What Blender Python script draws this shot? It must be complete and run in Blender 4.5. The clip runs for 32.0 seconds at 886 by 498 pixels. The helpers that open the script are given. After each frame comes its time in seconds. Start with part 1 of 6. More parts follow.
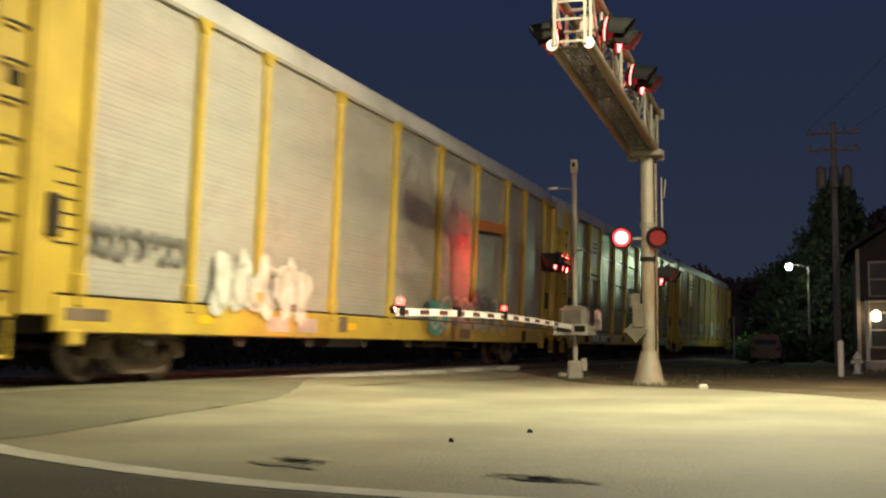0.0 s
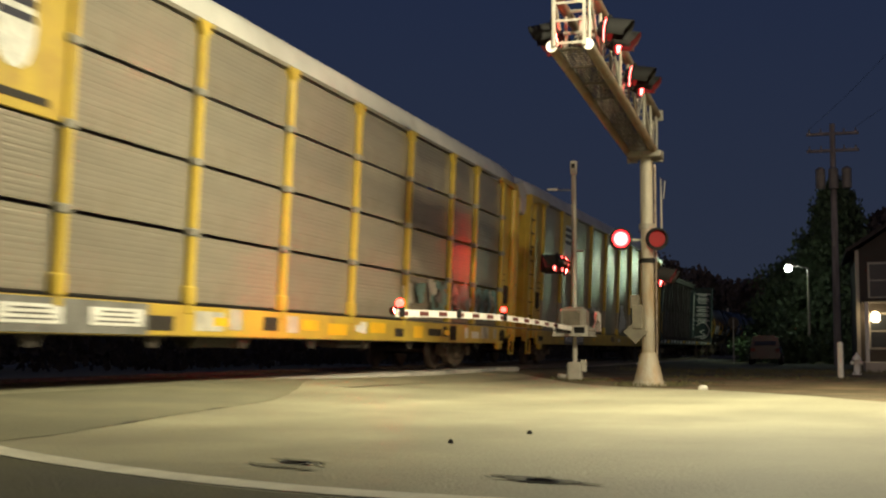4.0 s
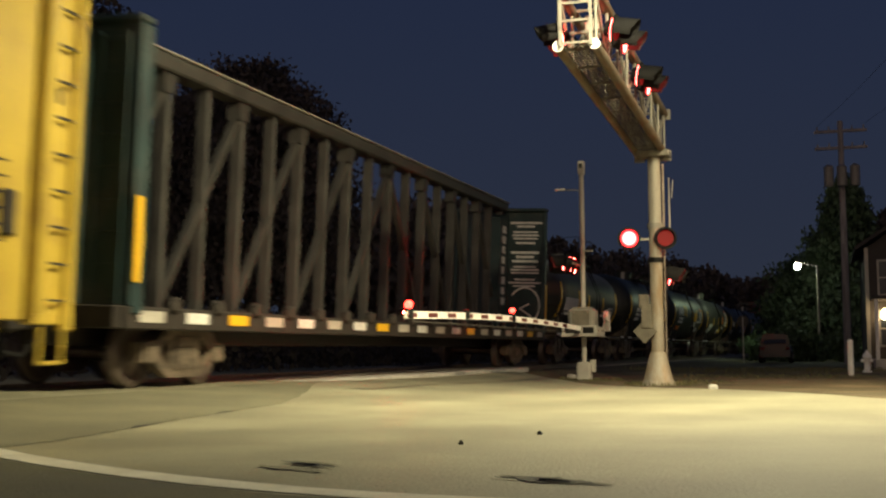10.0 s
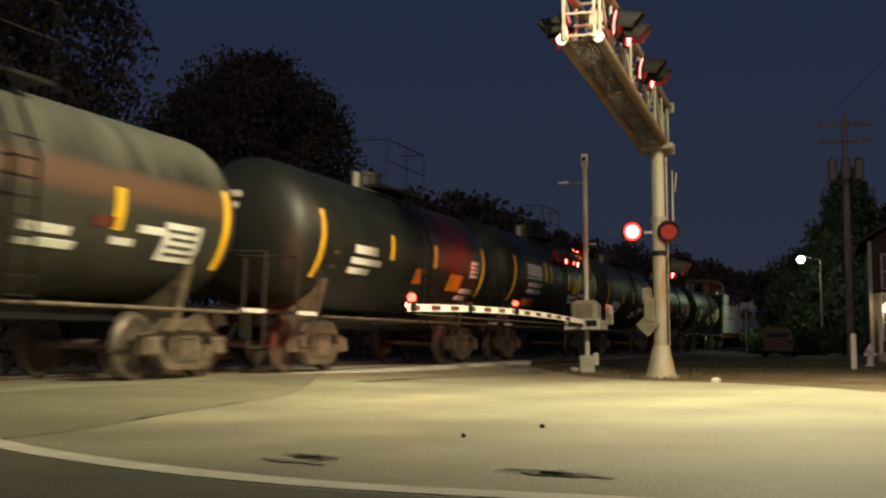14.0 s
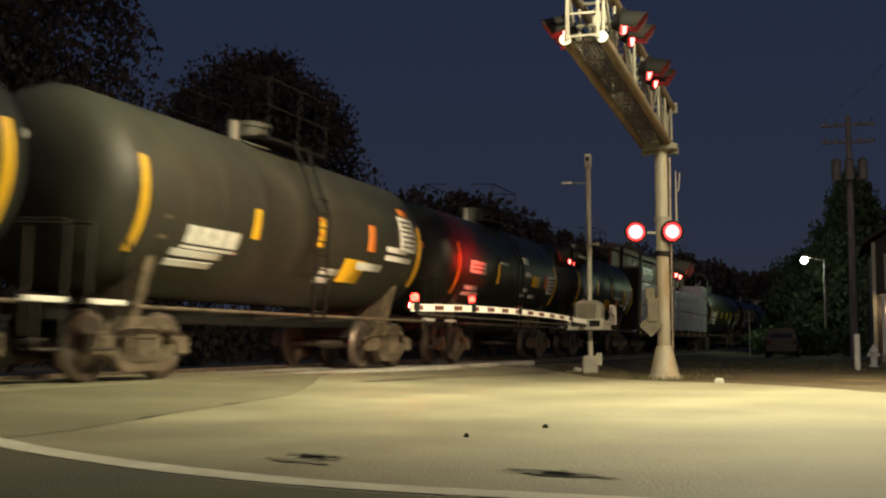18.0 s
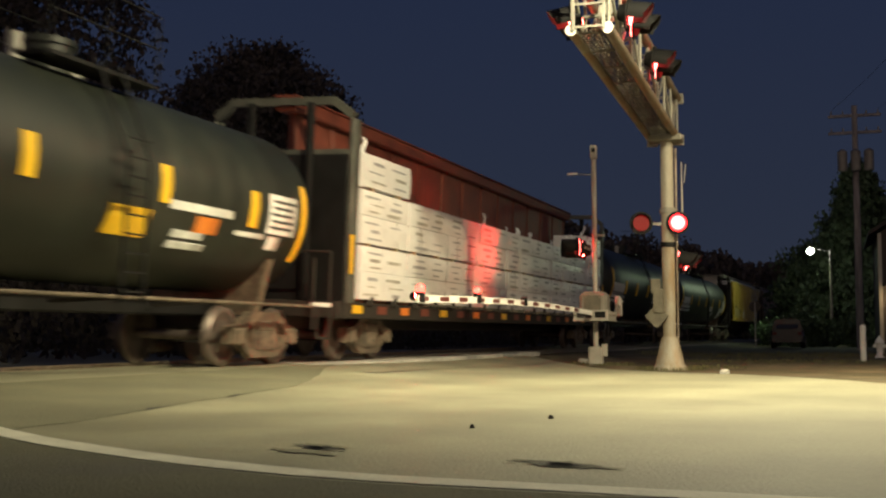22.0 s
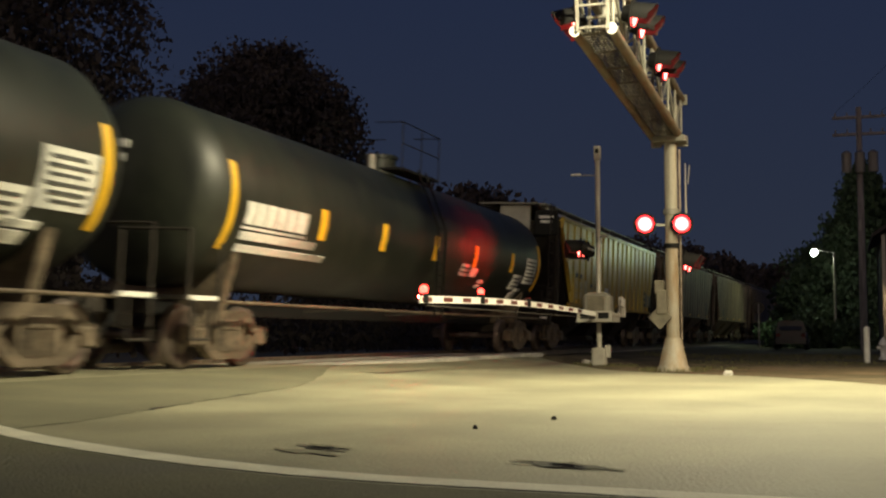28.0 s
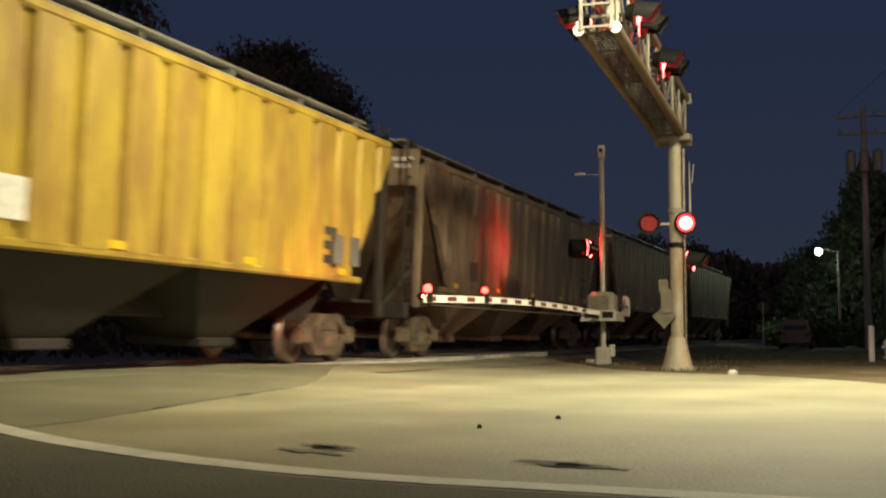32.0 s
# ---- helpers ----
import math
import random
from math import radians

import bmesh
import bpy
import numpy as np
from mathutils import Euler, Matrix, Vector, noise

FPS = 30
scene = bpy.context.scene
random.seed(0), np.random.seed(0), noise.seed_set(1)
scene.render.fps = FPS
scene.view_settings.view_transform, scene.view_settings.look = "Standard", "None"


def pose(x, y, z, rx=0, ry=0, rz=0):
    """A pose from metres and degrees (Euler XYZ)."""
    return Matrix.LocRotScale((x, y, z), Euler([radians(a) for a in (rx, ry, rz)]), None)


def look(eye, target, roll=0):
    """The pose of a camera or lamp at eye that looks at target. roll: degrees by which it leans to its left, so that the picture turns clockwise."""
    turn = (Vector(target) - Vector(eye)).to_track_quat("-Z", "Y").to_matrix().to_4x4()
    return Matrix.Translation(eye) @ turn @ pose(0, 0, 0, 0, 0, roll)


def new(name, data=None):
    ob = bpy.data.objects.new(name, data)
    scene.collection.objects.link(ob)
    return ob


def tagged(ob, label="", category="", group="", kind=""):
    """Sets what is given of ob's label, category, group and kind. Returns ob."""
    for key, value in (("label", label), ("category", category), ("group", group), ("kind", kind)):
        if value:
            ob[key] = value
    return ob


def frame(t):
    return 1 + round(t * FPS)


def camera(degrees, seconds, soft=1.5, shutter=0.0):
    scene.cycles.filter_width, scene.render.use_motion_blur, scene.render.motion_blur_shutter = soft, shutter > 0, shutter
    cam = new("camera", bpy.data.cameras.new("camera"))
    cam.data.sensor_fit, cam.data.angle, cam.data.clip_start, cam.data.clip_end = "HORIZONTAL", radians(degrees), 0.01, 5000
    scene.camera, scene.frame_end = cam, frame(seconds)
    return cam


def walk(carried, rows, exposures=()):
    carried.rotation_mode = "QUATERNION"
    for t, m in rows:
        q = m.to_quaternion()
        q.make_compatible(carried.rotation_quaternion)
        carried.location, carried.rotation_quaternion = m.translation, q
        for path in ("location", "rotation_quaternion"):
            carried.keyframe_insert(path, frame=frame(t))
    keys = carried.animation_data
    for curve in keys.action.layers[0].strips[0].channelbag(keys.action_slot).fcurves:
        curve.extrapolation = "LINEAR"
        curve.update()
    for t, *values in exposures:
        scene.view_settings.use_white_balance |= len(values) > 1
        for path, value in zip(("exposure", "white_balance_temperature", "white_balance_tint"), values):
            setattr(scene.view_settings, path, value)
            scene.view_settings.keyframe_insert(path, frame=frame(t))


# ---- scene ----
# World: +X runs along the rails away from the viewer, +Y across them, z = 0 is the asphalt by the camera.
EYE = Vector((0.0, 0.0, 0.60))
cam = camera(40.84, 32.0, soft=2.2, shutter=0.8)
# seconds, heading from the rails, pitch, lean
AIM = [(0,17.278,4.764,0.160), (0.5,17.240,4.827,0.153), (1,17.202,4.815,0.149), (1.5,17.198,4.800,0.154), (2,17.198,4.800,0.154), (2.5,17.210,4.773,0.139), (3,17.235,4.768,0.141), (3.5,17.232,4.826,0.143), (5.5,17.359,4.798,0.019), (6,17.347,4.845,-0.053), (6.5,17.366,4.830,-0.083), (7,17.398,4.860,-0.155), (7.5,17.449,4.830,-0.199), (8,17.512,4.889,-0.258), (8.5,17.594,4.810,-0.295), (9,17.618,4.839,-0.350), (9.5,17.594,4.858,-0.363), (10,17.650,4.890,-0.388), (10.5,17.642,4.716,-0.361), (11,17.736,4.686,-0.300), (11.5,17.771,4.621,-0.255), (12,17.806,4.573,-0.244), (12.5,17.814,4.603,-0.228), (13,17.797,4.633,-0.241), (13.5,17.790,4.581,-0.254), (14,17.801,4.550,-0.256), (14.5,17.836,4.519,-0.250), (16.5,17.988,4.538,-0.097), (17,18.049,4.577,-0.119), (17.5,18.032,4.516,-0.155), (18,17.961,4.547,-0.166), (18.5,17.987,4.453,-0.218), (19,18.029,4.372,-0.298), (19.5,18.115,4.356,-0.345), (20,18.148,4.309,-0.357), (20.5,18.194,4.323,-0.348), (21,18.193,4.262,-0.298), (21.5,18.208,4.223,-0.242), (22,18.224,4.125,-0.182), (22.5,18.167,4.107,-0.153), (23,18.195,4.114,-0.144), (23.5,18.201,4.129,-0.160), (24,18.152,4.108,-0.172), (24.5,18.258,4.115,-0.167), (25,18.258,4.118,-0.156), (25.5,18.267,4.077,-0.145), (27.5,18.365,4.195,-0.055), (28,18.394,4.155,-0.029), (28.5,18.476,4.172,-0.013), (29,18.477,4.175,0.036), (29.5,18.477,4.167,0.036), (30,18.477,4.135,0.016), (30.5,18.479,4.140,-0.014), (31,18.510,4.168,-0.029), (31.5,18.554,4.156,-0.048), (32,18.588,4.123,-0.061)]


def aim(yaw, pitch, lean):
    a, b = radians(yaw), radians(pitch)
    way = Vector((math.cos(a) * math.cos(b), math.sin(a) * math.cos(b), math.sin(b)))
    return look(EYE, EYE + way * 10.0, lean)


walk(cam, [(t, aim(y, p, r)) for t, y, p, r in AIM], [(0, 0.0, 6350, 10), (7, 0.0, 6400, 10), (9, 0.0, 6500, 10), (11, 0.0, 6750, 10), (20, 0.0, 6700, 10), (22.2, 0.0, 6550, 10), (23, -0.05, 6300, 10), (23.8, -0.50, 5650, 10), (25.2, -0.45, 5500, 10), (26.5, -0.1, 6400, 10), (27.5, 0.0, 6500, 10), (32, 0.0, 6500, 10)])

# ---- world and lamps ----
world = bpy.data.worlds.new("dusk")
scene.world = world
world.use_nodes = True
wn = world.node_tree
wn.nodes.clear()
w_co = wn.nodes.new("ShaderNodeTexCoord")
w_sep = wn.nodes.new("ShaderNodeSeparateXYZ")
w_ramp = wn.nodes.new("ShaderNodeValToRGB")
w_bg = wn.nodes.new("ShaderNodeBackground")
w_out = wn.nodes.new("ShaderNodeOutputWorld")
w_ramp.color_ramp.elements[0].position = 0.0
w_ramp.color_ramp.elements[0].color = (0.0235, 0.0300, 0.049, 1)
w_ramp.color_ramp.elements[1].position = 0.45
w_ramp.color_ramp.elements[1].color = (0.0108, 0.0190, 0.052, 1)
wn.links.new(w_co.outputs["Generated"], w_sep.inputs[0])
wn.links.new(w_sep.outputs["Z"], w_ramp.inputs[0])
# unseen warm glow added low in the sky behind the viewer, to lift shadows
w_fill = wn.nodes.new("ShaderNodeMapRange")
w_fill.interpolation_type = "SMOOTHSTEP"
w_fill.inputs["From Min"].default_value, w_fill.inputs["From Max"].default_value = 0.45, -1.0
wn.links.new(w_sep.outputs["X"], w_fill.inputs["Value"])
w_low = wn.nodes.new("ShaderNodeMapRange")
w_low.interpolation_type = "SMOOTHSTEP"
w_low.inputs["From Min"].default_value, w_low.inputs["From Max"].default_value = 0.85, 0.0
wn.links.new(w_sep.outputs["Z"], w_low.inputs["Value"])
w_fac = wn.nodes.new("ShaderNodeMath")
w_fac.operation = "MULTIPLY"
wn.links.new(w_fill.outputs[0], w_fac.inputs[0])
wn.links.new(w_low.outputs[0], w_fac.inputs[1])
w_mix = wn.nodes.new("ShaderNodeMix")
w_mix.data_type = "RGBA"
w_mix.inputs[7].default_value = (0.36, 0.268, 0.222, 1)
wn.links.new(w_fac.outputs[0], w_mix.inputs[0])
wn.links.new(w_ramp.outputs[0], w_mix.inputs[6])
wn.links.new(w_mix.outputs[2], w_bg.inputs[0])
wn.links.new(w_bg.outputs[0], w_out.inputs[0])
w_bg.inputs[1].default_value = 1.0


def spot(name, eye, target, watts, colour, size, blend=0.6, radius=0.15):
    d = bpy.data.lights.new(name, "SPOT")
    d.energy, d.color, d.spot_size, d.spot_blend, d.shadow_soft_size = watts, colour, radians(size), blend, radius
    ob = new(name, d)
    ob.matrix_world = look(eye, target)
    return ob


WARM = (1.0, 0.895, 0.57)
L1 = (13.0, 0.0, 8.2)
L2 = (24.0, -4.2, 7.4)
LF = (83.0, 1.5, 6.2)
LP = (48.2, -2.55, 1.9)
spot("street_light", L1, (15.3, 3.0, 0.0), 10700, WARM, 161, 1.0, 0.22)
spot("side_street_light", L2, (23.0, -0.5, 0.0), 3700, (1.0, 0.78, 0.45), 139, 0.9, 0.2)
spot("far_street_light", LF, (80.0, 4.0, 0.0), 430, (0.72, 1.0, 0.50), 165, 0.5)
spot("porch_light", LP, (43.0, -1.5, 0.0), 50, (1.0, 0.72, 0.36), 170, 0.6)


# ---- materials ----
def mat(name, colour, rough=0.6, metal=0.0, vary=0.25, scale=3.0, bump=0.1, fine=40.0, rand=0.0, dirt=None, dirt_at=0.6, stretch=(1, 1, 1), spec=0.5, band=None, dust_and_light=None):
    m = bpy.data.materials.new(name)
    m.use_nodes = True
    nt = m.node_tree
    b = nt.nodes["Principled BSDF"]
    N, Lk = nt.nodes.new, nt.links.new
    co = N("ShaderNodeTexCoord")
    mp = N("ShaderNodeMapping")
    mp.inputs["Scale"].default_value = stretch
    Lk(co.outputs["Object"], mp.inputs[0])
    n1, n2 = N("ShaderNodeTexNoise"), N("ShaderNodeTexNoise")
    n1.inputs["Scale"].default_value, n1.inputs["Detail"].default_value = scale, 5
    n2.inputs["Scale"].default_value, n2.inputs["Detail"].default_value = fine, 3
    Lk(mp.outputs[0], n1.inputs["Vector"])
    Lk(mp.outputs[0], n2.inputs["Vector"])
    r = N("ShaderNodeMapRange")
    r.inputs["From Min"].default_value, r.inputs["From Max"].default_value = 0.3, 0.7
    r.inputs["To Min"].default_value, r.inputs["To Max"].default_value = 1 - vary, 1 + vary
    Lk(n1.outputs["Fac"], r.inputs["Value"])
    r2 = N("ShaderNodeMapRange")
    r2.inputs["From Min"].default_value, r2.inputs["From Max"].default_value = 0.3, 0.7
    r2.inputs["To Min"].default_value, r2.inputs["To Max"].default_value = 1 - vary * 0.5, 1 + vary * 0.5
    Lk(n2.outputs["Fac"], r2.inputs["Value"])
    mu = N("ShaderNodeMath")
    mu.operation = "MULTIPLY"
    Lk(r.outputs[0], mu.inputs[0])
    Lk(r2.outputs[0], mu.inputs[1])
    last = mu.outputs[0]
    if rand:
        oi, rr, m2 = N("ShaderNodeObjectInfo"), N("ShaderNodeMapRange"), N("ShaderNodeMath")
        rr.inputs["To Min"].default_value, rr.inputs["To Max"].default_value = 1 - rand, 1 + rand
        m2.operation = "MULTIPLY"
        Lk(oi.outputs["Random"], rr.inputs["Value"])
        Lk(last, m2.inputs[0])
        Lk(rr.outputs[0], m2.inputs[1])
        last = m2.outputs[0]
    mix = N("ShaderNodeMix")
    mix.data_type, mix.blend_type = "RGBA", "MULTIPLY"
    mix.inputs[0].default_value = 1.0
    mix.inputs[6].default_value = (*colour, 1)
    Lk(last, mix.inputs[7])
    col = mix.outputs[2]
    if dirt:
        n3, ramp, dm = N("ShaderNodeTexNoise"), N("ShaderNodeValToRGB"), N("ShaderNodeMix")
        n3.inputs["Scale"].default_value, n3.inputs["Detail"].default_value = scale * 0.6, 8
        n3.inputs["Roughness"].default_value = 0.7
        Lk(mp.outputs[0], n3.inputs["Vector"])
        ramp.color_ramp.elements[0].position, ramp.color_ramp.elements[1].position = dirt_at - 0.12, dirt_at + 0.12
        Lk(n3.outputs["Fac"], ramp.inputs[0])
        dm.data_type = "RGBA"
        dm.inputs[7].default_value = (*dirt, 1)
        Lk(ramp.outputs[0], dm.inputs[0])
        Lk(col, dm.inputs[6])
        col = dm.outputs[2]
    if band:
        # a stain along the middle of the side: height, half width, colour
        sp, mr, am, bn, bm2 = N("ShaderNodeSeparateXYZ"), N("ShaderNodeMapRange"), N("ShaderNodeMath"), N("ShaderNodeMix"), N("ShaderNodeMath")
        Lk(co.outputs["Object"], sp.inputs[0])
        am.operation = "SUBTRACT"
        Lk(sp.outputs["Z"], am.inputs[0])
        am.inputs[1].default_value = band[0]
        bm2.operation = "ABSOLUTE"
        Lk(am.outputs[0], bm2.inputs[0])
        mr.inputs["From Min"].default_value, mr.inputs["From Max"].default_value = band[1] * 0.45, band[1]
        mr.inputs["To Min"].default_value, mr.inputs["To Max"].default_value = 0.8, 0.0
        Lk(bm2.outputs[0], mr.inputs["Value"])
        bn.data_type = "RGBA"
        bn.inputs[7].default_value = (*band[2], 1)
        Lk(mr.outputs[0], bn.inputs[0])
        Lk(col, bn.inputs[6])
        col = bn.outputs[2]
    if dust_and_light:
        # dusty paleness and light from above put into the colour: heights from and to, colour
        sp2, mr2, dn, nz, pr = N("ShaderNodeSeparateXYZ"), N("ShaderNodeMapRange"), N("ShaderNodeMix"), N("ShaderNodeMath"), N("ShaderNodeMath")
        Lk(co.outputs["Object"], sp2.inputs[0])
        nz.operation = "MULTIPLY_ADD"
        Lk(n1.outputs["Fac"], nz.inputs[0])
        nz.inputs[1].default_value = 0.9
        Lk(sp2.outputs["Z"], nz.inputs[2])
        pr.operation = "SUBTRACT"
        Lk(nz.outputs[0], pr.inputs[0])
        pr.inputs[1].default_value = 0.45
        mr2.inputs["From Min"].default_value, mr2.inputs["From Max"].default_value = dust_and_light[0], dust_and_light[1]
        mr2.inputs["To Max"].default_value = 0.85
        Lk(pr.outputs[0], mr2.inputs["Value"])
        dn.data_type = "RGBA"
        dn.inputs[7].default_value = (*dust_and_light[2], 1)
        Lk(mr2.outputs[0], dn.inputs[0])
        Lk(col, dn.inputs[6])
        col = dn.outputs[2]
    Lk(col, b.inputs["Base Color"])
    ro = N("ShaderNodeMapRange")
    ro.inputs["To Min"].default_value, ro.inputs["To Max"].default_value = max(0.02, rough - 0.1), min(1, rough + 0.1)
    Lk(n1.outputs["Fac"], ro.inputs["Value"])
    Lk(ro.outputs[0], b.inputs["Roughness"])
    b.inputs["Metallic"].default_value = metal
    b.inputs["Specular IOR Level"].default_value = spec
    if bump:
        bp = N("ShaderNodeBump")
        bp.inputs["Strength"].default_value, bp.inputs["Distance"].default_value = bump, 0.02
        Lk(n2.outputs["Fac"], bp.inputs["Height"])
        Lk(bp.outputs[0], b.inputs["Normal"])
    return m


def glow_mat(name, colour, strength, rim=0.0):
    """A lit lens; with rim, the red halo of glare is put into its edge colour."""
    m = bpy.data.materials.new(name)
    m.use_nodes = True
    nt = m.node_tree
    b = nt.nodes["Principled BSDF"]
    if rim:
        co, ln, ramp = nt.nodes.new("ShaderNodeTexCoord"), nt.nodes.new("ShaderNodeVectorMath"), nt.nodes.new("ShaderNodeValToRGB")
        ln.operation = "LENGTH"
        nt.links.new(co.outputs["Object"], ln.inputs[0])
        mp = nt.nodes.new("ShaderNodeMapRange")
        mp.inputs["From Max"].default_value = rim
        nt.links.new(ln.outputs["Value"], mp.inputs["Value"])
        nt.links.new(mp.outputs[0], ramp.inputs[0])
        e = ramp.color_ramp.elements
        e[0].position, e[0].color = 0.56, (*colour, 1)
        e[1].position, e[1].color = 0.84, (1.0, 0.012, 0.02, 1)
        nt.links.new(ramp.outputs[0], b.inputs["Emission Color"])
    b.inputs["Base Color"].default_value = (*[0.5 * c for c in colour], 1)
    b.inputs["Emission Color"].default_value = (*colour, 1)
    b.inputs["Emission Strength"].default_value = strength
    return m


ASPHALT = mat("worn_asphalt", (0.240, 0.230, 0.154), 0.55, vary=0.26, scale=0.55, bump=0.35, fine=45, dirt=(0.165, 0.157, 0.106), dirt_at=0.60, spec=0.6)
DIRT = mat("dirt_and_gravel", (0.135, 0.108, 0.070), 0.95, vary=0.4, scale=0.8, bump=0.8, fine=25, dirt=(0.060, 0.060, 0.030), dirt_at=0.57, spec=0.2)
BALLAST = mat("ballast", (0.13, 0.12, 0.105), 0.95, vary=0.5, scale=8, bump=1.0, fine=30, spec=0.2)
CONCRETE = mat("crossing_concrete", (0.42, 0.41, 0.37), 0.8, vary=0.2, scale=2, bump=0.3, rand=0.1)
LINE = mat("road_paint", (0.55, 0.535, 0.44), 0.6, vary=0.14, scale=4, bump=0.2, dirt=(0.42, 0.40, 0.33), dirt_at=0.70)
# part of this dark tone is the lamp's fall-off put into the colour
ASPHALT_PATCH = mat("tarred_patch_with_lamp_falloff", (0.158, 0.152, 0.098), 0.75, vary=0.24, scale=0.7, bump=0.4, fine=45, dirt=(0.122, 0.118, 0.078), dirt_at=0.58, spec=0.4)
STAIN = mat("oily_crack_edge", (0.150, 0.142, 0.095), 0.8, vary=0.35, scale=9)
CRACK = mat("crack_filler", (0.035, 0.034, 0.026), 0.7, vary=0.3, scale=8)
RAIL = mat("rail_steel", (0.30, 0.25, 0.2), 0.4, 0.8, vary=0.3, scale=6)
GALV = mat("galvanised_steel", (0.27, 0.26, 0.22), 0.5, 0.3, vary=0.18, scale=3, bump=0.1, rand=0.05)
ALU = mat("aluminium", (0.38, 0.365, 0.32), 0.5, 0.2, vary=0.15, scale=3)
MASTP = mat("stained_mast_steel", (0.36, 0.34, 0.28), 0.55, 0.15, vary=0.2, scale=2.5, bump=0.15, dirt=(0.27, 0.175, 0.085), dirt_at=0.56, stretch=(2, 2, 0.35))
GRATE = mat("dark_grating_steel", (0.085, 0.074, 0.054), 0.7, 0.2, vary=0.3, scale=5)
BOXGREY = mat("weathered_box_steel", (0.15, 0.135, 0.10), 0.6, 0.1, vary=0.25, scale=4, bump=0.15)
HERALD = mat("dark_blue_paint", (0.022, 0.022, 0.045), 0.5, vary=0.2, bump=0.0)
STEELGREY = mat("dusty_grey_steel_paint", (0.075, 0.076, 0.062), 0.55, vary=0.3, scale=3, bump=0.15)
CHORD = mat("weathered_chord_steel", (0.20, 0.175, 0.135), 0.6, 0.2, vary=0.25, scale=2.5, bump=0.15, dirt=(0.19, 0.115, 0.055), dirt_at=0.55)
BLACK = mat("black_paint", (0.009, 0.009, 0.009), 0.6, vary=0.3, spec=0.2)
WHITE = mat("white_paint", (0.80, 0.80, 0.76), 0.55, vary=0.1, bump=0.05)
RED = mat("red_sheeting", (0.11, 0.022, 0.018), 0.5, vary=0.15)
REDLENS = mat("dark_red_lens", (0.10, 0.003, 0.004), 0.4, vary=0.1, bump=0.0, spec=0.2)
FADING = mat("fading_red_lens", (0.14, 0.004, 0.005), 0.4, vary=0.1, bump=0.0, spec=0.2)
FADING.node_tree.nodes["Principled BSDF"].inputs["Emission Color"].default_value = (1.0, 0.03, 0.03, 1)
FADING.node_tree.nodes["Principled BSDF"].inputs["Emission Strength"].default_value = 0.13
HOOD = mat("hood_paint", (0.013, 0.013, 0.013), 0.7, vary=0.2, bump=0.0, spec=0.2)
ASPHALT_OLD = mat("older_dark_asphalt", (0.104, 0.101, 0.066), 0.88, vary=0.25, scale=0.8, bump=0.6, fine=60, dirt=(0.09, 0.088, 0.075), dirt_at=0.6, spec=0.3)
RACKGREY = mat("galvanised_rack_panel", (0.275, 0.250, 0.200), 0.22, 0.15, vary=0.10, scale=1.3, bump=0.15, fine=14, rand=0.08, dirt=(0.215, 0.185, 0.14), dirt_at=0.64, stretch=(0.6, 1, 1.6))
RACKPALE = mat("bright_rack_panel", (0.47, 0.455, 0.40), 0.23, 0.15, vary=0.09, scale=1.3, bump=0.15, fine=14, rand=0.10, dirt=(0.37, 0.34, 0.28), dirt_at=0.66, stretch=(0.6, 1, 1.6))
RACKDIRT = mat("dirty_rack_panel", (0.40, 0.375, 0.280), 0.23, 0.12, vary=0.10, scale=0.9, bump=0.15, fine=14, rand=0.08, dirt=(0.31, 0.265, 0.18), dirt_at=0.58, stretch=(0.7, 1, 1.2))
YELLOW = mat("yellow_car_paint", (0.55, 0.398, 0.058), 0.35, vary=0.14, scale=1.4, bump=0.1, rand=0.05, dirt=(0.34, 0.21, 0.06), dirt_at=0.63)
ROOFW = mat("pale_roof_paint", (0.62, 0.61, 0.57), 0.45, 0.1, vary=0.15, scale=1.2, bump=0.1, dirt=(0.4, 0.38, 0.34), dirt_at=0.66)
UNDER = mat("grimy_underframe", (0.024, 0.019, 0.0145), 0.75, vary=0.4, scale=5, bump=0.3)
TRUCK = mat("rusty_truck_steel", (0.165, 0.130, 0.092), 0.65, 0.2, vary=0.4, scale=5, bump=0.4, dirt=(0.05, 0.04, 0.03), dirt_at=0.55)
WHEEL = mat("wheel_steel", (0.16, 0.13, 0.11), 0.45, 0.6, vary=0.3, scale=5)
# tank paints are paler along the top: dusty, with overhead light painted in
TANKBLK = mat("black_tank_paint", (0.0085, 0.0115, 0.0085), 0.48, vary=0.3, scale=0.9, bump=0.08, dirt=(0.034, 0.037, 0.027), dirt_at=0.60, stretch=(1.4, 1, 0.5), dust_and_light=(2.7, 4.2, (0.021, 0.025, 0.019)))
TANKOLD = mat("weathered_tank_paint", (0.019, 0.020, 0.014), 0.55, vary=0.35, scale=1.0, bump=0.1, dirt=(0.042, 0.037, 0.026), dirt_at=0.60, stretch=(2.0, 1, 0.4), dust_and_light=(2.8, 3.8, (0.085, 0.088, 0.066)))
TANKRUST = mat("weathered_tank_paint_with_a_rusty_band", (0.019, 0.021, 0.015), 0.55, vary=0.35, scale=1.0, bump=0.1, dirt=(0.042, 0.038, 0.027), dirt_at=0.60, stretch=(2.0, 1, 0.4), band=(2.52, 0.26, (0.10, 0.046, 0.022)), dust_and_light=(2.75, 3.45, (0.165, 0.17, 0.135)))
REFLY = mat("yellow_reflector", (0.85, 0.50, 0.02), 0.4, vary=0.08, bump=0.0)
PRINT = mat("faded_dark_print", (0.085, 0.085, 0.08), 0.6, vary=0.3, scale=12, bump=0.0)
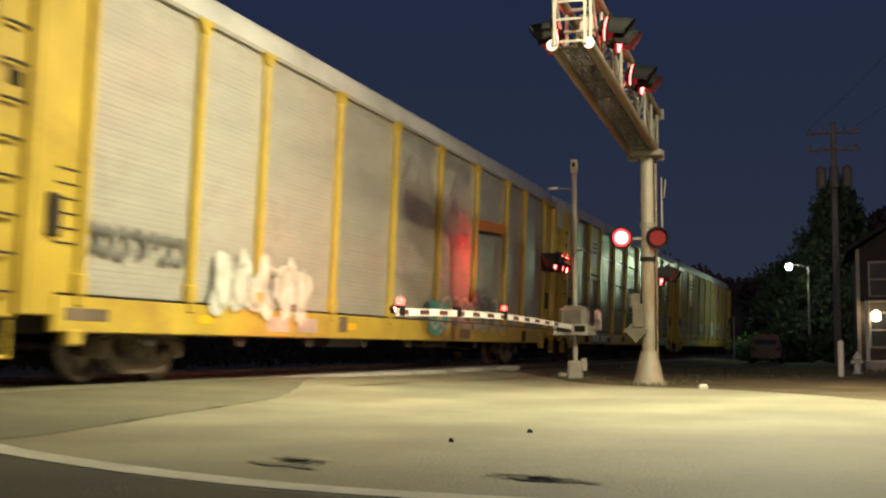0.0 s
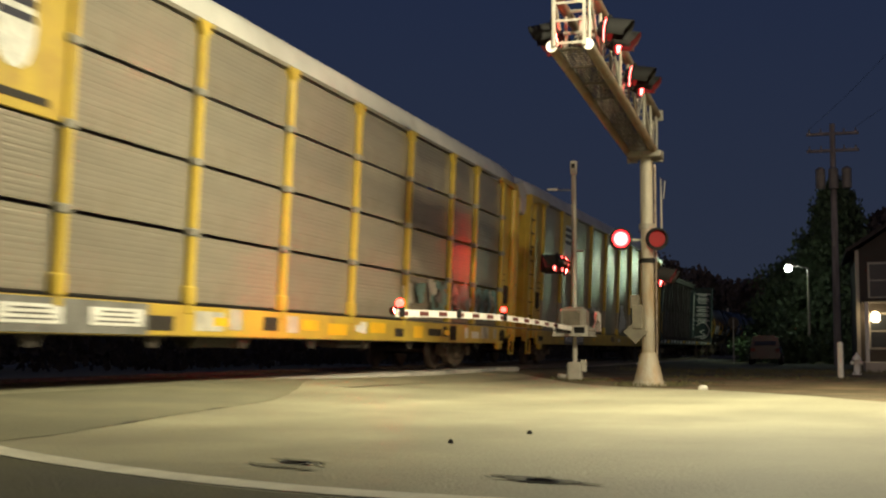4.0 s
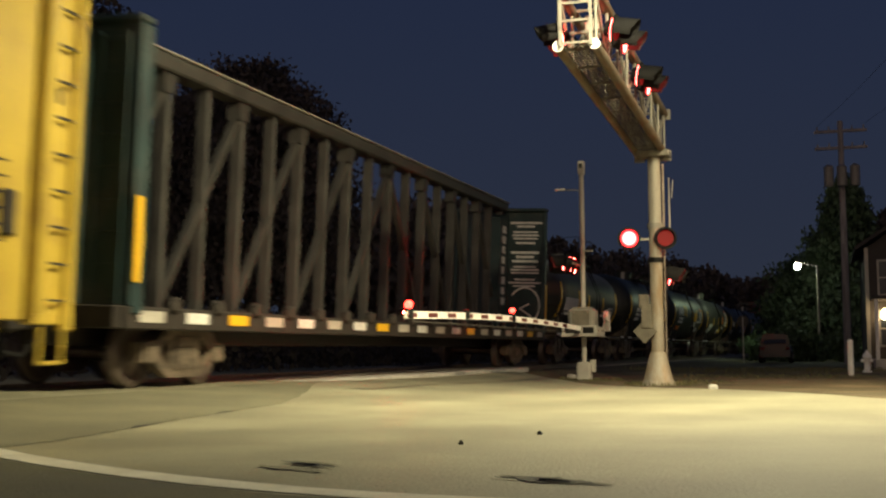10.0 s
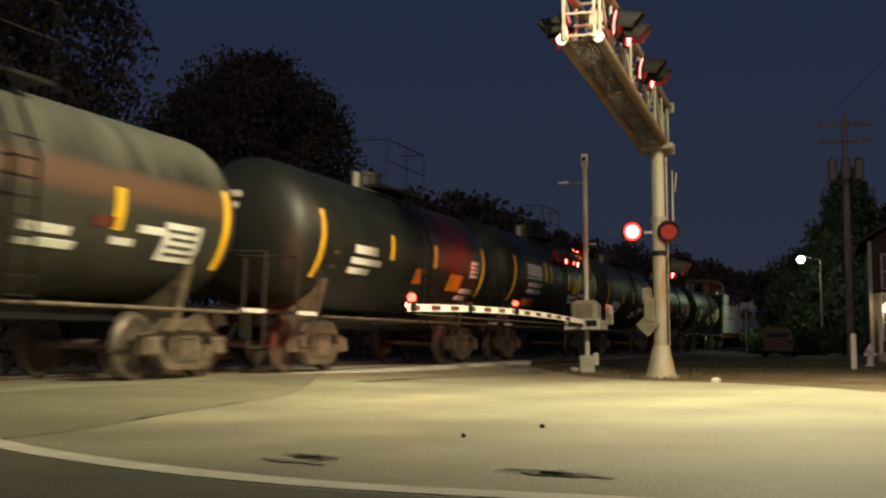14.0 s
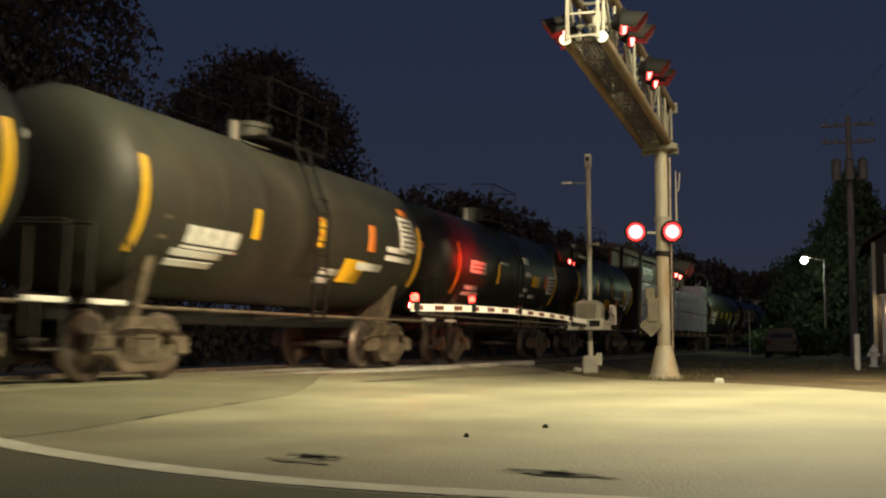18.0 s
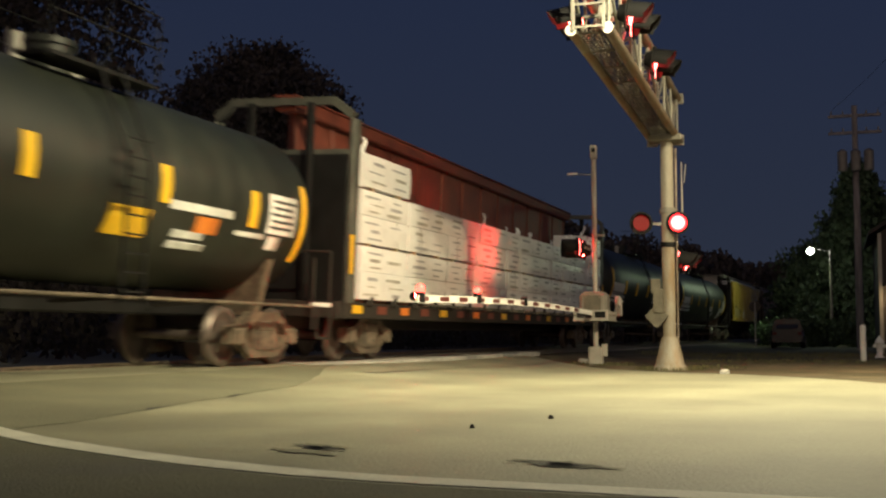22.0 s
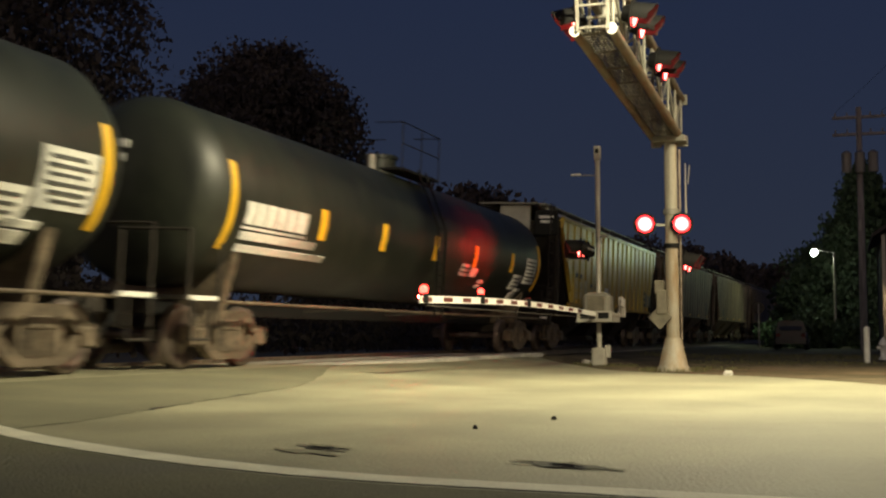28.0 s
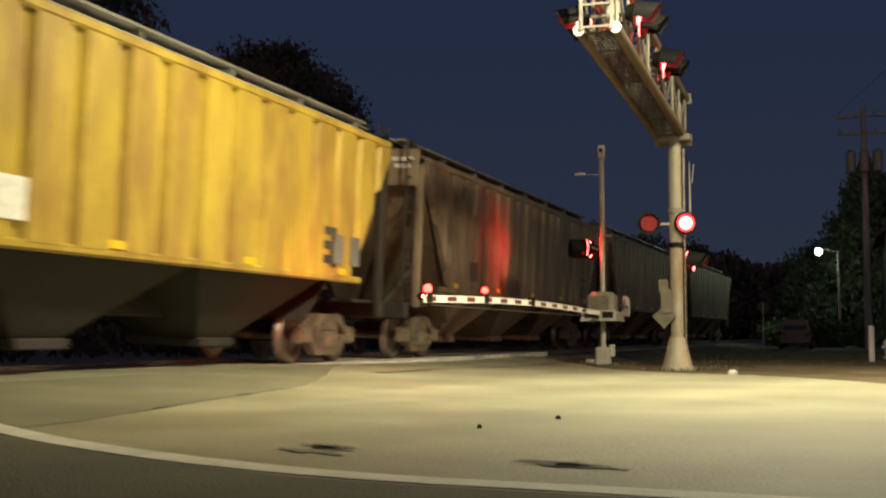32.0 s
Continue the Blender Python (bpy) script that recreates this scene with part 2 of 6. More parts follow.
STENCIL = mat("white_stencil", (0.72, 0.72, 0.68), 0.55, vary=0.2, scale=10, bump=0.0)
ORANGE = mat("orange_placard", (0.75, 0.22, 0.03), 0.5, vary=0.1, bump=0.0)
TEAL = mat("teal_car_paint", (0.014, 0.036, 0.038), 0.45, vary=0.3, scale=1.5, bump=0.1, dirt=(0.08, 0.08, 0.07), dirt_at=0.64)
BEAMGREY = mat("dusty_beam_paint", (0.046, 0.044, 0.038), 0.6, vary=0.35, scale=2, bump=0.15)
OXIDE = mat("red_oxide_paint", (0.185, 0.046, 0.026), 0.55, vary=0.3, scale=1.5, bump=0.15, dirt=(0.12, 0.05, 0.03), dirt_at=0.62)
WRAP = mat("white_lumber_wrap", (0.95, 0.94, 0.91), 0.34, vary=0.06, scale=2, bump=0.25, fine=9, rand=0.04)
WOOD = mat("sawn_timber", (0.58, 0.44, 0.26), 0.7, vary=0.2, scale=3, stretch=(0.3, 3, 3))
HOPYEL = mat("faded_yellow_hopper_paint", (0.50, 0.365, 0.052), 0.32, vary=0.2, scale=1.2, bump=0.12, rand=0.06, dirt=(0.29, 0.165, 0.05), dirt_at=0.55, stretch=(1.5, 1, 0.5))
HOPFADE = mat("faded_stencil_ground", (0.46, 0.41, 0.26), 0.5, vary=0.35, scale=9, bump=0)
HOPGREY = mat("grimy_hopper_paint", (0.22, 0.165, 0.11), 0.6, vary=0.3, scale=1.2, bump=0.15, rand=0.08, dirt=(0.10, 0.07, 0.05), dirt_at=0.56, stretch=(1.5, 1, 0.5))
GRAF_T = mat("teal_graffiti", (0.13, 0.25, 0.235), 0.5, vary=0.3, scale=3, bump=0)
GRAF_T2 = mat("bright_teal_graffiti", (0.10, 0.36, 0.33), 0.5, vary=0.3, scale=3, bump=0)
GRAF_F = mat("faded_graffiti", (0.46, 0.44, 0.38), 0.5, vary=0.3, scale=3, bump=0)
GRAF_W = mat("white_graffiti", (0.66, 0.68, 0.62), 0.5, vary=0.2, scale=3, bump=0)
GRAF_P = mat("pale_pink_graffiti", (0.52, 0.42, 0.38), 0.5, vary=0.3, scale=3, bump=0)
GRAF_H = mat("hazy_white_graffiti", (0.56, 0.55, 0.50), 0.5, vary=0.15, scale=5, bump=0)
PACK_INK = mat("grey_print_on_wrapping", (0.44, 0.44, 0.45), 0.5, vary=0.25, scale=9, bump=0)
GRAF_G = mat("grey_graffiti", (0.17, 0.17, 0.16), 0.5, vary=0.3, scale=3, bump=0)
BARK = mat("bark", (0.07, 0.055, 0.04), 0.95, vary=0.4, scale=4, bump=0.8, stretch=(1, 1, 0.3))
LEAF = mat("leaves", (0.080, 0.067, 0.058), 0.85, vary=0.5, scale=0.7, bump=0.0)
LEAF_GREEN = mat("green_leaves", (0.062, 0.100, 0.045), 0.8, vary=0.5, scale=0.7, bump=0.0)
# the shade under the cars is put into this dark scrub colour
SCRUB = mat("scrub_darkened_for_shade", (0.042, 0.034, 0.027), 0.9, vary=0.25, scale=0.5, bump=0.0)
GRASS = mat("dry_grass", (0.11, 0.105, 0.045), 0.9, vary=0.3, scale=4, bump=0.0)
CARPAINT = mat("dark_car_paint", (0.03, 0.032, 0.036), 0.18, vary=0.05, bump=0.0)
POLEWOOD = mat("utility_pole_wood", (0.33, 0.305, 0.28), 0.9, vary=0.3, scale=3, bump=0.5, stretch=(3, 3, 0.3))
SIDING = mat("dark_siding", (0.055, 0.048, 0.041), 0.8, vary=0.15, scale=2, bump=0.1)
SHINGLE = mat("roof_shingle", (0.05, 0.045, 0.04), 0.9, vary=0.3, scale=5, bump=0.4)
GLASS = mat("window_glass", (0.02, 0.025, 0.03), 0.06, vary=0.1, bump=0.0)
# the glare round this lamp is painted in as a red lens edge
RED_GLOW = glow_mat("lit_red_lens", (1.0, 0.36, 0.33), 6.0, 0.187)
SIDE_GLOW = glow_mat("lit_red_lens_under_a_hood", (1.0, 0.07, 0.06), 22.0)
BACK_GLOW = glow_mat("lit_red_lens_towards_the_rails", (1.0, 0.02, 0.014), 420.0)
NEAR_GLOW = glow_mat("lit_red_lens_beside_the_gate", (1.0, 0.10, 0.08), 14.0)
FAR_GLOW = glow_mat("lit_red_lens_over_the_road", (1.0, 0.06, 0.045), 50.0)
REAR_GLOW = glow_mat("lit_gate_lamp_towards_the_rails", (1.0, 0.012, 0.008), 2700.0)
TIP_GLOW = glow_mat("lit_gate_lamp", (1.0, 0.012, 0.008), 45.0)
LAMP_GLOW = glow_mat("lit_lamp_glass", (1.0, 0.97, 0.85), 40.0)
HARD_GLOW = glow_mat("lit_far_lamp_glass", (0.92, 1.0, 0.88), 45.0)
PORCH_GLOW = glow_mat("lit_porch_glass", (1.0, 0.72, 0.38), 14.0)


# ---- mesh tools ----
class Shape:
    def __init__(self):
        self.v, self.f, self.smooth = [], [], []

    def add(self, verts, faces, smooth=False):
        n = len(self.v)
        self.v += [tuple(p) for p in verts]
        self.f += [tuple(n + i for i in q) for q in faces]
        self.smooth += [smooth] * len(faces)
        return self

    def box(self, c, s, m=None, cut=0.0):
        x, y, z = s[0] / 2, s[1] / 2, s[2] / 2
        k = min(cut, 0.45 * min(s))
        if k > 0:
            ring = [(-x + k, -y), (x - k, -y), (x, -y + k), (x, y - k), (x - k, y), (-x + k, y), (-x, y - k), (-x, -y + k)]
            inner = [(-x + k, -y + k), (x - k, -y + k), (x - k, -y + k), (x - k, y - k), (x - k, y - k), (-x + k, y - k), (-x + k, y - k), (-x + k, -y + k)]
            pts = [(a, b, -z) for a, b in inner] + [(a, b, -z + k) for a, b in ring] + [(a, b, z - k) for a, b in ring] + [(a, b, z) for a, b in inner]
            faces = [tuple(range(7, -1, -1)), tuple(range(24, 32))]
            for r in range(3):
                for i in range(8):
                    j = (i + 1) % 8
                    faces.append((r * 8 + i, r * 8 + j, r * 8 + 8 + j, r * 8 + 8 + i))
        else:
            pts = [(a, b, d) for d in (-z, z) for a, b in ((-x, -y), (x, -y), (x, y), (-x, y))]
            faces = [(3, 2, 1, 0), (4, 5, 6, 7), (0, 1, 5, 4), (1, 2, 6, 5), (2, 3, 7, 6), (3, 0, 4, 7)]
        if m is None:
            pts = [(p[0] + c[0], p[1] + c[1], p[2] + c[2]) for p in pts]
        else:
            pts = [m @ Vector(p) + Vector(c) for p in pts]
        return self.add(pts, faces)

    def beam(self, a, b, w, h=None):
        """A square bar from a to b."""
        a, b = Vector(a), Vector(b)
        d = b - a
        q = d.to_track_quat("X", "Z").to_matrix()
        return self.box((a + b) / 2, (d.length, w, h or w), q)

    def tube(self, a, b, r, r2=None, n=10, caps=True):
        a, b = Vector(a), Vector(b)
        r2 = r if r2 is None else r2
        q = (b - a).to_track_quat("Z", "Y").to_matrix()
        pts = []
        for p, k in ((a, r), (b, r2)):
            for i in range(n):
                t = 2 * math.pi * i / n
                pts.append(p + q @ Vector((k * math.cos(t), k * math.sin(t), 0)))
        self.add(pts, [(i, (i + 1) % n, n + (i + 1) % n, n + i) for i in range(n)], True)
        if caps:
            self.add(pts, [tuple(range(n - 1, -1, -1)), tuple(range(n, 2 * n))])
        return self

    def path(self, pts, r, n=8):
        for a, b in zip(pts, pts[1:]):
            self.tube(a, b, r, n=n)
        return self

    def loft(self, rings, closed=True, caps=True, smooth=True):
        n = len(rings[0])
        pts = [p for r in rings for p in r]
        faces = []
        for k in range(len(rings) - 1):
            for i in range(n if closed else n - 1):
                j = (i + 1) % n
                faces.append((k * n + i, k * n + j, (k + 1) * n + j, (k + 1) * n + i))
        self.add(pts, faces, smooth)
        if caps:
            self.add(rings[0], [tuple(range(n - 1, -1, -1))])
            self.add(rings[-1], [tuple(range(n))])
        return self

    def prism(self, poly, y0, y1):
        """A polygon in x, z pulled from y0 to y1."""
        return self.loft([[(x, y0, z) for x, z in poly], [(x, y1, z) for x, z in poly]], smooth=False)

    def mesh(self, name):
        me = bpy.data.meshes.new(name)
        me.from_pydata(self.v, [], self.f)
        me.polygons.foreach_set("use_smooth", self.smooth)
        bm = bmesh.new()
        bm.from_mesh(me)
        bmesh.ops.recalc_face_normals(bm, faces=bm.faces)
        bm.to_mesh(me)
        bm.free()
        return me


def part(name, shape, material, parent=None, label="", at=None):
    me = shape if isinstance(shape, bpy.types.Mesh) else shape.mesh(name)
    if not me.materials:
        me.materials.append(material)
    ob = new(name, me)
    if me.materials[0] is not material:
        # alike pieces share a mesh but not its paint
        ob.material_slots[0].link = "OBJECT"
        ob.material_slots[0].material = material
    if parent is not None:
        ob.parent = parent
    if at is not None:
        ob.matrix_basis = at
    if label:
        ob["label"] = label
    return ob


def thing(name, label, category, group="", kind="", at=None):
    ob = tagged(new(name), label, category, group, kind)
    ob.empty_display_size = 0.2
    if at is not None:
        ob.matrix_basis = at
    return ob


# ---- ground, road and rails ----
YC = 9.80          # the rails' middle line across from the camera
RAIL_TOP = 0.125
SLANT = 0.008      # the rails draw in a little towards the far end
BEND = 0.0003
CANT = radians(2.4)


def smooth(t):
    t = max(0.0, min(1.0, t))
    return t * t * (3 - 2 * t)


def ground_z(x, y):
    rise = 0.12 * smooth((y - 4.2) / 4.4) * (1 - smooth((y - 11.5) / 5.0))
    dip = 0.085 + 0.055 * (1 - smooth((y - 5.8) / 2.2))
    return rise - dip * smooth((x - 16.0) / 10.0) - 0.05 * smooth((x - 30.0) / 20.0)


def rail_line(s):
    """Place and heading of the rails' middle line; it bends gently between 30 and 105 m."""
    a = min(max(s - 30.0, 0.0), 75.0)
    far = max(s - 105.0, 0.0)
    slope = SLANT + 2 * BEND * a
    return s, YC - SLANT * (min(s, 105.0) - 13.0) - BEND * a * a - slope * far, -math.atan(slope)


def sheet(name, material, xs, ys, lift, label, category, place=None):
    sh = Shape()
    place = place or (lambda a, b: (a, b))
    pts = []
    for b in ys:
        for a in xs:
            x, y = place(a, b)
            pts.append((x, y, ground_z(x, y) + lift))
    n = len(xs)
    sh.add(pts, [(j * n + i, j * n + i + 1, (j + 1) * n + i + 1, (j + 1) * n + i) for j in range(len(ys) - 1) for i in range(n - 1)], True)
    return tagged(part(name, sh, material), label, category, kind="structure")


far_x = [-900, -300, -120, -60] + list(range(-40, 62, 2)) + [70, 90, 120, 200, 400, 900, 2500]
far_y = [-1500, -400, -120, -60] + list(range(-30, 42, 2)) + [50, 80, 150, 400, 1500]
sheet("ground", DIRT, far_x, far_y, -0.03, "dark bare dirt and thin grass beside the tracks", "ground")

# the road runs at a slant to the rails; its right edge passes through ROAD0
ROAD0, RU, RW = Vector((16.6, 0.15)), Vector((0.885, 0.466)), Vector((-0.466, 0.885))


def on_road(u, w):
    # the edge wanders a little, as worn asphalt does
    if w < 0.5:
        w += 0.10 * noise.noise((u * 0.9, 3.1, 0)) + 0.05 * noise.noise((u * 3.1, 7.7, 0))
    p = ROAD0 + RU * u + RW * w
    return p.x, p.y


road = sheet("road", ASPHALT, [-60, -45, -35] + [-30 + 0.5 * i for i in range(110)] + [30, 45, 60], [0.0, 0.5, 1.0, 1.5] + [2 + 0.75 * i for i in range(22)] + [22, 30], 0.004,
             "worn pale grey asphalt road at a level crossing", "road", on_road)


def strip(name, material, pts, width, lift, label, category, parent=None, taper=False, ragged=0.0):
    sh = Shape()
    rows = []
    for i, p in enumerate(pts):
        a, b = Vector(pts[max(0, i - 1)]), Vector(pts[min(len(pts) - 1, i + 1)])
        d = (b - a).normalized()
        n = Vector((-d.y, d.x))
        k = width / 2 * ((1 - abs(2 * i / (len(pts) - 1) - 1)) * 0.9 + 0.1 if taper else 1.0)
        row = []
        for side in (-1, 1):
            q = Vector(p) + n * k * side * (1 + ragged * random.uniform(-1, 1))
            row.append((q.x, q.y, ground_z(q.x, q.y) + lift))
        rows.append(row)
    sh.loft(rows, closed=False, caps=False, smooth=True)
    ob = part(name, sh, material, parent, "" if parent is None else label)
    return ob if parent is not None else tagged(ob, label, category, kind="structure")


def curve(points, n):
    """Points along a smooth curve through the given ones."""
    out, P = [], [Vector(p) for p in points]
    for i in range(len(P) - 1):
        a, b, c, d = P[max(0, i - 1)], P[i], P[i + 1], P[min(len(P) - 1, i + 2)]
        for k in range(n):
            t = k / n
            out.append(0.5 * ((2 * b) + (c - a) * t + (2 * a - 5 * b + 4 * c - d) * t * t + (3 * b - a - 3 * c + d) * t ** 3))
    out.append(P[-1])
    return out


EDGE = [(8.9, 9.9), (7.75, 7.5), (7.0, 6.2), (6.04, 4.72), (5.5, 3.84), (5.12, 3.12), (4.86, 2.5), (4.70, 1.98), (4.62, 1.5), (4.56, 0.9), (4.40, -0.4), (4.1, -2.5), (3.8, -5.0)]
strip("edge_line", LINE, curve(EDGE, 8), 0.205, 0.009,
      "worn white painted line curving over the asphalt", "road marking", ragged=0.04)


# older, darker asphalt outside the painted line
edge = curve(EDGE, 6)
sh = Shape()
rows = []
for p in edge:
    q = p + (Vector((-6.0, 2.5)) - p).normalized() * 0.16
    rows.append([(q.x + (Vector((-6.0, 2.5)) - q).x * k, q.y + (Vector((-6.0, 2.5)) - q).y * k) for k in (0.0, 0.05, 0.15, 0.3, 0.5, 0.8)])
sh.loft([[(x, y, ground_z(x, y) + 0.008) for x, y in r] for r in rows], closed=False, caps=False)
tagged(part("road_shoulder", sh, ASPHALT_OLD), "older dark grey asphalt outside the painted line", "road", kind="structure")


# a tarred patch along the crossing, with a broken edge, darkened for lamp fall-off
PATCH = [(4.6, 5.3), (6.0, 4.93), (7.28, 4.97), (8.4, 5.17), (9.19, 5.30), (10.54, 5.48), (12.2, 5.75), (14.2, 6.4), (16.5, 7.3), (18.6, 8.0)]
rows = []
for i, p in enumerate(curve(PATCH, 7)):
    wob = 0.05 * noise.noise((i * 0.7, 2.2, 0))
    rows.append([(p.x, p.y + wob + (8.12 - p.y) * k) for k in (0.0, 0.1, 0.25, 0.5, 0.75, 1.0)])
sh = Shape().loft([[(x, y, ground_z(x, y) + 0.0085) for x, y in r] for r in rows], closed=False, caps=False)
tagged(part("road_patch", sh, ASPHALT_PATCH), "tarred asphalt patch along the crossing, darkened for lamp fall-off", "road", kind="structure")


def crack(pts, width, m=CRACK, lift=0.0125):
    return tagged(strip("crack_line", m, curve(pts, 5), width, lift, "dark open crack in the worn asphalt", "crack", taper=True, ragged=0.5), kind="structure")


# ends of each crack, its width, and whether it is an open crack or its stained rim
for (a, b), w, m in ((((5.95, 2.82), (5.66, 2.38)), 0.085, CRACK), (((5.86, 2.70), (5.74, 2.52)), 0.12, CRACK), (((5.72, 2.84), (5.46, 2.34)), 0.16, STAIN), (((6.02, 2.78), (5.78, 2.40)), 0.08, STAIN),
                     (((5.50, 1.40), (5.28, 0.98)), 0.10, CRACK), (((5.42, 1.30), (5.30, 1.10)), 0.13, CRACK), (((5.54, 1.48), (5.25, 0.90)), 0.18, STAIN), (((5.44, 1.50), (5.22, 1.05)), 0.05, CRACK),
                     (((6.4, 4.92), (7.5, 5.02)), 0.022, STAIN), (((7.6, 5.03), (8.9, 5.26)), 0.03, STAIN), (((8.1, 5.12), (8.5, 5.19)), 0.07, CRACK), (((9.7, 5.38), (10.7, 5.52)), 0.04, STAIN), (((10.0, 5.42), (10.5, 5.49)), 0.06, CRACK)):
    a, b = Vector(a), Vector(b)
    n = Vector((a.y - b.y, b.x - a.x)).normalized()
    crack([a.lerp(b, i / 7) + n * random.uniform(-0.02, 0.02) for i in range(8)], w, m, 0.0125 if m is CRACK else 0.0105)

# concrete panels beside and between the rails
for row, (y0, y1) in enumerate(((8.15, 8.98), (9.17, 10.43), (10.62, 11.45))):
    deck = thing("crossing_panels", "pale concrete panels set level with the rails at the crossing", "crossing deck", kind="structure")
    me = Shape().box((0, 0, 0), (2.40, y1 - y0, 0.2), cut=0.015).mesh("concrete_panel")
    for i in range(12):
        x = 5.0 + 2.44 * i
        px, py, h = rail_line(x)
        part("concrete_panel", me, CONCRETE, deck, at=pose(px, py + (y0 + y1) / 2 - YC, RAIL_TOP - 0.115 + 0.004 * random.random(), 0, 0, math.degrees(h)))

track = thing("railway_track", "two worn steel rails on dark sleepers and ballast", "railway track", kind="structure")
stations = [-60 + 3 * i for i in range(30)] + [30 + 2.5 * i for i in range(32)] + [112, 130, 160, 220, 400]
for side in (-0.76, 0.76):
    prof = [(-0.07, -0.17), (0.07, -0.17), (0.07, -0.155), (0.012, -0.14), (0.012, -0.035), (0.036, -0.03), (0.036, -0.003), (-0.036, -0.003), (-0.036, -0.03), (-0.012, -0.035), (-0.012, -0.14), (-0.07, -0.155)]
    rings = []
    for s in stations:
        x, y, h = rail_line(s)
        rings.append([(x - (side + a) * math.sin(h), y + (side + a) * math.cos(h), RAIL_TOP + b + (1.52 * math.sin(CANT) if side > 0 else 0.0)) for a, b in prof])
    part("rail", Shape().loft(rings, smooth=False), RAIL, track)
for lo, hi in ((-60, 3.6), (35.0, 400)):
    rings = []
    for s in sorted([q for q in stations if lo < q < hi] + [lo, hi]):
        x, y, h = rail_line(s)
        rings.append([(x - a * math.sin(h), y + a * math.cos(h), b) for a, b in ((-3.1, -0.3), (-1.7, RAIL_TOP - 0.19), (1.7, RAIL_TOP - 0.19), (3.1, -0.3))])
    tagged(part("ballast_bed", Shape().loft(rings, closed=False, caps=False), BALLAST, track), kind="stuff")
tie = Shape().box((0, 0, 0), (0.22, 2.6, 0.16), cut=0.01).mesh("sleeper")
for i in range(90):
    x, y, h = rail_line(35.5 + 0.55 * i)
    part("sleeper", tie, POLEWOOD, track, at=pose(x, y, RAIL_TOP - 0.24, 0, 0, math.degrees(h)))

# ---- crossing signals ----
FLASH = {"a": [], "b": []}   # lit lenses by beat


def flasher(parent, at, beat, hood=0.30, glow=None, full=False):
    """One round flashing lamp that faces its own -Y: backing disc, lens, hood and the bulb that shows through."""
    back = Shape().tube((0, 0.0, 0), (0, 0.025, 0), 0.245, n=28)
    back.tube((0, 0.02, 0), (0, 0.16, 0), 0.17, 0.12, n=20)
    unit = part("flasher", back, BLACK, parent, "round black backing of a flashing lamp", at)
    part("lens", Shape().tube((0, -0.035, 0), (0, 0.0, 0), 0.170, n=28), FADING, unit, "red glass lens that still glows faintly between beats")
    sh = Shape()
    n, rings = 20, []
    for i in range(n):
        # a visor round the top and the sides, cut back a little towards its lower ends
        t = math.pi * (-0.16 + 1.32 * i / (n - 1))
        c, q, out = math.cos(t), math.sin(t), -hood * (0.72 + 0.28 * max(0.0, math.sin(t)) ** 0.5)
        rings.append([(0.198 * c, 0.0, 0.198 * q), (0.198 * c, out, 0.198 * q), (0.190 * c, out, 0.190 * q), (0.190 * c, 0.0, 0.190 * q)])
    if full:
        # a closed round hood
        sh.loft([[(r * math.cos(2 * math.pi * i / 24), y, r * math.sin(2 * math.pi * i / 24)) for i in range(24)] for r, y in ((0.185, 0.0), (0.185, -hood), (0.195, -hood), (0.195, 0.0))], caps=False)
    else:
        sh.loft(rings, smooth=False)
    part("hood", sh, HOOD, unit)
    # a shallow dome, set back inside the lens when it is dark
    dome = Shape().loft([[(r * math.cos(2 * math.pi * i / 24), y, r * math.sin(2 * math.pi * i / 24)) for i in range(24)] for r, y in ((0.186, 0.0), (0.186, -0.008), (0.14, -0.018), (0.06, -0.023))])
    bulb = part("bulb", dome, glow or RED_GLOW, unit, "lit red lamp", pose(0, -0.005, 0))
    FLASH[beat].append(bulb)
    return unit


signal = thing("cantilever_signal", "tall grey steel cantilever signal with flashing red lamps over the road", "crossing signal")
PX, PY = 25.66, 3.37
PZ = ground_z(PX, PY)
base = Shape()
base.loft([[(PX + r * math.cos(2 * math.pi * i / 20), PY + r * math.sin(2 * math.pi * i / 20), z) for i in range(20)] for r, z in ((0.37, PZ - 0.05), (0.37, PZ + 0.03), (0.31, PZ + 0.10), (0.185, PZ + 0.62), (0.165, PZ + 0.68))])
part("base", base, MASTP, signal, "flared pale metal base of the mast")
part("mast", Shape().tube((PX, PY, PZ + 0.6), (PX, PY, 4.95), 0.138, n=24), MASTP, signal)
part("mast_collar", Shape().tube((PX, PY, 2.46), (PX, PY, 2.56), 0.172, n=24), BLACK, signal, "dark band round the mast")
part("mast_collar", Shape().tube((PX, PY, 3.18), (PX, PY, 3.30), 0.170, n=24), GALV, signal)
X0, X1 = 26.15, 17.75                        # arm: mast end and tip
ARM_Y, ARM_Z0, ARM_Z1, ARM_H = (3.19, 3.76), 4.86, 5.27, 0.92


def arm_z(x):
    return ARM_Z0 + (ARM_Z1 - ARM_Z0) * (X0 - x) / (X0 - X1)


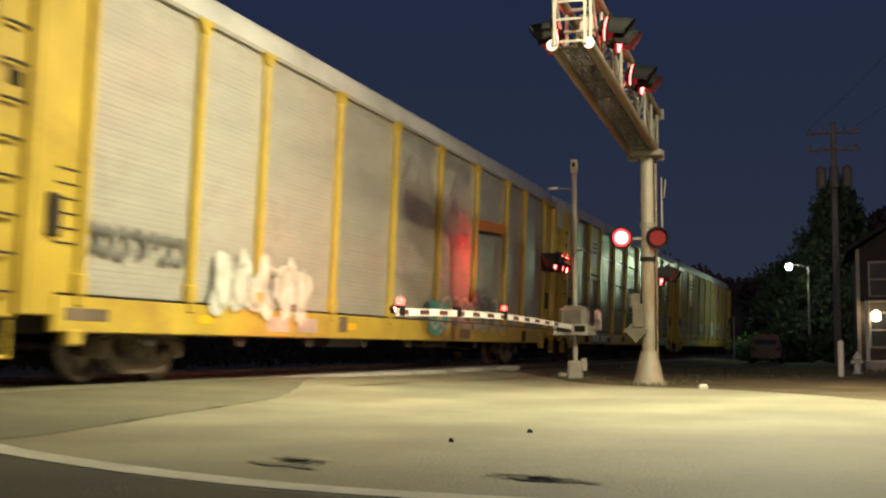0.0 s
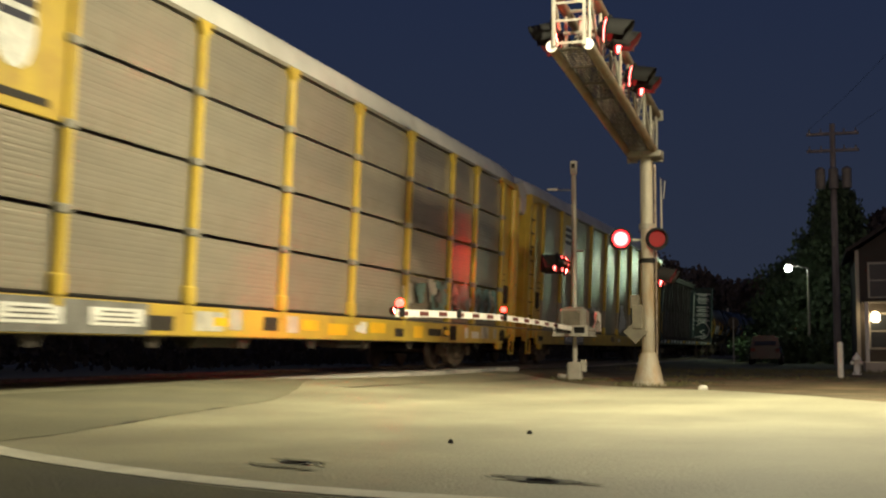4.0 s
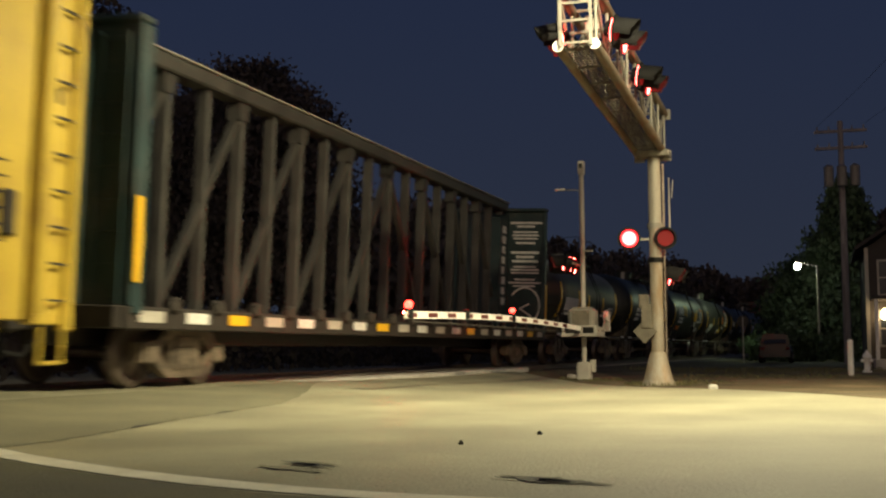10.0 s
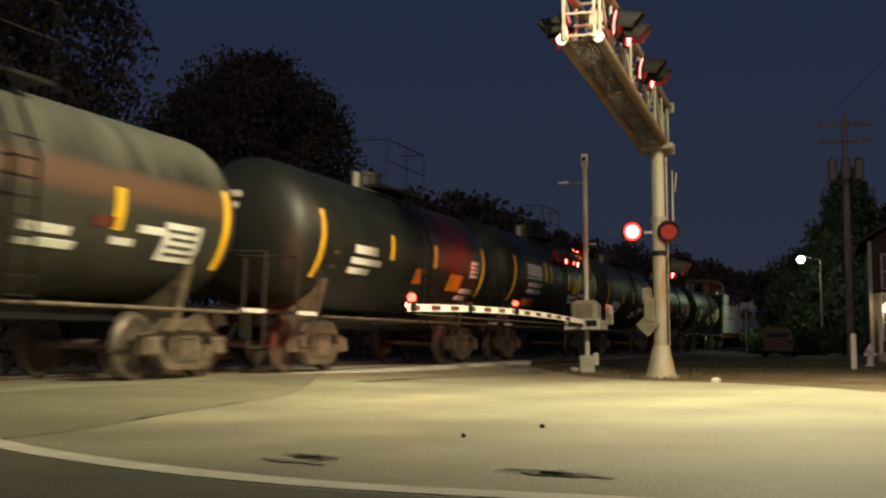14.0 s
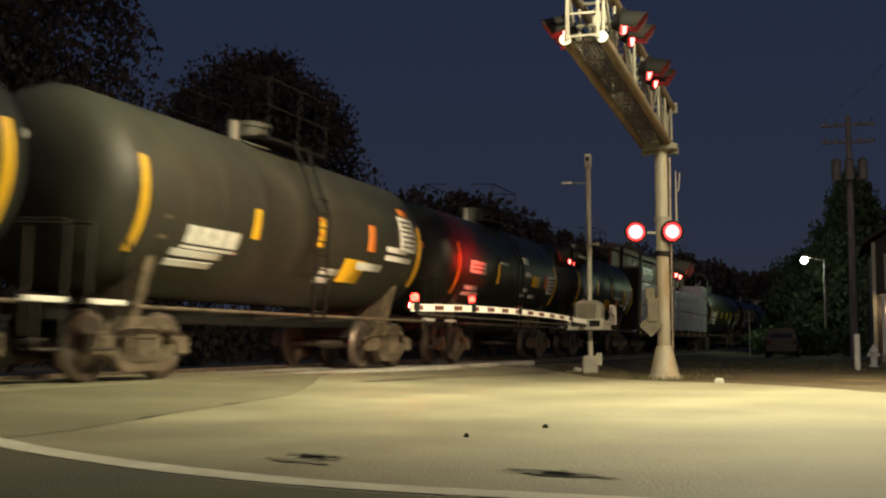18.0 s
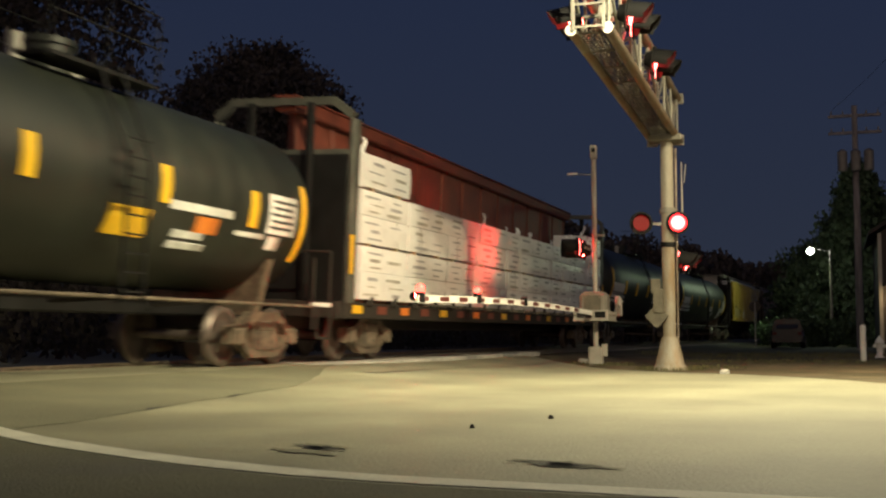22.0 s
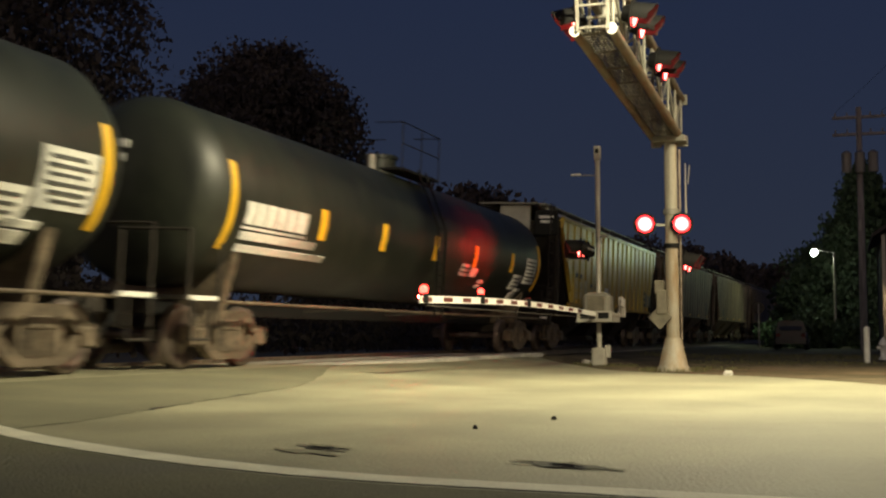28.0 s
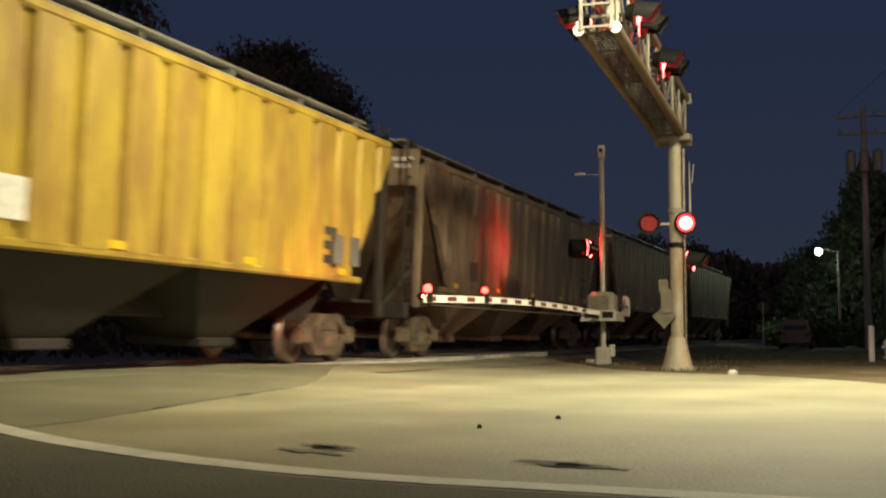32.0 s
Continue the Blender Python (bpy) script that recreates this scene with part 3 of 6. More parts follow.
for y in ARM_Y:
    for up in (0, ARM_H):
        part("chord", Shape().tube((X0 + 0.1, y, arm_z(X0) + up), (X1, y, arm_z(X1) + up), 0.082, n=14), CHORD, signal, "weathered round steel chord of the arm")
        part("end_cap", Shape().tube((X1 - 0.02, y, arm_z(X1) + up), (X1 + 0.01, y, arm_z(X1) + up), 0.090, n=16), WHITE, signal, "pale round end cap")
bays = 8
for k in range(bays + 1):
    x = X1 + 0.12 + (X0 - X1 - 0.2) * k / bays
    z = arm_z(x)
    for y in ARM_Y:
        part("strut", Shape().tube((x, y, z), (x, y, z + ARM_H), 0.030), GALV, signal)
        if k < bays:
            xn = x + (X0 - X1 - 0.2) / bays
            a, b = ((x, y, z), (xn, y, arm_z(xn) + ARM_H)) if k % 2 else ((x, y, z + ARM_H), (xn, y, arm_z(xn)))
            part("brace", Shape().tube(a, b, 0.026), GALV, signal)
    part("cross_tie", Shape().tube((x, ARM_Y[0], z + ARM_H), (x, ARM_Y[1], z + ARM_H), 0.028), GALV, signal)
    part("cross_tie", Shape().beam((x, ARM_Y[0] + 0.07, z - 0.02), (x, ARM_Y[1] - 0.07, z - 0.02), 0.05, 0.03), GRATE, signal)
    if k < bays:
        xn = x + (X0 - X1 - 0.2) / bays
        ya, yb = (ARM_Y if k % 2 else ARM_Y[::-1])
        part("brace", Shape().tube((x, ya, z + ARM_H), (xn, yb, arm_z(xn) + ARM_H), 0.022), GALV, signal)
grate = Shape()
for i in range(7):
    y = ARM_Y[0] + 0.09 + i * (ARM_Y[1] - ARM_Y[0] - 0.18) / 6
    grate.beam((X0 - 0.3, y, arm_z(X0) + 0.0), (X1 + 0.05, y, arm_z(X1) + 0.0), 0.012, 0.03)
for i in range(64):
    x = X1 + 0.1 + i * (X0 - X1 - 0.4) / 63
    grate.beam((x, ARM_Y[0] + 0.05, arm_z(x) - 0.012), (x, ARM_Y[1] - 0.05, arm_z(x) - 0.012), 0.02)
part("walkway", grate, GRATE, signal, "steel grating walkway along the arm")
# ladder-like end frame at the tip
for y in ARM_Y:
    part("end_post", Shape().beam((X1 - 0.05, y + (0.05 if y < 3.4 else -0.05), arm_z(X1) - 0.02), (X1 - 0.05, y + (0.05 if y < 3.4 else -0.05), arm_z(X1) + 1.6), 0.045), ALU, signal)
for up in (0.03, 0.38, 0.66, 0.95, 1.25):
    part("end_rung", Shape().beam((X1 - 0.05, ARM_Y[0] + 0.05, arm_z(X1) + up), (X1 - 0.05, ARM_Y[1] - 0.05, arm_z(X1) + up), 0.032), ALU, signal)
for y in ARM_Y:
    for up in (0, ARM_H):
        part("flange", Shape().box((X0 + 0.16, y, arm_z(X0) + up), (0.06, 0.24, 0.24), cut=0.01), GALV, signal)
saddle = Shape().box((PX, PY, 4.80), (0.5, 0.7, 0.14), cut=0.02)
saddle.box((PX, PY, 5.15), (0.34, 0.34, 0.8), cut=0.02)
part("saddle", saddle, GALV, signal, "steel bracket that carries the arm on the mast")
# flashing lamps: two pairs on the arm, back to back, and two pairs on the mast
for x, beats in ((18.85, "ab"), (21.6, "ab")):
    z = arm_z(x) + 0.44
    part("lamp_bracket", Shape().beam((x - 0.40, 3.41, z), (x + 0.40, 3.41, z), 0.06), GALV, signal)
    part("junction_box", Shape().box((x, 3.41, z + 0.18), (0.26, 0.22, 0.34), cut=0.015), ALU, signal, "small grey junction box")
    for dx, beat in ((-0.38, beats[0]), (0.38, beats[1])):
        flasher(signal, pose(x + dx, 2.98, z, 10), beat, 0.37, SIDE_GLOW)
        if x < 20:
            flasher(signal, pose(x + dx, 3.90, z, 10, 0, 190), beat, 0.37, FAR_GLOW)
        part("arm_tube", Shape().tube((x + dx, 3.1, z), (x + dx, 3.72, z), 0.03), GALV, signal)
FZ = 2.96
yawf = -76.0
d = Vector((math.cos(radians(yawf)), math.sin(radians(yawf)), 0))
for k, beat in ((-0.385, "b"), (0.385, "a")):
    p = Vector((PX, PY, FZ)) + d * k + Vector((-0.27, 0.14, 0))
    flasher(signal, pose(p.x, p.y, p.z, 0, 0, yawf), beat, 0.16)
part("lamp_bracket", Shape().beam(Vector((PX, PY, FZ)) - d * 0.42, Vector((PX, PY, FZ)) + d * 0.42, 0.055), GALV, signal)
for dx, beat in ((-0.38, "b"), (0.38, "a")):
    flasher(signal, pose(PX + 0.75 + dx, PY - 0.22, 2.20, 10), beat, 0.34, SIDE_GLOW)
part("lamp_bracket", Shape().beam((PX, PY, 2.20), (PX + 1.2, PY - 0.1, 2.20), 0.05), GALV, signal)
part("control_box", Shape().box((PX - 0.12, PY + 0.20, 1.30), (0.26, 0.22, 0.52), cut=0.02), BOXGREY, signal, "grey control box strapped to the mast")
part("control_box", Shape().box((PX - 0.10, PY + 0.26, 1.62), (0.2, 0.2, 0.3), cut=0.02), BOXGREY, signal)
part("sign_back", Shape().box((PX - 0.2, PY + 0.24, 0.98), (0.03, 0.36, 0.36), Euler((radians(45), 0, 0)).to_matrix()), BOXGREY, signal, "small plate seen from behind")
part("conduit", Shape().tube((PX + 0.10, PY - 0.17, 0.2), (PX + 0.10, PY - 0.17, 4.6), 0.028), RAIL, signal, "thin rusty conduit up the mast")
mast_ant = Shape().tube((PX + 0.5, PY - 0.25, 3.1), (PX + 0.5, PY - 0.25, 4.35), 0.025, 0.012)
mast_ant.tube((PX + 0.5, PY - 0.30, 3.9), (PX + 0.5, PY - 0.34, 4.3), 0.012)
part("antenna", mast_ant, ALU, signal)

gate = thing("crossing_gate", "grey gate mast with a lowered red and white striped arm", "crossing gate")
GX, GY = 28.4, 5.49
GZ = ground_z(GX, GY)
part("gate_mast", Shape().tube((GX, GY, GZ + 0.1), (GX, GY, 5.0), 0.062, n=16), ALU, gate)
part("mast_cap", Shape().box((GX, GY, 5.02), (0.16, 0.16, 0.34), cut=0.02), ALU, gate, "small pale box on top of the mast")
part("foot", Shape().box((GX, GY, GZ + 0.2), (0.34, 0.34, 0.44), cut=0.04), ALU, gate, "pale junction base of the mast")
part("foot", Shape().box((GX + 0.06, GY - 0.2, GZ + 0.33), (0.12, 0.14, 0.3), cut=0.02), ALU, gate)
mech = Shape().box((GX + 0.14, GY + 0.04, 1.34), (0.60, 0.66, 0.50), cut=0.07)
mech.box((GX + 0.14, GY + 0.04, 1.60), (0.50, 0.46, 0.06), cut=0.025)
housing = part("mechanism", mech, GALV, gate, "grey gate motor housing with rounded edges")
part("mechanism_door", Shape().box((GX - 0.175, GY + 0.04, 1.36), (0.03, 0.42, 0.36), cut=0.01), BOXGREY, housing)
for y in (-0.13, 0.21):
    part("door_bolt", Shape().tube((GX - 0.20, GY + y, 1.50), (GX - 0.185, GY + y, 1.50), 0.022), RAIL, housing)
for y in (GY - 0.40, GY + 0.40):
    side = Shape().prism([(GX - 0.58, 0.95), (GX + 0.40, 0.93), (GX + 0.66, 1.12), (GX + 0.86, 1.46), (GX + 0.74, 1.50), (GX + 0.52, 1.26), (GX + 0.34, 1.12), (GX - 0.58, 1.17)], y - 0.018, y + 0.018)
    part("arm_bracket", side, ALU, gate, "cranked metal side plate that carries the arm")
    # the right-hand weight is whiter, for the lamp light on its face
    part("counterweight", Shape().prism([(GX + 0.72, 1.54), (GX + 1.10, 1.48), (GX + 1.14, 1.06), (GX + 0.98, 1.05), (GX + 0.92, 1.28), (GX + 0.70, 1.32)], y - 0.055, y + 0.055), WHITE if y < GY else ALU, gate, "pale hooked counterweight plate")
    for x in (-0.40, 0.0, 0.30):
        part("bolt", Shape().tube((GX + x, y - 0.04, 1.06), (GX + x, y + 0.04, 1.06), 0.03, n=8), RAIL, gate)
tray = Shape().box((GX - 0.56, GY, 1.155), (0.06, 0.84, 0.045), cut=0.008).box((GX - 0.56, GY, 0.965), (0.06, 0.84, 0.05), cut=0.008)
for y in (-0.38, -0.05, 0.38):
    tray.box((GX - 0.56, GY + y, 1.06), (0.058, 0.07, 0.16), cut=0.008)
part("cross_frame", tray, ALU, gate, "pale metal frame that joins the side plates")
part("cross_plate", Shape().box((GX - 0.50, GY, 1.06), (0.03, 0.78, 0.16)), BLACK, gate, "dark recess inside the frame")
part("base_plate", Shape().box((GX - 0.05, GY, 0.93), (1.1, 0.88, 0.035), cut=0.01), ALU, gate)
TIPX, TIPZ, PIVX, PIVZ = 15.45, 1.065, GX - 0.5, 1.10


def arm_at(t):
    sag = 0.10 * math.sin(math.pi * t * 0.9)
    return Vector((PIVX + (TIPX - PIVX) * t, GY - 0.02, PIVZ + (TIPZ - PIVZ) * t + sag))


def arm_t(x):
    return (x - PIVX) / (TIPX - PIVX)


ends = [TIPX]
for i in range(12):
    ends += [15.49 + 0.937 * i, 15.49 + 0.937 * i + 0.42]
ends.append(PIVX)
for i in range(len(ends) - 1):
    p, q = arm_at(arm_t(ends[i])), arm_at(arm_t(ends[i + 1]))
    part("arm_section", Shape().beam(p, q, 0.035, 0.105), WHITE, gate, "white section of the arm")
    if i % 2:
        part("stripe", Shape().beam(p, q, 0.041, 0.066), RED, gate, "dark red stripe of the arm")
part("arm_edge", Shape().beam(arm_at(0.0) - Vector((0, 0, 0.085)), arm_at(0.98) - Vector((0, 0, 0.085)), 0.03, 0.02), UNDER, gate, "dark lower edge of the arm")
for t, beat in ((0.988, ""), (0.765, "a"), (0.522, "b")):
    p = arm_at(t) + Vector((0, 0, 0.14))
    lampb = part("arm_lamp", Shape().tube(p - Vector((0, 0, 0.19)), p - Vector((0, 0, 0.05)), 0.068, n=14), BLACK, gate, "small red lamp on the gate arm")
    body = Shape().loft([[(p.x + r * math.cos(2 * math.pi * i / 14), p.y + r * math.sin(2 * math.pi * i / 14), p.z + z) for i in range(14)] for r, z in ((0.045, -0.045), (0.062, -0.01), (0.058, 0.03), (0.03, 0.06))])
    if not beat:
        part("bulb", body, TIP_GLOW, lampb, "lit red lamp")
        # an unseen hooded lens is added, to throw the lamp's red onto the cars
        d = Vector((0.66, 0.751, 0.0))
        part("rear_hood", Shape().loft([[p + d * y + Vector((0.751 * r * math.cos(2 * math.pi * i / 14), -0.66 * r * math.cos(2 * math.pi * i / 14), r * math.sin(2 * math.pi * i / 14) - 0.10)) for i in range(14)] for r, y in ((0.056, 0.06), (0.056, 0.20), (0.062, 0.20), (0.062, 0.06))], caps=False), HOOD, lampb)
        part("rear_lens", Shape().tube(p + d * 0.065 - Vector((0, 0, 0.10)), p + d * 0.10 - Vector((0, 0, 0.10)), 0.052, n=14), REAR_GLOW, lampb, "lit red lens towards the rails")
    else:
        part("lens", Shape().tube(p - Vector((0, 0, 0.05)), p - Vector((0, 0, 0.035)), 0.062, n=14), REDLENS, lampb, "dark red glass lens")
        core = Shape().loft([[(r * math.cos(2 * math.pi * i / 14), r * math.sin(2 * math.pi * i / 14), z) for i in range(14)] for r, z in ((0.03, -0.04), (0.055, -0.01), (0.052, 0.025), (0.025, 0.05))])
        bulb = part("bulb", core, TIP_GLOW, lampb, "lit red lamp", pose(p.x, p.y, p.z))
        FLASH[beat + "_arm"] = FLASH.get(beat + "_arm", []) + [(bulb, p)]
# crossing lamps on the gate mast, facing over the rails and back along the road;
# the closed-hooded pair is added to throw red onto the cars
for dx, beat in ((-0.04, "b"), (0.38, "a")):
    flasher(gate, pose(GX + dx, GY + 0.34, 2.66, 0, 0, 200), beat, 0.46, BACK_GLOW, True)
for dx, beat in ((-0.66, "b"), (-0.30, "a")):
    flasher(gate, pose(GX + dx, GY + 0.30, 2.66, 0, 0, 200), beat, 0.36, NEAR_GLOW)
part("lamp_bracket", Shape().beam((GX - 0.7, GY + 0.14, 2.66), (GX + 0.2, GY + 0.14, 2.66), 0.05), GALV, gate)
part("lamp_bracket", Shape().beam((GX - 0.1, GY, 2.86), (GX + 0.35, GY, 2.86), 0.04), GALV, gate)
part("gate_sensor", Shape().box((GX - 0.05, GY + 0.52, 4.50), (0.12, 0.26, 0.05), cut=0.015), WHITE, gate, "small pale sensor on a side arm")
part("sensor_arm", Shape().beam((GX, GY, 4.47), (GX - 0.05, GY + 0.42, 4.49), 0.025), GALV, gate)
part("sign_bracket", Shape().box((GX - 0.04, GY - 0.16, 2.98), (0.08, 0.20, 0.05), cut=0.01), ALU, gate, "short pale bracket on the mast")
part("cap_opening", Shape().box((GX - 0.085, GY, 5.06), (0.02, 0.09, 0.11), cut=0.01), BLACK, gate, "dark round opening in the cap")

# ---- street lights ----
def street_light(name, foot, head, label, glass):
    lamp = thing(name, label, "street lamp")
    f = Vector((foot[0], foot[1], ground_z(*foot)))
    h = Vector(head)
    part("pole", Shape().tube(f, (f.x, f.y, h.z - 0.1), 0.10, 0.06, n=14), GALV, lamp)
    part("arm", Shape().tube((f.x, f.y, h.z - 0.15), h + Vector((0, 0, 0.14)), 0.035), GALV, lamp)
    part("luminaire", Shape().box(h + Vector((0, 0, 0.16)), (0.62, 0.34, 0.14), cut=0.05), ALU, lamp)
    g = Shape().loft([[(h.x + r * math.cos(2 * math.pi * i / 16), h.y + r * math.sin(2 * math.pi * i / 16), h.z + z) for i in range(16)] for r, z in ((0.15, 0.10), (0.14, 0.05), (0.07, 0.03))] if glass is not HARD_GLOW else [[(h.x + r * math.cos(2 * math.pi * i / 16), h.y + r * math.sin(2 * math.pi * i / 16), h.z + z) for i in range(16)] for r, z in ((0.10, 0.10), (0.18, 0.05), (0.22, -0.05), (0.22, -0.15), (0.17, -0.27), (0.06, -0.33))])
    part("glass", g, glass, lamp, "lit lamp glass").visible_shadow = False
    return lamp


street_light("street_lamp", (12.2, -4.4), L1, "grey street lamp with a long arm over the road, lit", LAMP_GLOW)
street_light("street_lamp", (24.4, -7.4), L2, "grey street lamp beside the road with a warm light, lit", PORCH_GLOW)
far_lamp = street_light("street_lamp", (82.8, 0.25), LF, "distant street lamp with a globe before a dark tree, lit", HARD_GLOW)

# ---- far things ----
sign = thing("road_sign", "round road sign on a thin pale post, seen from behind", "road sign")
sz = ground_z(74.0, 4.6)
part("post", Shape().beam((74.0, 4.6, sz - 0.1), (74.0, 4.6, 2.5), 0.07), ALU, sign)
part("panel", Shape().loft([[(x, 4.6 + 0.36 * math.cos(math.pi * (2 * i + 1) / 8), 2.25 + 0.36 * math.sin(math.pi * (2 * i + 1) / 8)) for i in range(8)] for x in (74.05, 74.07)]), GRATE, sign, "dark eight-sided sign panel")

def tree(foot, height, spread, label, seed, trunk=0.3, cone=False, clumps=60, leaf=0.30, bottom=0.25, per=80, foliage=None):
    rnd = random.Random(seed)
    x, y = foot
    g = ground_z(x, y)
    t = thing("tree", label, "tree")
    sh = Shape()
    pts = [Vector((x + 0.25 * k * rnd.uniform(-1, 1) * 0.4, y, g + height * 0.62 * k / 4)) for k in range(5)]
    for i in range(4):
        sh.tube(pts[i], pts[i + 1], trunk * (1 - 0.2 * i), trunk * (0.8 - 0.2 * i) + 0.02, n=9)
    for i in range(9):
        a = rnd.uniform(0, 2 * math.pi)
        s0 = pts[1 + i % 3].lerp(pts[2 + i % 3], rnd.random())
        e = s0 + Vector((math.cos(a), math.sin(a), rnd.uniform(0.4, 1.1))) * spread * 0.55
        sh.tube(s0, e, trunk * 0.35, trunk * 0.08, n=6)
    part("trunk", sh, BARK, t)
    cr = Shape()
    for i in range(clumps):
        h = rnd.random()
        z = g + height * (bottom + (1 - bottom) * h)
        prof = (1 - h) * 0.95 + 0.06 if cone else math.sqrt(max(0.02, 1 - (2 * h - 0.85) ** 2 / 1.4))
        a, r = rnd.uniform(0, 2 * math.pi), spread * prof * math.sqrt(rnd.random())
        c = Vector((x + r * math.cos(a), y + r * math.sin(a), z))
        size = spread * (0.16 if cone else 0.24) * rnd.uniform(0.6, 1.3)
        for k in range(per):
            d = Vector((rnd.gauss(0, 1), rnd.gauss(0, 1), rnd.gauss(0, 1))).normalized() * size * 1.15 * rnd.random() ** 0.45
            q = Euler((rnd.uniform(0, 6.3), rnd.uniform(0, 6.3), rnd.uniform(0, 6.3))).to_matrix()
            l = leaf * rnd.uniform(0.5, 1.3)
            p = [c + d + q @ Vector(v) for v in ((-l, -l * 0.5, 0), (l * 0.3, -l * 0.6, 0.1 * l), (l, 0.2 * l, 0), (-0.2 * l, l * 0.6, -0.1 * l))]
            cr.add(p, [(0, 1, 2, 3)])
    part("crown", cr.mesh("crown"), foliage or LEAF, t)
    return t


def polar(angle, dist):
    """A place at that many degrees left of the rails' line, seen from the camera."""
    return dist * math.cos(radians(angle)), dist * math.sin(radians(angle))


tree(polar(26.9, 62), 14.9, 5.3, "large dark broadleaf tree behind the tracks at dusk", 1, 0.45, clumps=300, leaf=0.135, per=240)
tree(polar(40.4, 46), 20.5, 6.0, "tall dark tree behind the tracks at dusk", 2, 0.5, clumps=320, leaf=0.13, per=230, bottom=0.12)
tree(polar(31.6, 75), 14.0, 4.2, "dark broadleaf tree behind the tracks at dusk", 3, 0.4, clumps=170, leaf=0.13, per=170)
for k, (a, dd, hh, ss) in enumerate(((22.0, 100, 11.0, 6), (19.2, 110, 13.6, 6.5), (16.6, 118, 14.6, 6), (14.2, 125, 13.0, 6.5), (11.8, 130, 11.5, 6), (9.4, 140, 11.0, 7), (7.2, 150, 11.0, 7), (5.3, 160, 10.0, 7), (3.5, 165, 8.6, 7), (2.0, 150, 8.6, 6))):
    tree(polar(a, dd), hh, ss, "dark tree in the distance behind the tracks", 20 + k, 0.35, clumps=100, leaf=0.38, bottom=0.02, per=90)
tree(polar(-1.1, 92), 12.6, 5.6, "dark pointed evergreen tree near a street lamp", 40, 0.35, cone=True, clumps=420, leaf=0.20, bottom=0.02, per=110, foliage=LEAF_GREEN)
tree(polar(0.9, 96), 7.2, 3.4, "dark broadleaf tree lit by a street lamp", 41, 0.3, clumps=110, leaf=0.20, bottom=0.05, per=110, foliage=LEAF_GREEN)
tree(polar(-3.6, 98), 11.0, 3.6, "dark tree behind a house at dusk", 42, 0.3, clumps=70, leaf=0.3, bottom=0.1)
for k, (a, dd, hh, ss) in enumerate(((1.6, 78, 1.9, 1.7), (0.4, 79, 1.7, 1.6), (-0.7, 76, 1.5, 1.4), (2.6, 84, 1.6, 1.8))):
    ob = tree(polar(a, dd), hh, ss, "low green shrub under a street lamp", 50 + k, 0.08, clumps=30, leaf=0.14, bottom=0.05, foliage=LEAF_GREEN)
    ob.name, ob["category"] = "shrub", "shrub"

# a dark belt of scrub and woods beyond the tracks
rnd = random.Random(77)
belt = Shape()
for i in range(1700):
    s = -70 + 260 * rnd.random()
    y0 = 46 + 10 * rnd.random() - 0.10 * max(0, s)
    h = 3.2 + 2.4 * noise.noise((s * 0.06, 1.3, 0)) + 1.2 * noise.noise((s * 0.3, 4.0, 0))
    c = Vector((s, y0, ground_z(s, y0) + h * rnd.random() ** 1.15))
    for k in range(16):
        p0 = c + Vector((rnd.gauss(0, 1.1), rnd.gauss(0, 0.8), rnd.gauss(0, 0.45)))
        q = Euler((rnd.uniform(0, 6.3), rnd.uniform(0, 6.3), rnd.uniform(0, 6.3))).to_matrix()
        l = rnd.uniform(0.35, 0.8)
        belt.add([p0 + q @ Vector(v) for v in ((-l, -l * 0.5, 0), (l * 0.3, -l * 0.6, 0.1 * l), (l, 0.2 * l, 0), (-0.2 * l, l * 0.6, -0.1 * l))], [(0, 1, 2, 3)])
tagged(part("far_woods", belt, LEAF), "dark belt of scrub and woods beyond the tracks", "woods", kind="stuff")

# low scrub added beside the line, darkened to fill the view beneath the cars
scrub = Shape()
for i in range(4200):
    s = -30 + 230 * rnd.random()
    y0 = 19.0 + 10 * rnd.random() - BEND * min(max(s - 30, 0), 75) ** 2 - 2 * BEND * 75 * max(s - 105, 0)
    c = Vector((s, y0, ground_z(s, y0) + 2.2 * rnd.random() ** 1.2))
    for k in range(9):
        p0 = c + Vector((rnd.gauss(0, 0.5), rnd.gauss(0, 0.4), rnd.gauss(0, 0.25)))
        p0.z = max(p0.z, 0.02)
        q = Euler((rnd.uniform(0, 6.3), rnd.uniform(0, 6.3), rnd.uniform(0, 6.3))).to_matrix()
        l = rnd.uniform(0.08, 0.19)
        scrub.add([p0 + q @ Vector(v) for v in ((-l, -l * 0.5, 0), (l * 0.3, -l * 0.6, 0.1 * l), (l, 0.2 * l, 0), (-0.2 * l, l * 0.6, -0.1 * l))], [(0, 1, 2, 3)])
tagged(part("filler_scrub", scrub, SCRUB), "low scrub added beyond the tracks, darkened for the shade beneath the cars", "scrub", kind="stuff")

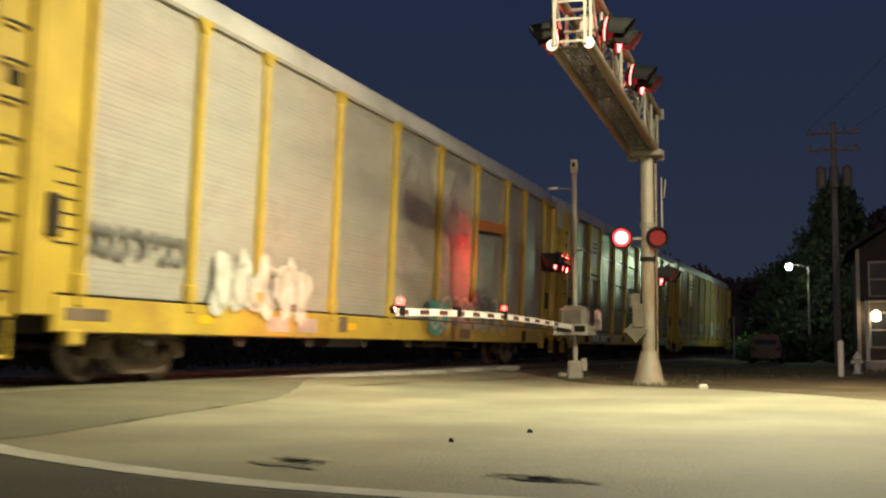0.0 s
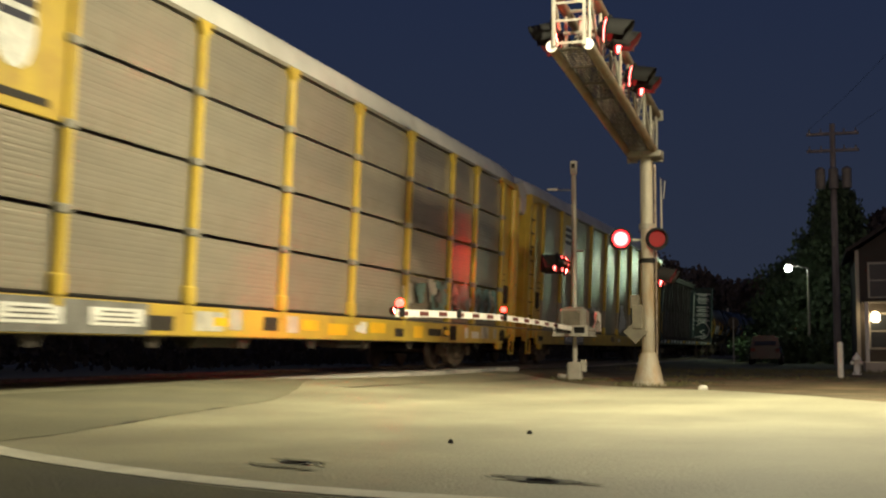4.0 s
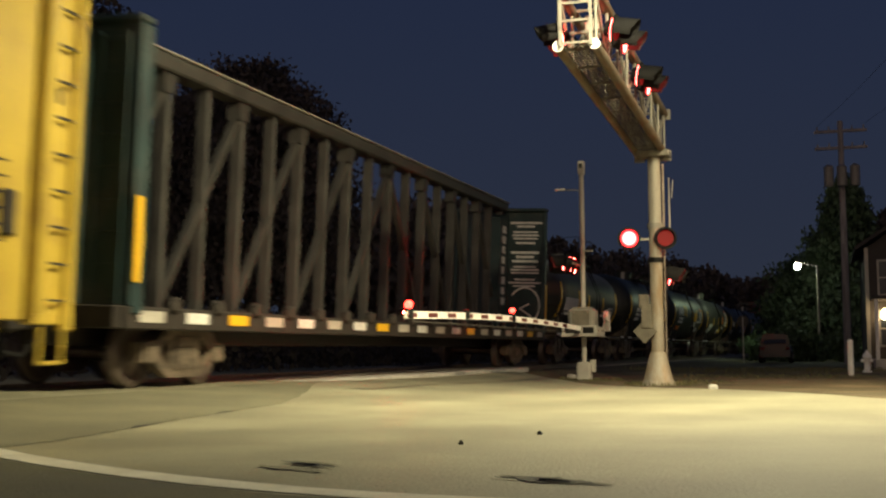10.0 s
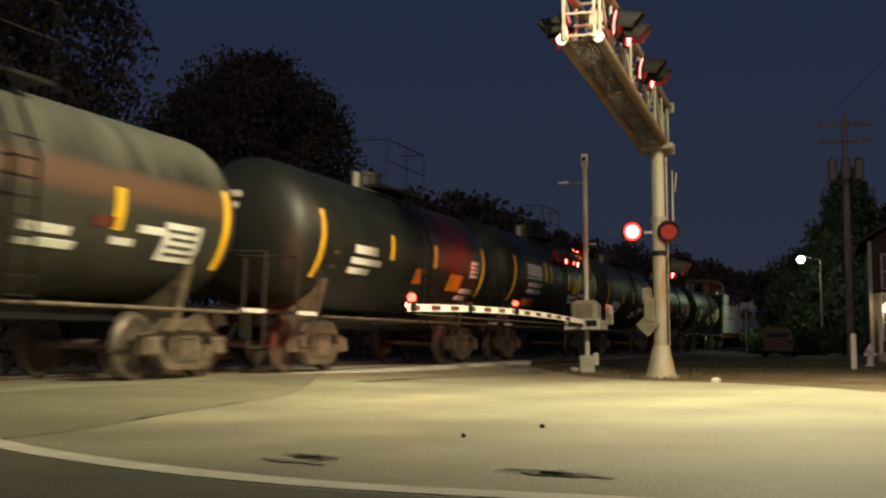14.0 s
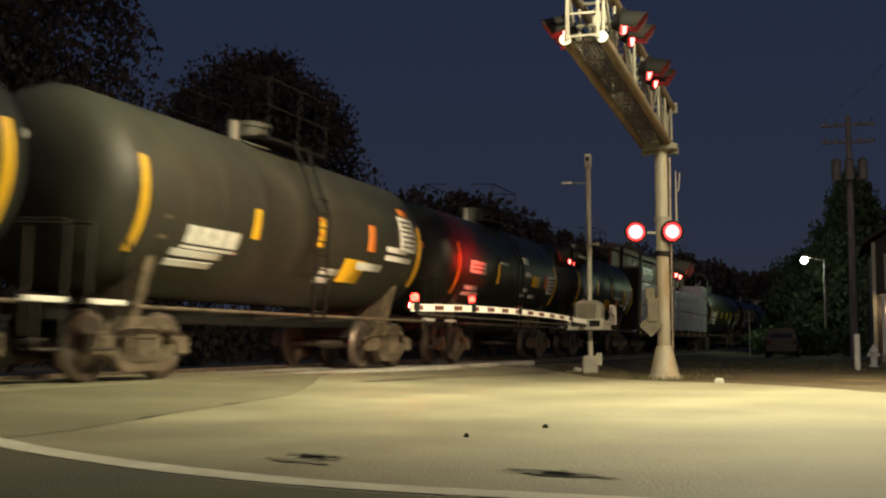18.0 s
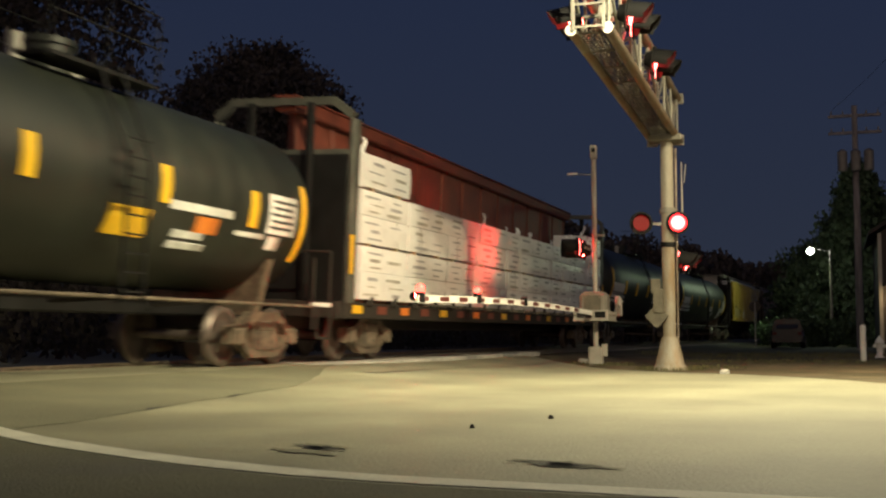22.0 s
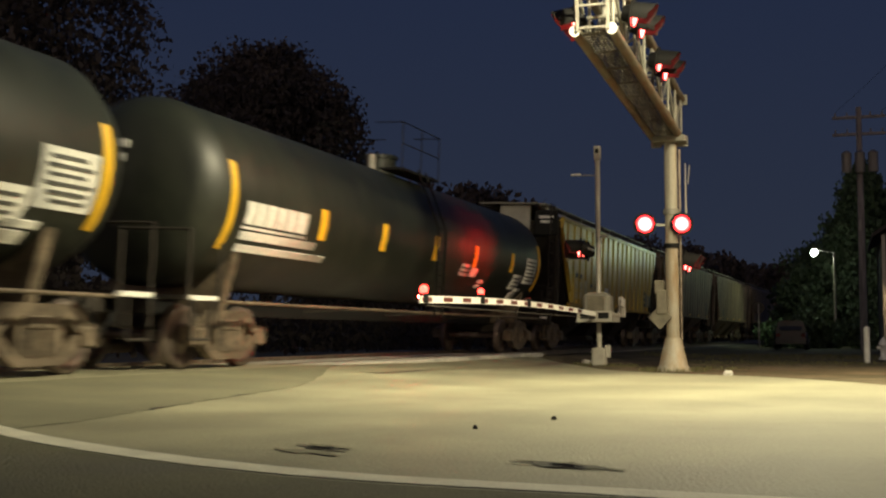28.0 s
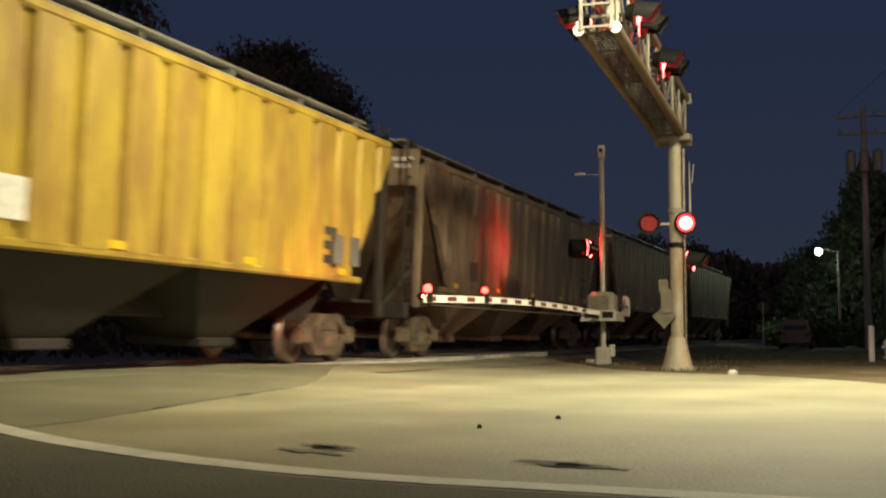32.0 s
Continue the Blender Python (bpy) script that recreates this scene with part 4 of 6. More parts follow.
# weeds round the foot of the signal mast and along the verge
def tuft(cx, cy, spread, count, tall, seed):
    r2 = random.Random(seed)
    sh = Shape()
    for i in range(count):
        a, rr = r2.uniform(0, 6.28), spread * math.sqrt(r2.random())
        x, y = cx + rr * math.cos(a), cy + rr * math.sin(a)
        b, h = r2.uniform(0, 6.28), tall * r2.uniform(0.4, 1.0)
        g = ground_z(x, y) - 0.02
        w, lean = 0.010, Vector((math.cos(b), math.sin(b), 0)) * h * r2.uniform(0.1, 0.6)
        side = Vector((-math.sin(b), math.cos(b), 0)) * w
        p = Vector((x, y, g))
        m, e = p + lean * 0.4 + Vector((0, 0, h * 0.6)), p + lean + Vector((0, 0, h))
        sh.add([p - side, p + side, m + side * 0.7, m - side * 0.7, e], [(0, 1, 2, 3), (3, 2, 4)])
    return tagged(part("grass_tuft", sh, GRASS), "thin dry grass and weeds in the dirt", "grass", kind="stuff")


tuft(PX, PY, 0.75, 300, 0.10, 1)
tuft(27.2, 3.1, 1.2, 260, 0.09, 2)
tuft(GX + 0.3, GY - 0.1, 0.8, 200, 0.09, 3)
tuft(34.0, 1.6, 3.0, 900, 0.08, 4)
tuft(44.0, 2.0, 5.0, 1500, 0.18, 5)

suv = thing("parked_car", "dark parked car seen end-on under a street lamp", "car")
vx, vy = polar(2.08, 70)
vz = ground_z(vx, vy)
part("body", Shape().loft([[(x, vy + y, vz + z) for y, z in ((-0.86 * k, 0.32), (-0.90 * k, 0.62), (-0.86 * k, 0.98), (0.86 * k, 0.98), (0.90 * k, 0.62), (0.86 * k, 0.32))] for x, k in ((vx - 2.2, 0.90), (vx - 2.05, 0.98), (vx, 1.0), (vx + 2.1, 0.97), (vx + 2.25, 0.88))], smooth=False), CARPAINT, suv)
part("roof", Shape().loft([[(x, vy + y * k, vz + z) for y, z in ((-0.84, 0.97), (-0.70, 1.50), (-0.50, 1.60), (0.50, 1.60), (0.70, 1.50), (0.84, 0.97))] for x, k in ((vx - 2.0, 0.95), (vx - 1.55, 0.98), (vx + 0.7, 0.98))], smooth=False), CARPAINT, suv)
part("rear_window", Shape().box((vx - 2.0, vy, vz + 1.24), (0.04, 1.2, 0.40), Euler((0, radians(20), 0)).to_matrix(), cut=0.01), GLASS, suv)
for dx in (-1.35, 1.4):
    for k in (-1, 1):
        wh = part("wheel", Shape().tube((vx + dx, vy + 0.68 * k, vz + 0.33), (vx + dx, vy + 0.90 * k, vz + 0.33), 0.33, n=18), BLACK, suv)
        part("rim", Shape().tube((vx + dx, vy + 0.90 * k, vz + 0.33), (vx + dx, vy + 0.91 * k, vz + 0.33), 0.20, n=14), ALU, wh)
for k in (-1, 1):
    part("tail_lamp", Shape().box((vx - 2.2, vy + 0.66 * k, vz + 0.80), (0.05, 0.22, 0.16), cut=0.02), REDLENS, suv, "dark red tail lamp")

upole = thing("utility_pole", "tall dark wooden utility pole with crossarms and transformers", "utility pole")
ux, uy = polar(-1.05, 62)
uz = ground_z(ux, uy)
part("pole", Shape().tube((ux, uy, uz), (ux, uy, 11.9), 0.19, 0.13, n=12), POLEWOOD, upole)
for z, w in ((11.4, 1.25), (10.55, 1.25)):
    part("crossarm", Shape().box((ux, uy, z), (0.12, 2 * w, 0.14), cut=0.01), POLEWOOD, upole)
    for k in (-1.1, -0.55, 0.55, 1.1):
        part("insulator", Shape().tube((ux, uy + k, z + 0.07), (ux, uy + k, z + 0.26), 0.05, 0.03), GALV, upole)
for k in (-0.62, 0.0, 0.62):
    part("transformer", Shape().tube((ux - 0.35, uy + k, 8.6), (ux - 0.35, uy + k, 9.55), 0.24, n=14), GALV, upole, "grey transformer can")
    part("transformer_lid", Shape().tube((ux - 0.35, uy + k, 9.55), (ux - 0.35, uy + k, 9.68), 0.25, 0.10, n=14), GALV, upole)
part("pole_tag", Shape().box((ux - 0.2, uy + 0.05, 6.0), (0.02, 0.12, 0.5)), ALU, upole)
for j, (y0, z0) in enumerate(((-1.1, 11.7), (1.1, 11.7))):
    pts = []
    for i in range(13):
        t = i / 12
        pts.append((ux - 75 * t, uy + y0 - 9.5 * t, z0 + 4 * t - 3.0 * math.sin(math.pi * t)))
    tagged(part("overhead_wire", Shape().path(pts, 0.007, 5), BLACK), "thin overhead wire from the utility pole", "cable")

post = thing("marker_post", "plain white round marker post in the dirt", "post")
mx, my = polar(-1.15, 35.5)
part("shaft", Shape().tube((mx, my, ground_z(mx, my) - 0.05), (mx, my, ground_z(mx, my) + 0.95), 0.085, n=16), WHITE, post)
part("cap", Shape().tube((mx, my, ground_z(mx, my) + 0.95), (mx, my, ground_z(mx, my) + 0.99), 0.085, 0.05, n=16), WHITE, post)

hyd = thing("fire_hydrant", "small pale fire hydrant on the verge", "hydrant")
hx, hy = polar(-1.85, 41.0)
hz = ground_z(hx, hy)
part("barrel", Shape().loft([[(hx + r * math.cos(2 * math.pi * i / 14), hy + r * math.sin(2 * math.pi * i / 14), hz + z) for i in range(14)] for r, z in ((0.15, -0.02), (0.15, 0.04), (0.10, 0.06), (0.10, 0.42), (0.15, 0.44), (0.15, 0.48), (0.12, 0.56), (0.05, 0.64), (0.03, 0.70))]), WHITE, hyd)
for k in (-1, 1):
    part("nozzle", Shape().tube((hx, hy, hz + 0.36), (hx, hy + 0.19 * k, hz + 0.36), 0.06), WHITE, hyd)

house = thing("house", "dark two-storey house with clapboard siding and a lit porch", "house")
bx, by = 50.0, -3.3
bz = ground_z(bx, by) - 0.05
part("wall", Shape().box((bx + 4.0, by - 1.6, bz + 2.4), (8.0, 6.4, 4.8)), SIDING, house)
roof = Shape().loft([[(bx - 0.4, by - 5.2, bz + 4.7), (bx - 0.4, by - 1.6, bz + 7.0), (bx - 0.4, by + 2.0, bz + 4.7), (bx - 0.4, by + 2.0, bz + 4.85), (bx - 0.4, by - 1.6, bz + 7.2), (bx - 0.4, by - 5.2, bz + 4.85)],
                     [(bx + 8.4, by - 5.2, bz + 4.7), (bx + 8.4, by - 1.6, bz + 7.0), (bx + 8.4, by + 2.0, bz + 4.7), (bx + 8.4, by + 2.0, bz + 4.85), (bx + 8.4, by - 1.6, bz + 7.2), (bx + 8.4, by - 5.2, bz + 4.85)]], smooth=False)
part("roof", roof, SHINGLE, house)
part("gable", Shape().loft([[(bx + 0.02, by - 4.8, bz + 4.8), (bx + 0.02, by + 1.6, bz + 4.8), (bx + 0.02, by - 1.6, bz + 6.95)], [(bx + 0.2, by - 4.8, bz + 4.8), (bx + 0.2, by + 1.6, bz + 4.8), (bx + 0.2, by - 1.6, bz + 6.95)]], smooth=False), SIDING, house)
for i in range(20):
    part("siding_board", Shape().box((bx - 0.012, by - 1.6, bz + 0.35 + 0.225 * i), (0.03, 6.42, 0.20), Euler((0, radians(3), 0)).to_matrix()), SIDING, house)
for z in (1.6, 3.6):
    for y in (by + 0.7, by - 1.8):
        w = part("window", Shape().box((bx - 0.04, y, bz + z), (0.06, 1.0, 1.45), cut=0.01), ALU, house, "white framed window")
        part("pane", Shape().box((bx - 0.075, y, bz + z), (0.02, 0.84, 1.28)), GLASS, w, "dark window glass")
        part("sash_bar", Shape().box((bx - 0.09, y, bz + z), (0.02, 0.84, 0.05)), ALU, w)
part("corner_board", Shape().box((bx - 0.03, by + 1.58, bz + 2.4), (0.10, 0.14, 4.8)), ALU, house)
part("porch_roof", Shape().box((bx - 1.1, by - 0.2, bz + 2.75), (2.3, 3.4, 0.14), cut=0.03), SHINGLE, house)
for y in (by + 1.35, by - 1.7):
    part("porch_post", Shape().box((bx - 2.1, y, bz + 1.4), (0.14, 0.14, 2.7), cut=0.01), WHITE, house)
part("porch_floor", Shape().box((bx - 1.1, by - 0.2, bz + 0.2), (2.2, 3.3, 0.4), cut=0.02), CONCRETE, house)
part("front_door", Shape().box((bx - 0.06, by - 0.55, bz + 1.42), (0.07, 0.95, 2.05), cut=0.01), OXIDE, house)
pl = Shape().loft([[(LP[0] + 1.5 + r * math.cos(2 * math.pi * i / 12), LP[1] + 0.2 + r * math.sin(2 * math.pi * i / 12), LP[2] - 0.2 + z) for i in range(12)] for r, z in ((0.08, 0.0), (0.17, 0.08), (0.17, 0.30), (0.08, 0.42))])
part("porch_lamp", pl, PORCH_GLOW, house, "lit warm porch lamp").visible_shadow = False

# small stones and a pale kerb block on and beside the road
for k, (x, y, r) in enumerate(((8.31, 1.935, 0.022), (7.34, 2.225, 0.018))):
    sh = Shape().loft([[(x + r * q * math.cos(2 * math.pi * i / 8) * (1 + 0.2 * math.sin(3 * i + k)), y + r * q * math.sin(2 * math.pi * i / 8), ground_z(x, y) + z) for i in range(8)] for q, z in ((0.8, 0.0), (1.0, 0.012), (0.5, 0.03))])
    tagged(part("stone", sh, CRACK), "small dark stone lying on the asphalt", "stone", "stones on the road")
for (x, y, w) in ((19.5, 1.70, 0.13), (29.6, 6.0, 0.25), (29.9, 6.15, 0.18)):
    g = ground_z(x, y)
    sh = Shape().box((x, y, g + 0.02), (w, 0.15, 0.12), cut=0.03)
    tagged(part("concrete_block", sh, CONCRETE), "small pale block of concrete at the road's edge", "block", "blocks by the road")
# ---- the train ----
CACHE = {}


def cached(key, build):
    if key not in CACHE:
        CACHE[key] = build().mesh(key)
    return CACHE[key]


WHEELS = []
CARS = []      # car, its middle along the rails at the start


def wheelset_shape():
    sh = Shape().tube((0, -0.95, 0), (0, 0.95, 0), 0.075, n=10)
    for k in (-1, 1):
        y = 0.76 * k
        prof = [(0.08, y + 0.10 * k), (0.12, y + 0.07 * k), (0.33, y + 0.02 * k), (0.37, y + 0.06 * k), (0.455, y + 0.06 * k), (0.458, y - 0.035 * k), (0.482, y - 0.05 * k), (0.47, y - 0.075 * k), (0.37, y - 0.07 * k), (0.32, y - 0.03 * k), (0.08, y - 0.06 * k)]
        sh.loft([[(r * math.cos(2 * math.pi * i / 28), yy, r * math.sin(2 * math.pi * i / 28)) for i in range(28)] for r, yy in prof], caps=False)
        sh.tube((0, y + 0.06 * k, 0), (0, y + 0.20 * k, 0), 0.10, n=12)
    return sh


def side_frame_shape():
    sh = Shape()
    # top chord, bottom chord and columns round the openings
    sh.prism([(-1.12, 0.36), (-1.10, 0.62), (-0.74, 0.66), (-0.46, 0.86), (0.46, 0.86), (0.74, 0.66), (1.10, 0.62), (1.12, 0.36), (0.80, 0.36), (0.72, 0.52), (0.40, 0.72), (-0.40, 0.72), (-0.72, 0.52), (-0.80, 0.36)], -0.09, 0.09)
    sh.prism([(-0.86, 0.40), (-0.70, 0.50), (-0.40, 0.27), (0.40, 0.27), (0.70, 0.50), (0.86, 0.40), (0.44, 0.14), (-0.44, 0.14)], -0.08, 0.08)
    for k in (-1, 1):
        sh.box((0.36 * k, 0, 0.5), (0.10, 0.16, 0.48))
        sh.box((0.89 * k, -0.02, 0.47), (0.30, 0.26, 0.26), cut=0.03)
    for i in range(3):
        sh.tube((-0.2 + 0.2 * i, -0.06, 0.27), (-0.2 + 0.2 * i, -0.06, 0.56), 0.075, n=10)
    sh.box((0, 0, 0.64), (0.52, 0.22, 0.16), cut=0.02)
    return sh


def truck(car, x):
    """A two-axle truck; its bolster carries the frames and the wheelsets."""
    bol = part("truck", cached("truck_bolster", lambda: Shape().box((0, 0, 0.66), (0.42, 2.1, 0.24), cut=0.04).tube((0, 0, 0.7), (0, 0, 0.95), 0.22)), UNDER, car, "rusty steel two-axle truck", pose(x, 0, 0))
    for k in (-1, 1):
        part("side_frame", cached("side_frame", side_frame_shape), TRUCK, bol, at=pose(0, 1.0 * k, 0, 0, 0, 0 if k < 0 else 180))
        w = part("wheelset", cached("wheelset", wheelset_shape), WHEEL, bol, "steel wheels on their axle", pose(0.89 * k, 0, 0.458))
        WHEELS.append((w, 0.89 * k))
        part("brake_beam", cached("brake_beam", lambda: Shape().box((0, 0, 0.4), (0.1, 1.5, 0.12)).box((0, 0.72, 0.45), (0.14, 0.10, 0.3)).box((0, -0.72, 0.45), (0.14, 0.10, 0.3))), UNDER, bol, at=pose(0.36 * k, 0, 0))


def coupler(car, x, way):
    sh = Shape().box((x + 0.22 * way, 0, 0.86), (0.62, 0.20, 0.22), cut=0.03)
    sh.box((x + 0.48 * way, 0.06 * way, 0.86), (0.22, 0.32, 0.30), cut=0.05)
    part("coupler", sh, UNDER, car, "grimy steel coupler")
    hose = [(x + 0.1 * way, -0.35, 0.82), (x + 0.30 * way, -0.36, 0.60), (x + 0.45 * way, -0.30, 0.42), (x + 0.62 * way, -0.2, 0.48)]
    part("brake_hose", Shape().path(hose, 0.025, 6), BLACK, car)


def bars(car, name, material, cx, cz, w, h, y, rows=2, label="", fill=0.62, seed=0, parent=None):
    """Lettering too small to read: plain bars on the side, a hair proud of it."""
    rnd = random.Random(seed)
    step = h / rows
    for r in range(rows):
        wid = w * rnd.uniform(0.6, 1.0)
        part(name, Shape().box((cx - w / 2 + wid / 2, y, cz + h / 2 - step * (r + 0.5)), (wid, 0.006, step * fill)), material, parent or car, label)


def ladder(car, x, y, z0, z1, w, n, material, name="ladder", across=False):
    sh = Shape()
    for k in (-1, 1):
        a = (x + (0 if across else w / 2 * k), y + (w / 2 * k if across else 0))
        sh.beam((a[0], a[1], z0), (a[0], a[1], z1), 0.035)
    for i in range(n):
        z = z0 + 0.12 + (z1 - z0 - 0.2) * i / (n - 1)
        if across:
            sh.beam((x, y - w / 2, z), (x, y + w / 2, z), 0.028)
        else:
            sh.beam((x - w / 2, y, z), (x + w / 2, y, z), 0.028)
    return part(name, sh, material, car, "steel ladder")


def blob(car, name, material, cx, cz, w, h, y, seed, label):
    """A sprayed patch with a ragged rounded outline."""
    rnd = random.Random(seed)
    n = 26
    pts = []
    for i in range(n):
        t = 2 * math.pi * i / n
        k = 1 + 0.22 * math.sin(3 * t + seed) + 0.18 * rnd.uniform(-1, 1)
        pts.append((cx + w / 2 * k * math.cos(t), cz + h / 2 * k * math.sin(t)))
    return part(name, Shape().prism(pts, y - 0.002, y + 0.002), material, car, label)


def letters(car, name, material, cx, cz, w, h, y, n, seed, label, stroke=0.13):
    """Painted tag: a row of bent strokes that spell nothing."""
    rnd = random.Random(seed)
    step = w / n
    for i in range(n):
        x = cx - w / 2 + step * (i + 0.5)
        m = rnd.choice((4, 5, 6))
        pts, ang = [], rnd.uniform(0, 6.28)
        for k in range(m):
            ang += rnd.uniform(0.8, 1.7)
            pts.append(Vector((x + 0.50 * step * math.cos(ang), y, cz + 0.48 * h * math.sin(ang))))
        rib = []
        for k, p in enumerate(curve([(q.x, q.z) for q in pts], 4)):
            rib.append(p)
        sh = Shape()
        rows = []
        for k, p in enumerate(rib):
            d = rib[min(k + 1, len(rib) - 1)] - rib[max(k - 1, 0)]
            nrm = Vector((-d.y, d.x)).normalized() * step * stroke
            rows.append([(p.x - nrm.x, y - 0.002, p.y - nrm.y), (p.x + nrm.x, y - 0.002, p.y + nrm.y), (p.x + nrm.x, y + 0.004, p.y + nrm.y), (p.x - nrm.x, y + 0.004, p.y - nrm.y)])
        sh.loft(rows, smooth=False)
        part(name, sh, material, car, label)


POSTS = (-11.95, -9.38, -7.37, -4.42, -1.475, 1.475, 4.42, 7.37, 9.38, 11.95)
SIDE = 1.565


def panel_shape(w, h):
    """A pressed steel panel with shallow horizontal ribs."""
    sh = Shape()
    n = max(4, round(h / 0.072))
    rows = []
    for i in range(n):
        z0, z1 = -h / 2 + h * i / n, -h / 2 + h * (i + 1) / n
        zm = (z1 - z0)
        d = -0.0017 + 0.0005 * math.sin(2.7 * i)
        rows += [(z0 + 0.10 * zm, 0.0022 if i % 4 == 0 else 0.0), (z0 + 0.30 * zm, d), (z0 + 0.75 * zm, d), (z0 + 0.95 * zm, 0.0)]
    rows = [(-h / 2, 0.0)] + rows + [(h / 2, 0.0)]
    sh.loft([[(-w / 2, y, z), (w / 2, y, z), (w / 2, 0.03, z), (-w / 2, 0.03, z)] for z, y in rows], smooth=False)
    return sh


def autorack(label, rows, logo, split, RACKGREY=RACKGREY, hood=True, crest=1.0):
    car = thing("autorack_car", label, "freight car", "autorack cars")
    half = 13.7
    L = half * 2
    part("underframe", Shape().box((0, 0, 0.84), (L - 1.2, 1.1, 0.42), cut=0.03), UNDER, car)
    part("deck", Shape().box((0, 0, 1.12), (L, 3.0, 0.16), cut=0.02), UNDER, car)
    for i in range(9):
        part("cross_bearer", cached("cross_bearer", lambda: Shape().box((0, 0, 0.86), (0.12, 2.7, 0.3))), UNDER, car, at=pose(-8 + 2 * i, 0, 0))
    part("brake_valve", Shape().box((2.5, -1.0, 0.72), (1.4, 0.5, 0.4), cut=0.06), UNDER, car)
    part("air_tank", Shape().tube((-3.5, -1.0, 0.7), (-1.8, -1.0, 0.7), 0.2, n=12), UNDER, car)
    for k in (-1, 1):
        y = SIDE * k
        part("side_sill", Shape().box((0, y - 0.02 * k, 0.89), (L - 2.6, 0.10, 0.43), cut=0.02), YELLOW, car, "yellow painted side sill")
        for i in range(9):
            part("sill_gusset", Shape().prism([(-10.2 + 2.55 * i - 0.22, 0.68), (-10.2 + 2.55 * i + 0.22, 0.68), (-10.2 + 2.55 * i + 0.10, 0.52), (-10.2 + 2.55 * i - 0.10, 0.52)], (y - 0.08 * k), (y - 0.12 * k)), UNDER, car)
        for i in range(len(POSTS) - 1):
            a, b = POSTS[i], POSTS[i + 1]
            w, mid = b - a - 0.02, (a + b) / 2
            z0, z1 = 1.13, 5.03
            hh = (z1 - z0) / rows
            for r in range(rows):
                h = hh - (split if rows > 1 else 0.0)
                key = "rack_panel_%.2f_%.2f" % (w, h)
                isl = logo and i == 1 and r >= rows - 2
                if rows == 1 and isl:
                    part("side_panel", cached("rack_panel_half", lambda: panel_shape(w, hh / 2)), RACKGREY, car, at=pose(mid, y - 0.05 * k, z0 + hh * 0.25, 0, 0, 0 if k < 0 else 180))
                me = cached(key, lambda: panel_shape(w, h))
                if not isl:
                    part("side_panel", me, RACKGREY, car, at=pose(mid, y - 0.05 * k, z0 + hh * (r + 0.5), 0, 0, 0 if k < 0 else 180))
            if logo and i == 1:
                zt = z0 + hh * (rows - 2) if rows > 2 else z0 + hh * 0.5
                part("herald_panel", Shape().box((mid, y - 0.02 * k, (zt + z1) / 2), (w + 0.1, 0.05, z1 - zt), cut=0.008), YELLOW, car, "yellow panel with a plain striped shield")
                yy = y + 0.012 * k
                zc = 4.06
                shield = [(mid + crest * a, zc + crest * b) for a, b in ((-0.40, 0.50), (-0.22, 0.58), (0.0, 0.52), (0.22, 0.58), (0.40, 0.50), (0.36, 0.30), (0.43, 0.0), (0.42, -0.30), (0.30, -0.55), (0.10, -0.66), (-0.10, -0.66), (-0.30, -0.55), (-0.42, -0.30), (-0.43, 0.0), (-0.36, 0.30))]
                part("shield", Shape().prism(shield, yy - 0.003, yy + 0.003), STENCIL, car, "pale faded shield shape")
                for b in (0.43, 0.24, 0.04):
                    part("shield_bar", Shape().box((mid, yy + 0.004 * k, zc + crest * b), (0.76 * crest, 0.008, 0.11 * crest)), HERALD, car, "dark bar on the shield")
                if crest < 1.0:
                    part("stencil", Shape().box((mid, yy, 3.24), (1.3, 0.006, 0.09)), UNDER, car, "dark lettering too small to read")
        for x in POSTS:
            post_m = cached("rack_post", lambda: Shape().box((0, 0, 3.02), (0.15, 0.10, 4.08), cut=0.02).prism([(-0.20, 5.06), (0.20, 5.06), (0.075, 4.86), (-0.075, 4.86)], -0.055, 0.055).box((0, 0, 1.24), (0.22, 0.13, 0.26), cut=0.02))
            part("side_post", post_m, YELLOW, car, at=pose(x, y + 0.01 * k, 0, 0, 0, 0 if k < 0 else 180))
            if RACKGREY is RACKDIRT:
                part("post_foot", cached("post_foot", lambda: Shape().box((0, 0, 1.60), (0.17, 0.12, 0.9), cut=0.02)), RACKDIRT, car, "dirty lower end of a post", pose(x, y + 0.012 * k, 0))
            for r in range(1, rows):
                part("post_collar", cached("post_collar", lambda: Shape().box((0, 0, 0), (0.22, 0.13, 0.12), cut=0.02)), GALV, car, "pale steel collar on a post", pose(x, y + 0.012 * k, 1.13 + 3.90 * r / rows))
        part("sill_slot", Shape().box((0, y - 0.025 * k, 1.118), (L - 2.7, 0.09, 0.03)), BLACK, car, "dark slot above the sill")
        rnd = random.Random(int(rows * 10 + (2 if logo else 5)))
        xx = -12.2
        while xx < 12.0:
            wd = rnd.uniform(0.25, 0.9)
            m = rnd.choice((STENCIL, UNDER, GRAF_F, UNDER, REFLY) if rows == 4 else (HOPGREY, UNDER))
            part("sill_patch", Shape().box((xx + wd / 2, y + 0.030 * k, 0.89 + rnd.uniform(-0.05, 0.05)), (wd, 0.012, rnd.uniform(0.14, 0.34)), cut=0.004), m, car)
            xx += wd + (rnd.uniform(0.15, 0.8) if rows == 4 else rnd.uniform(4.0, 7.5))
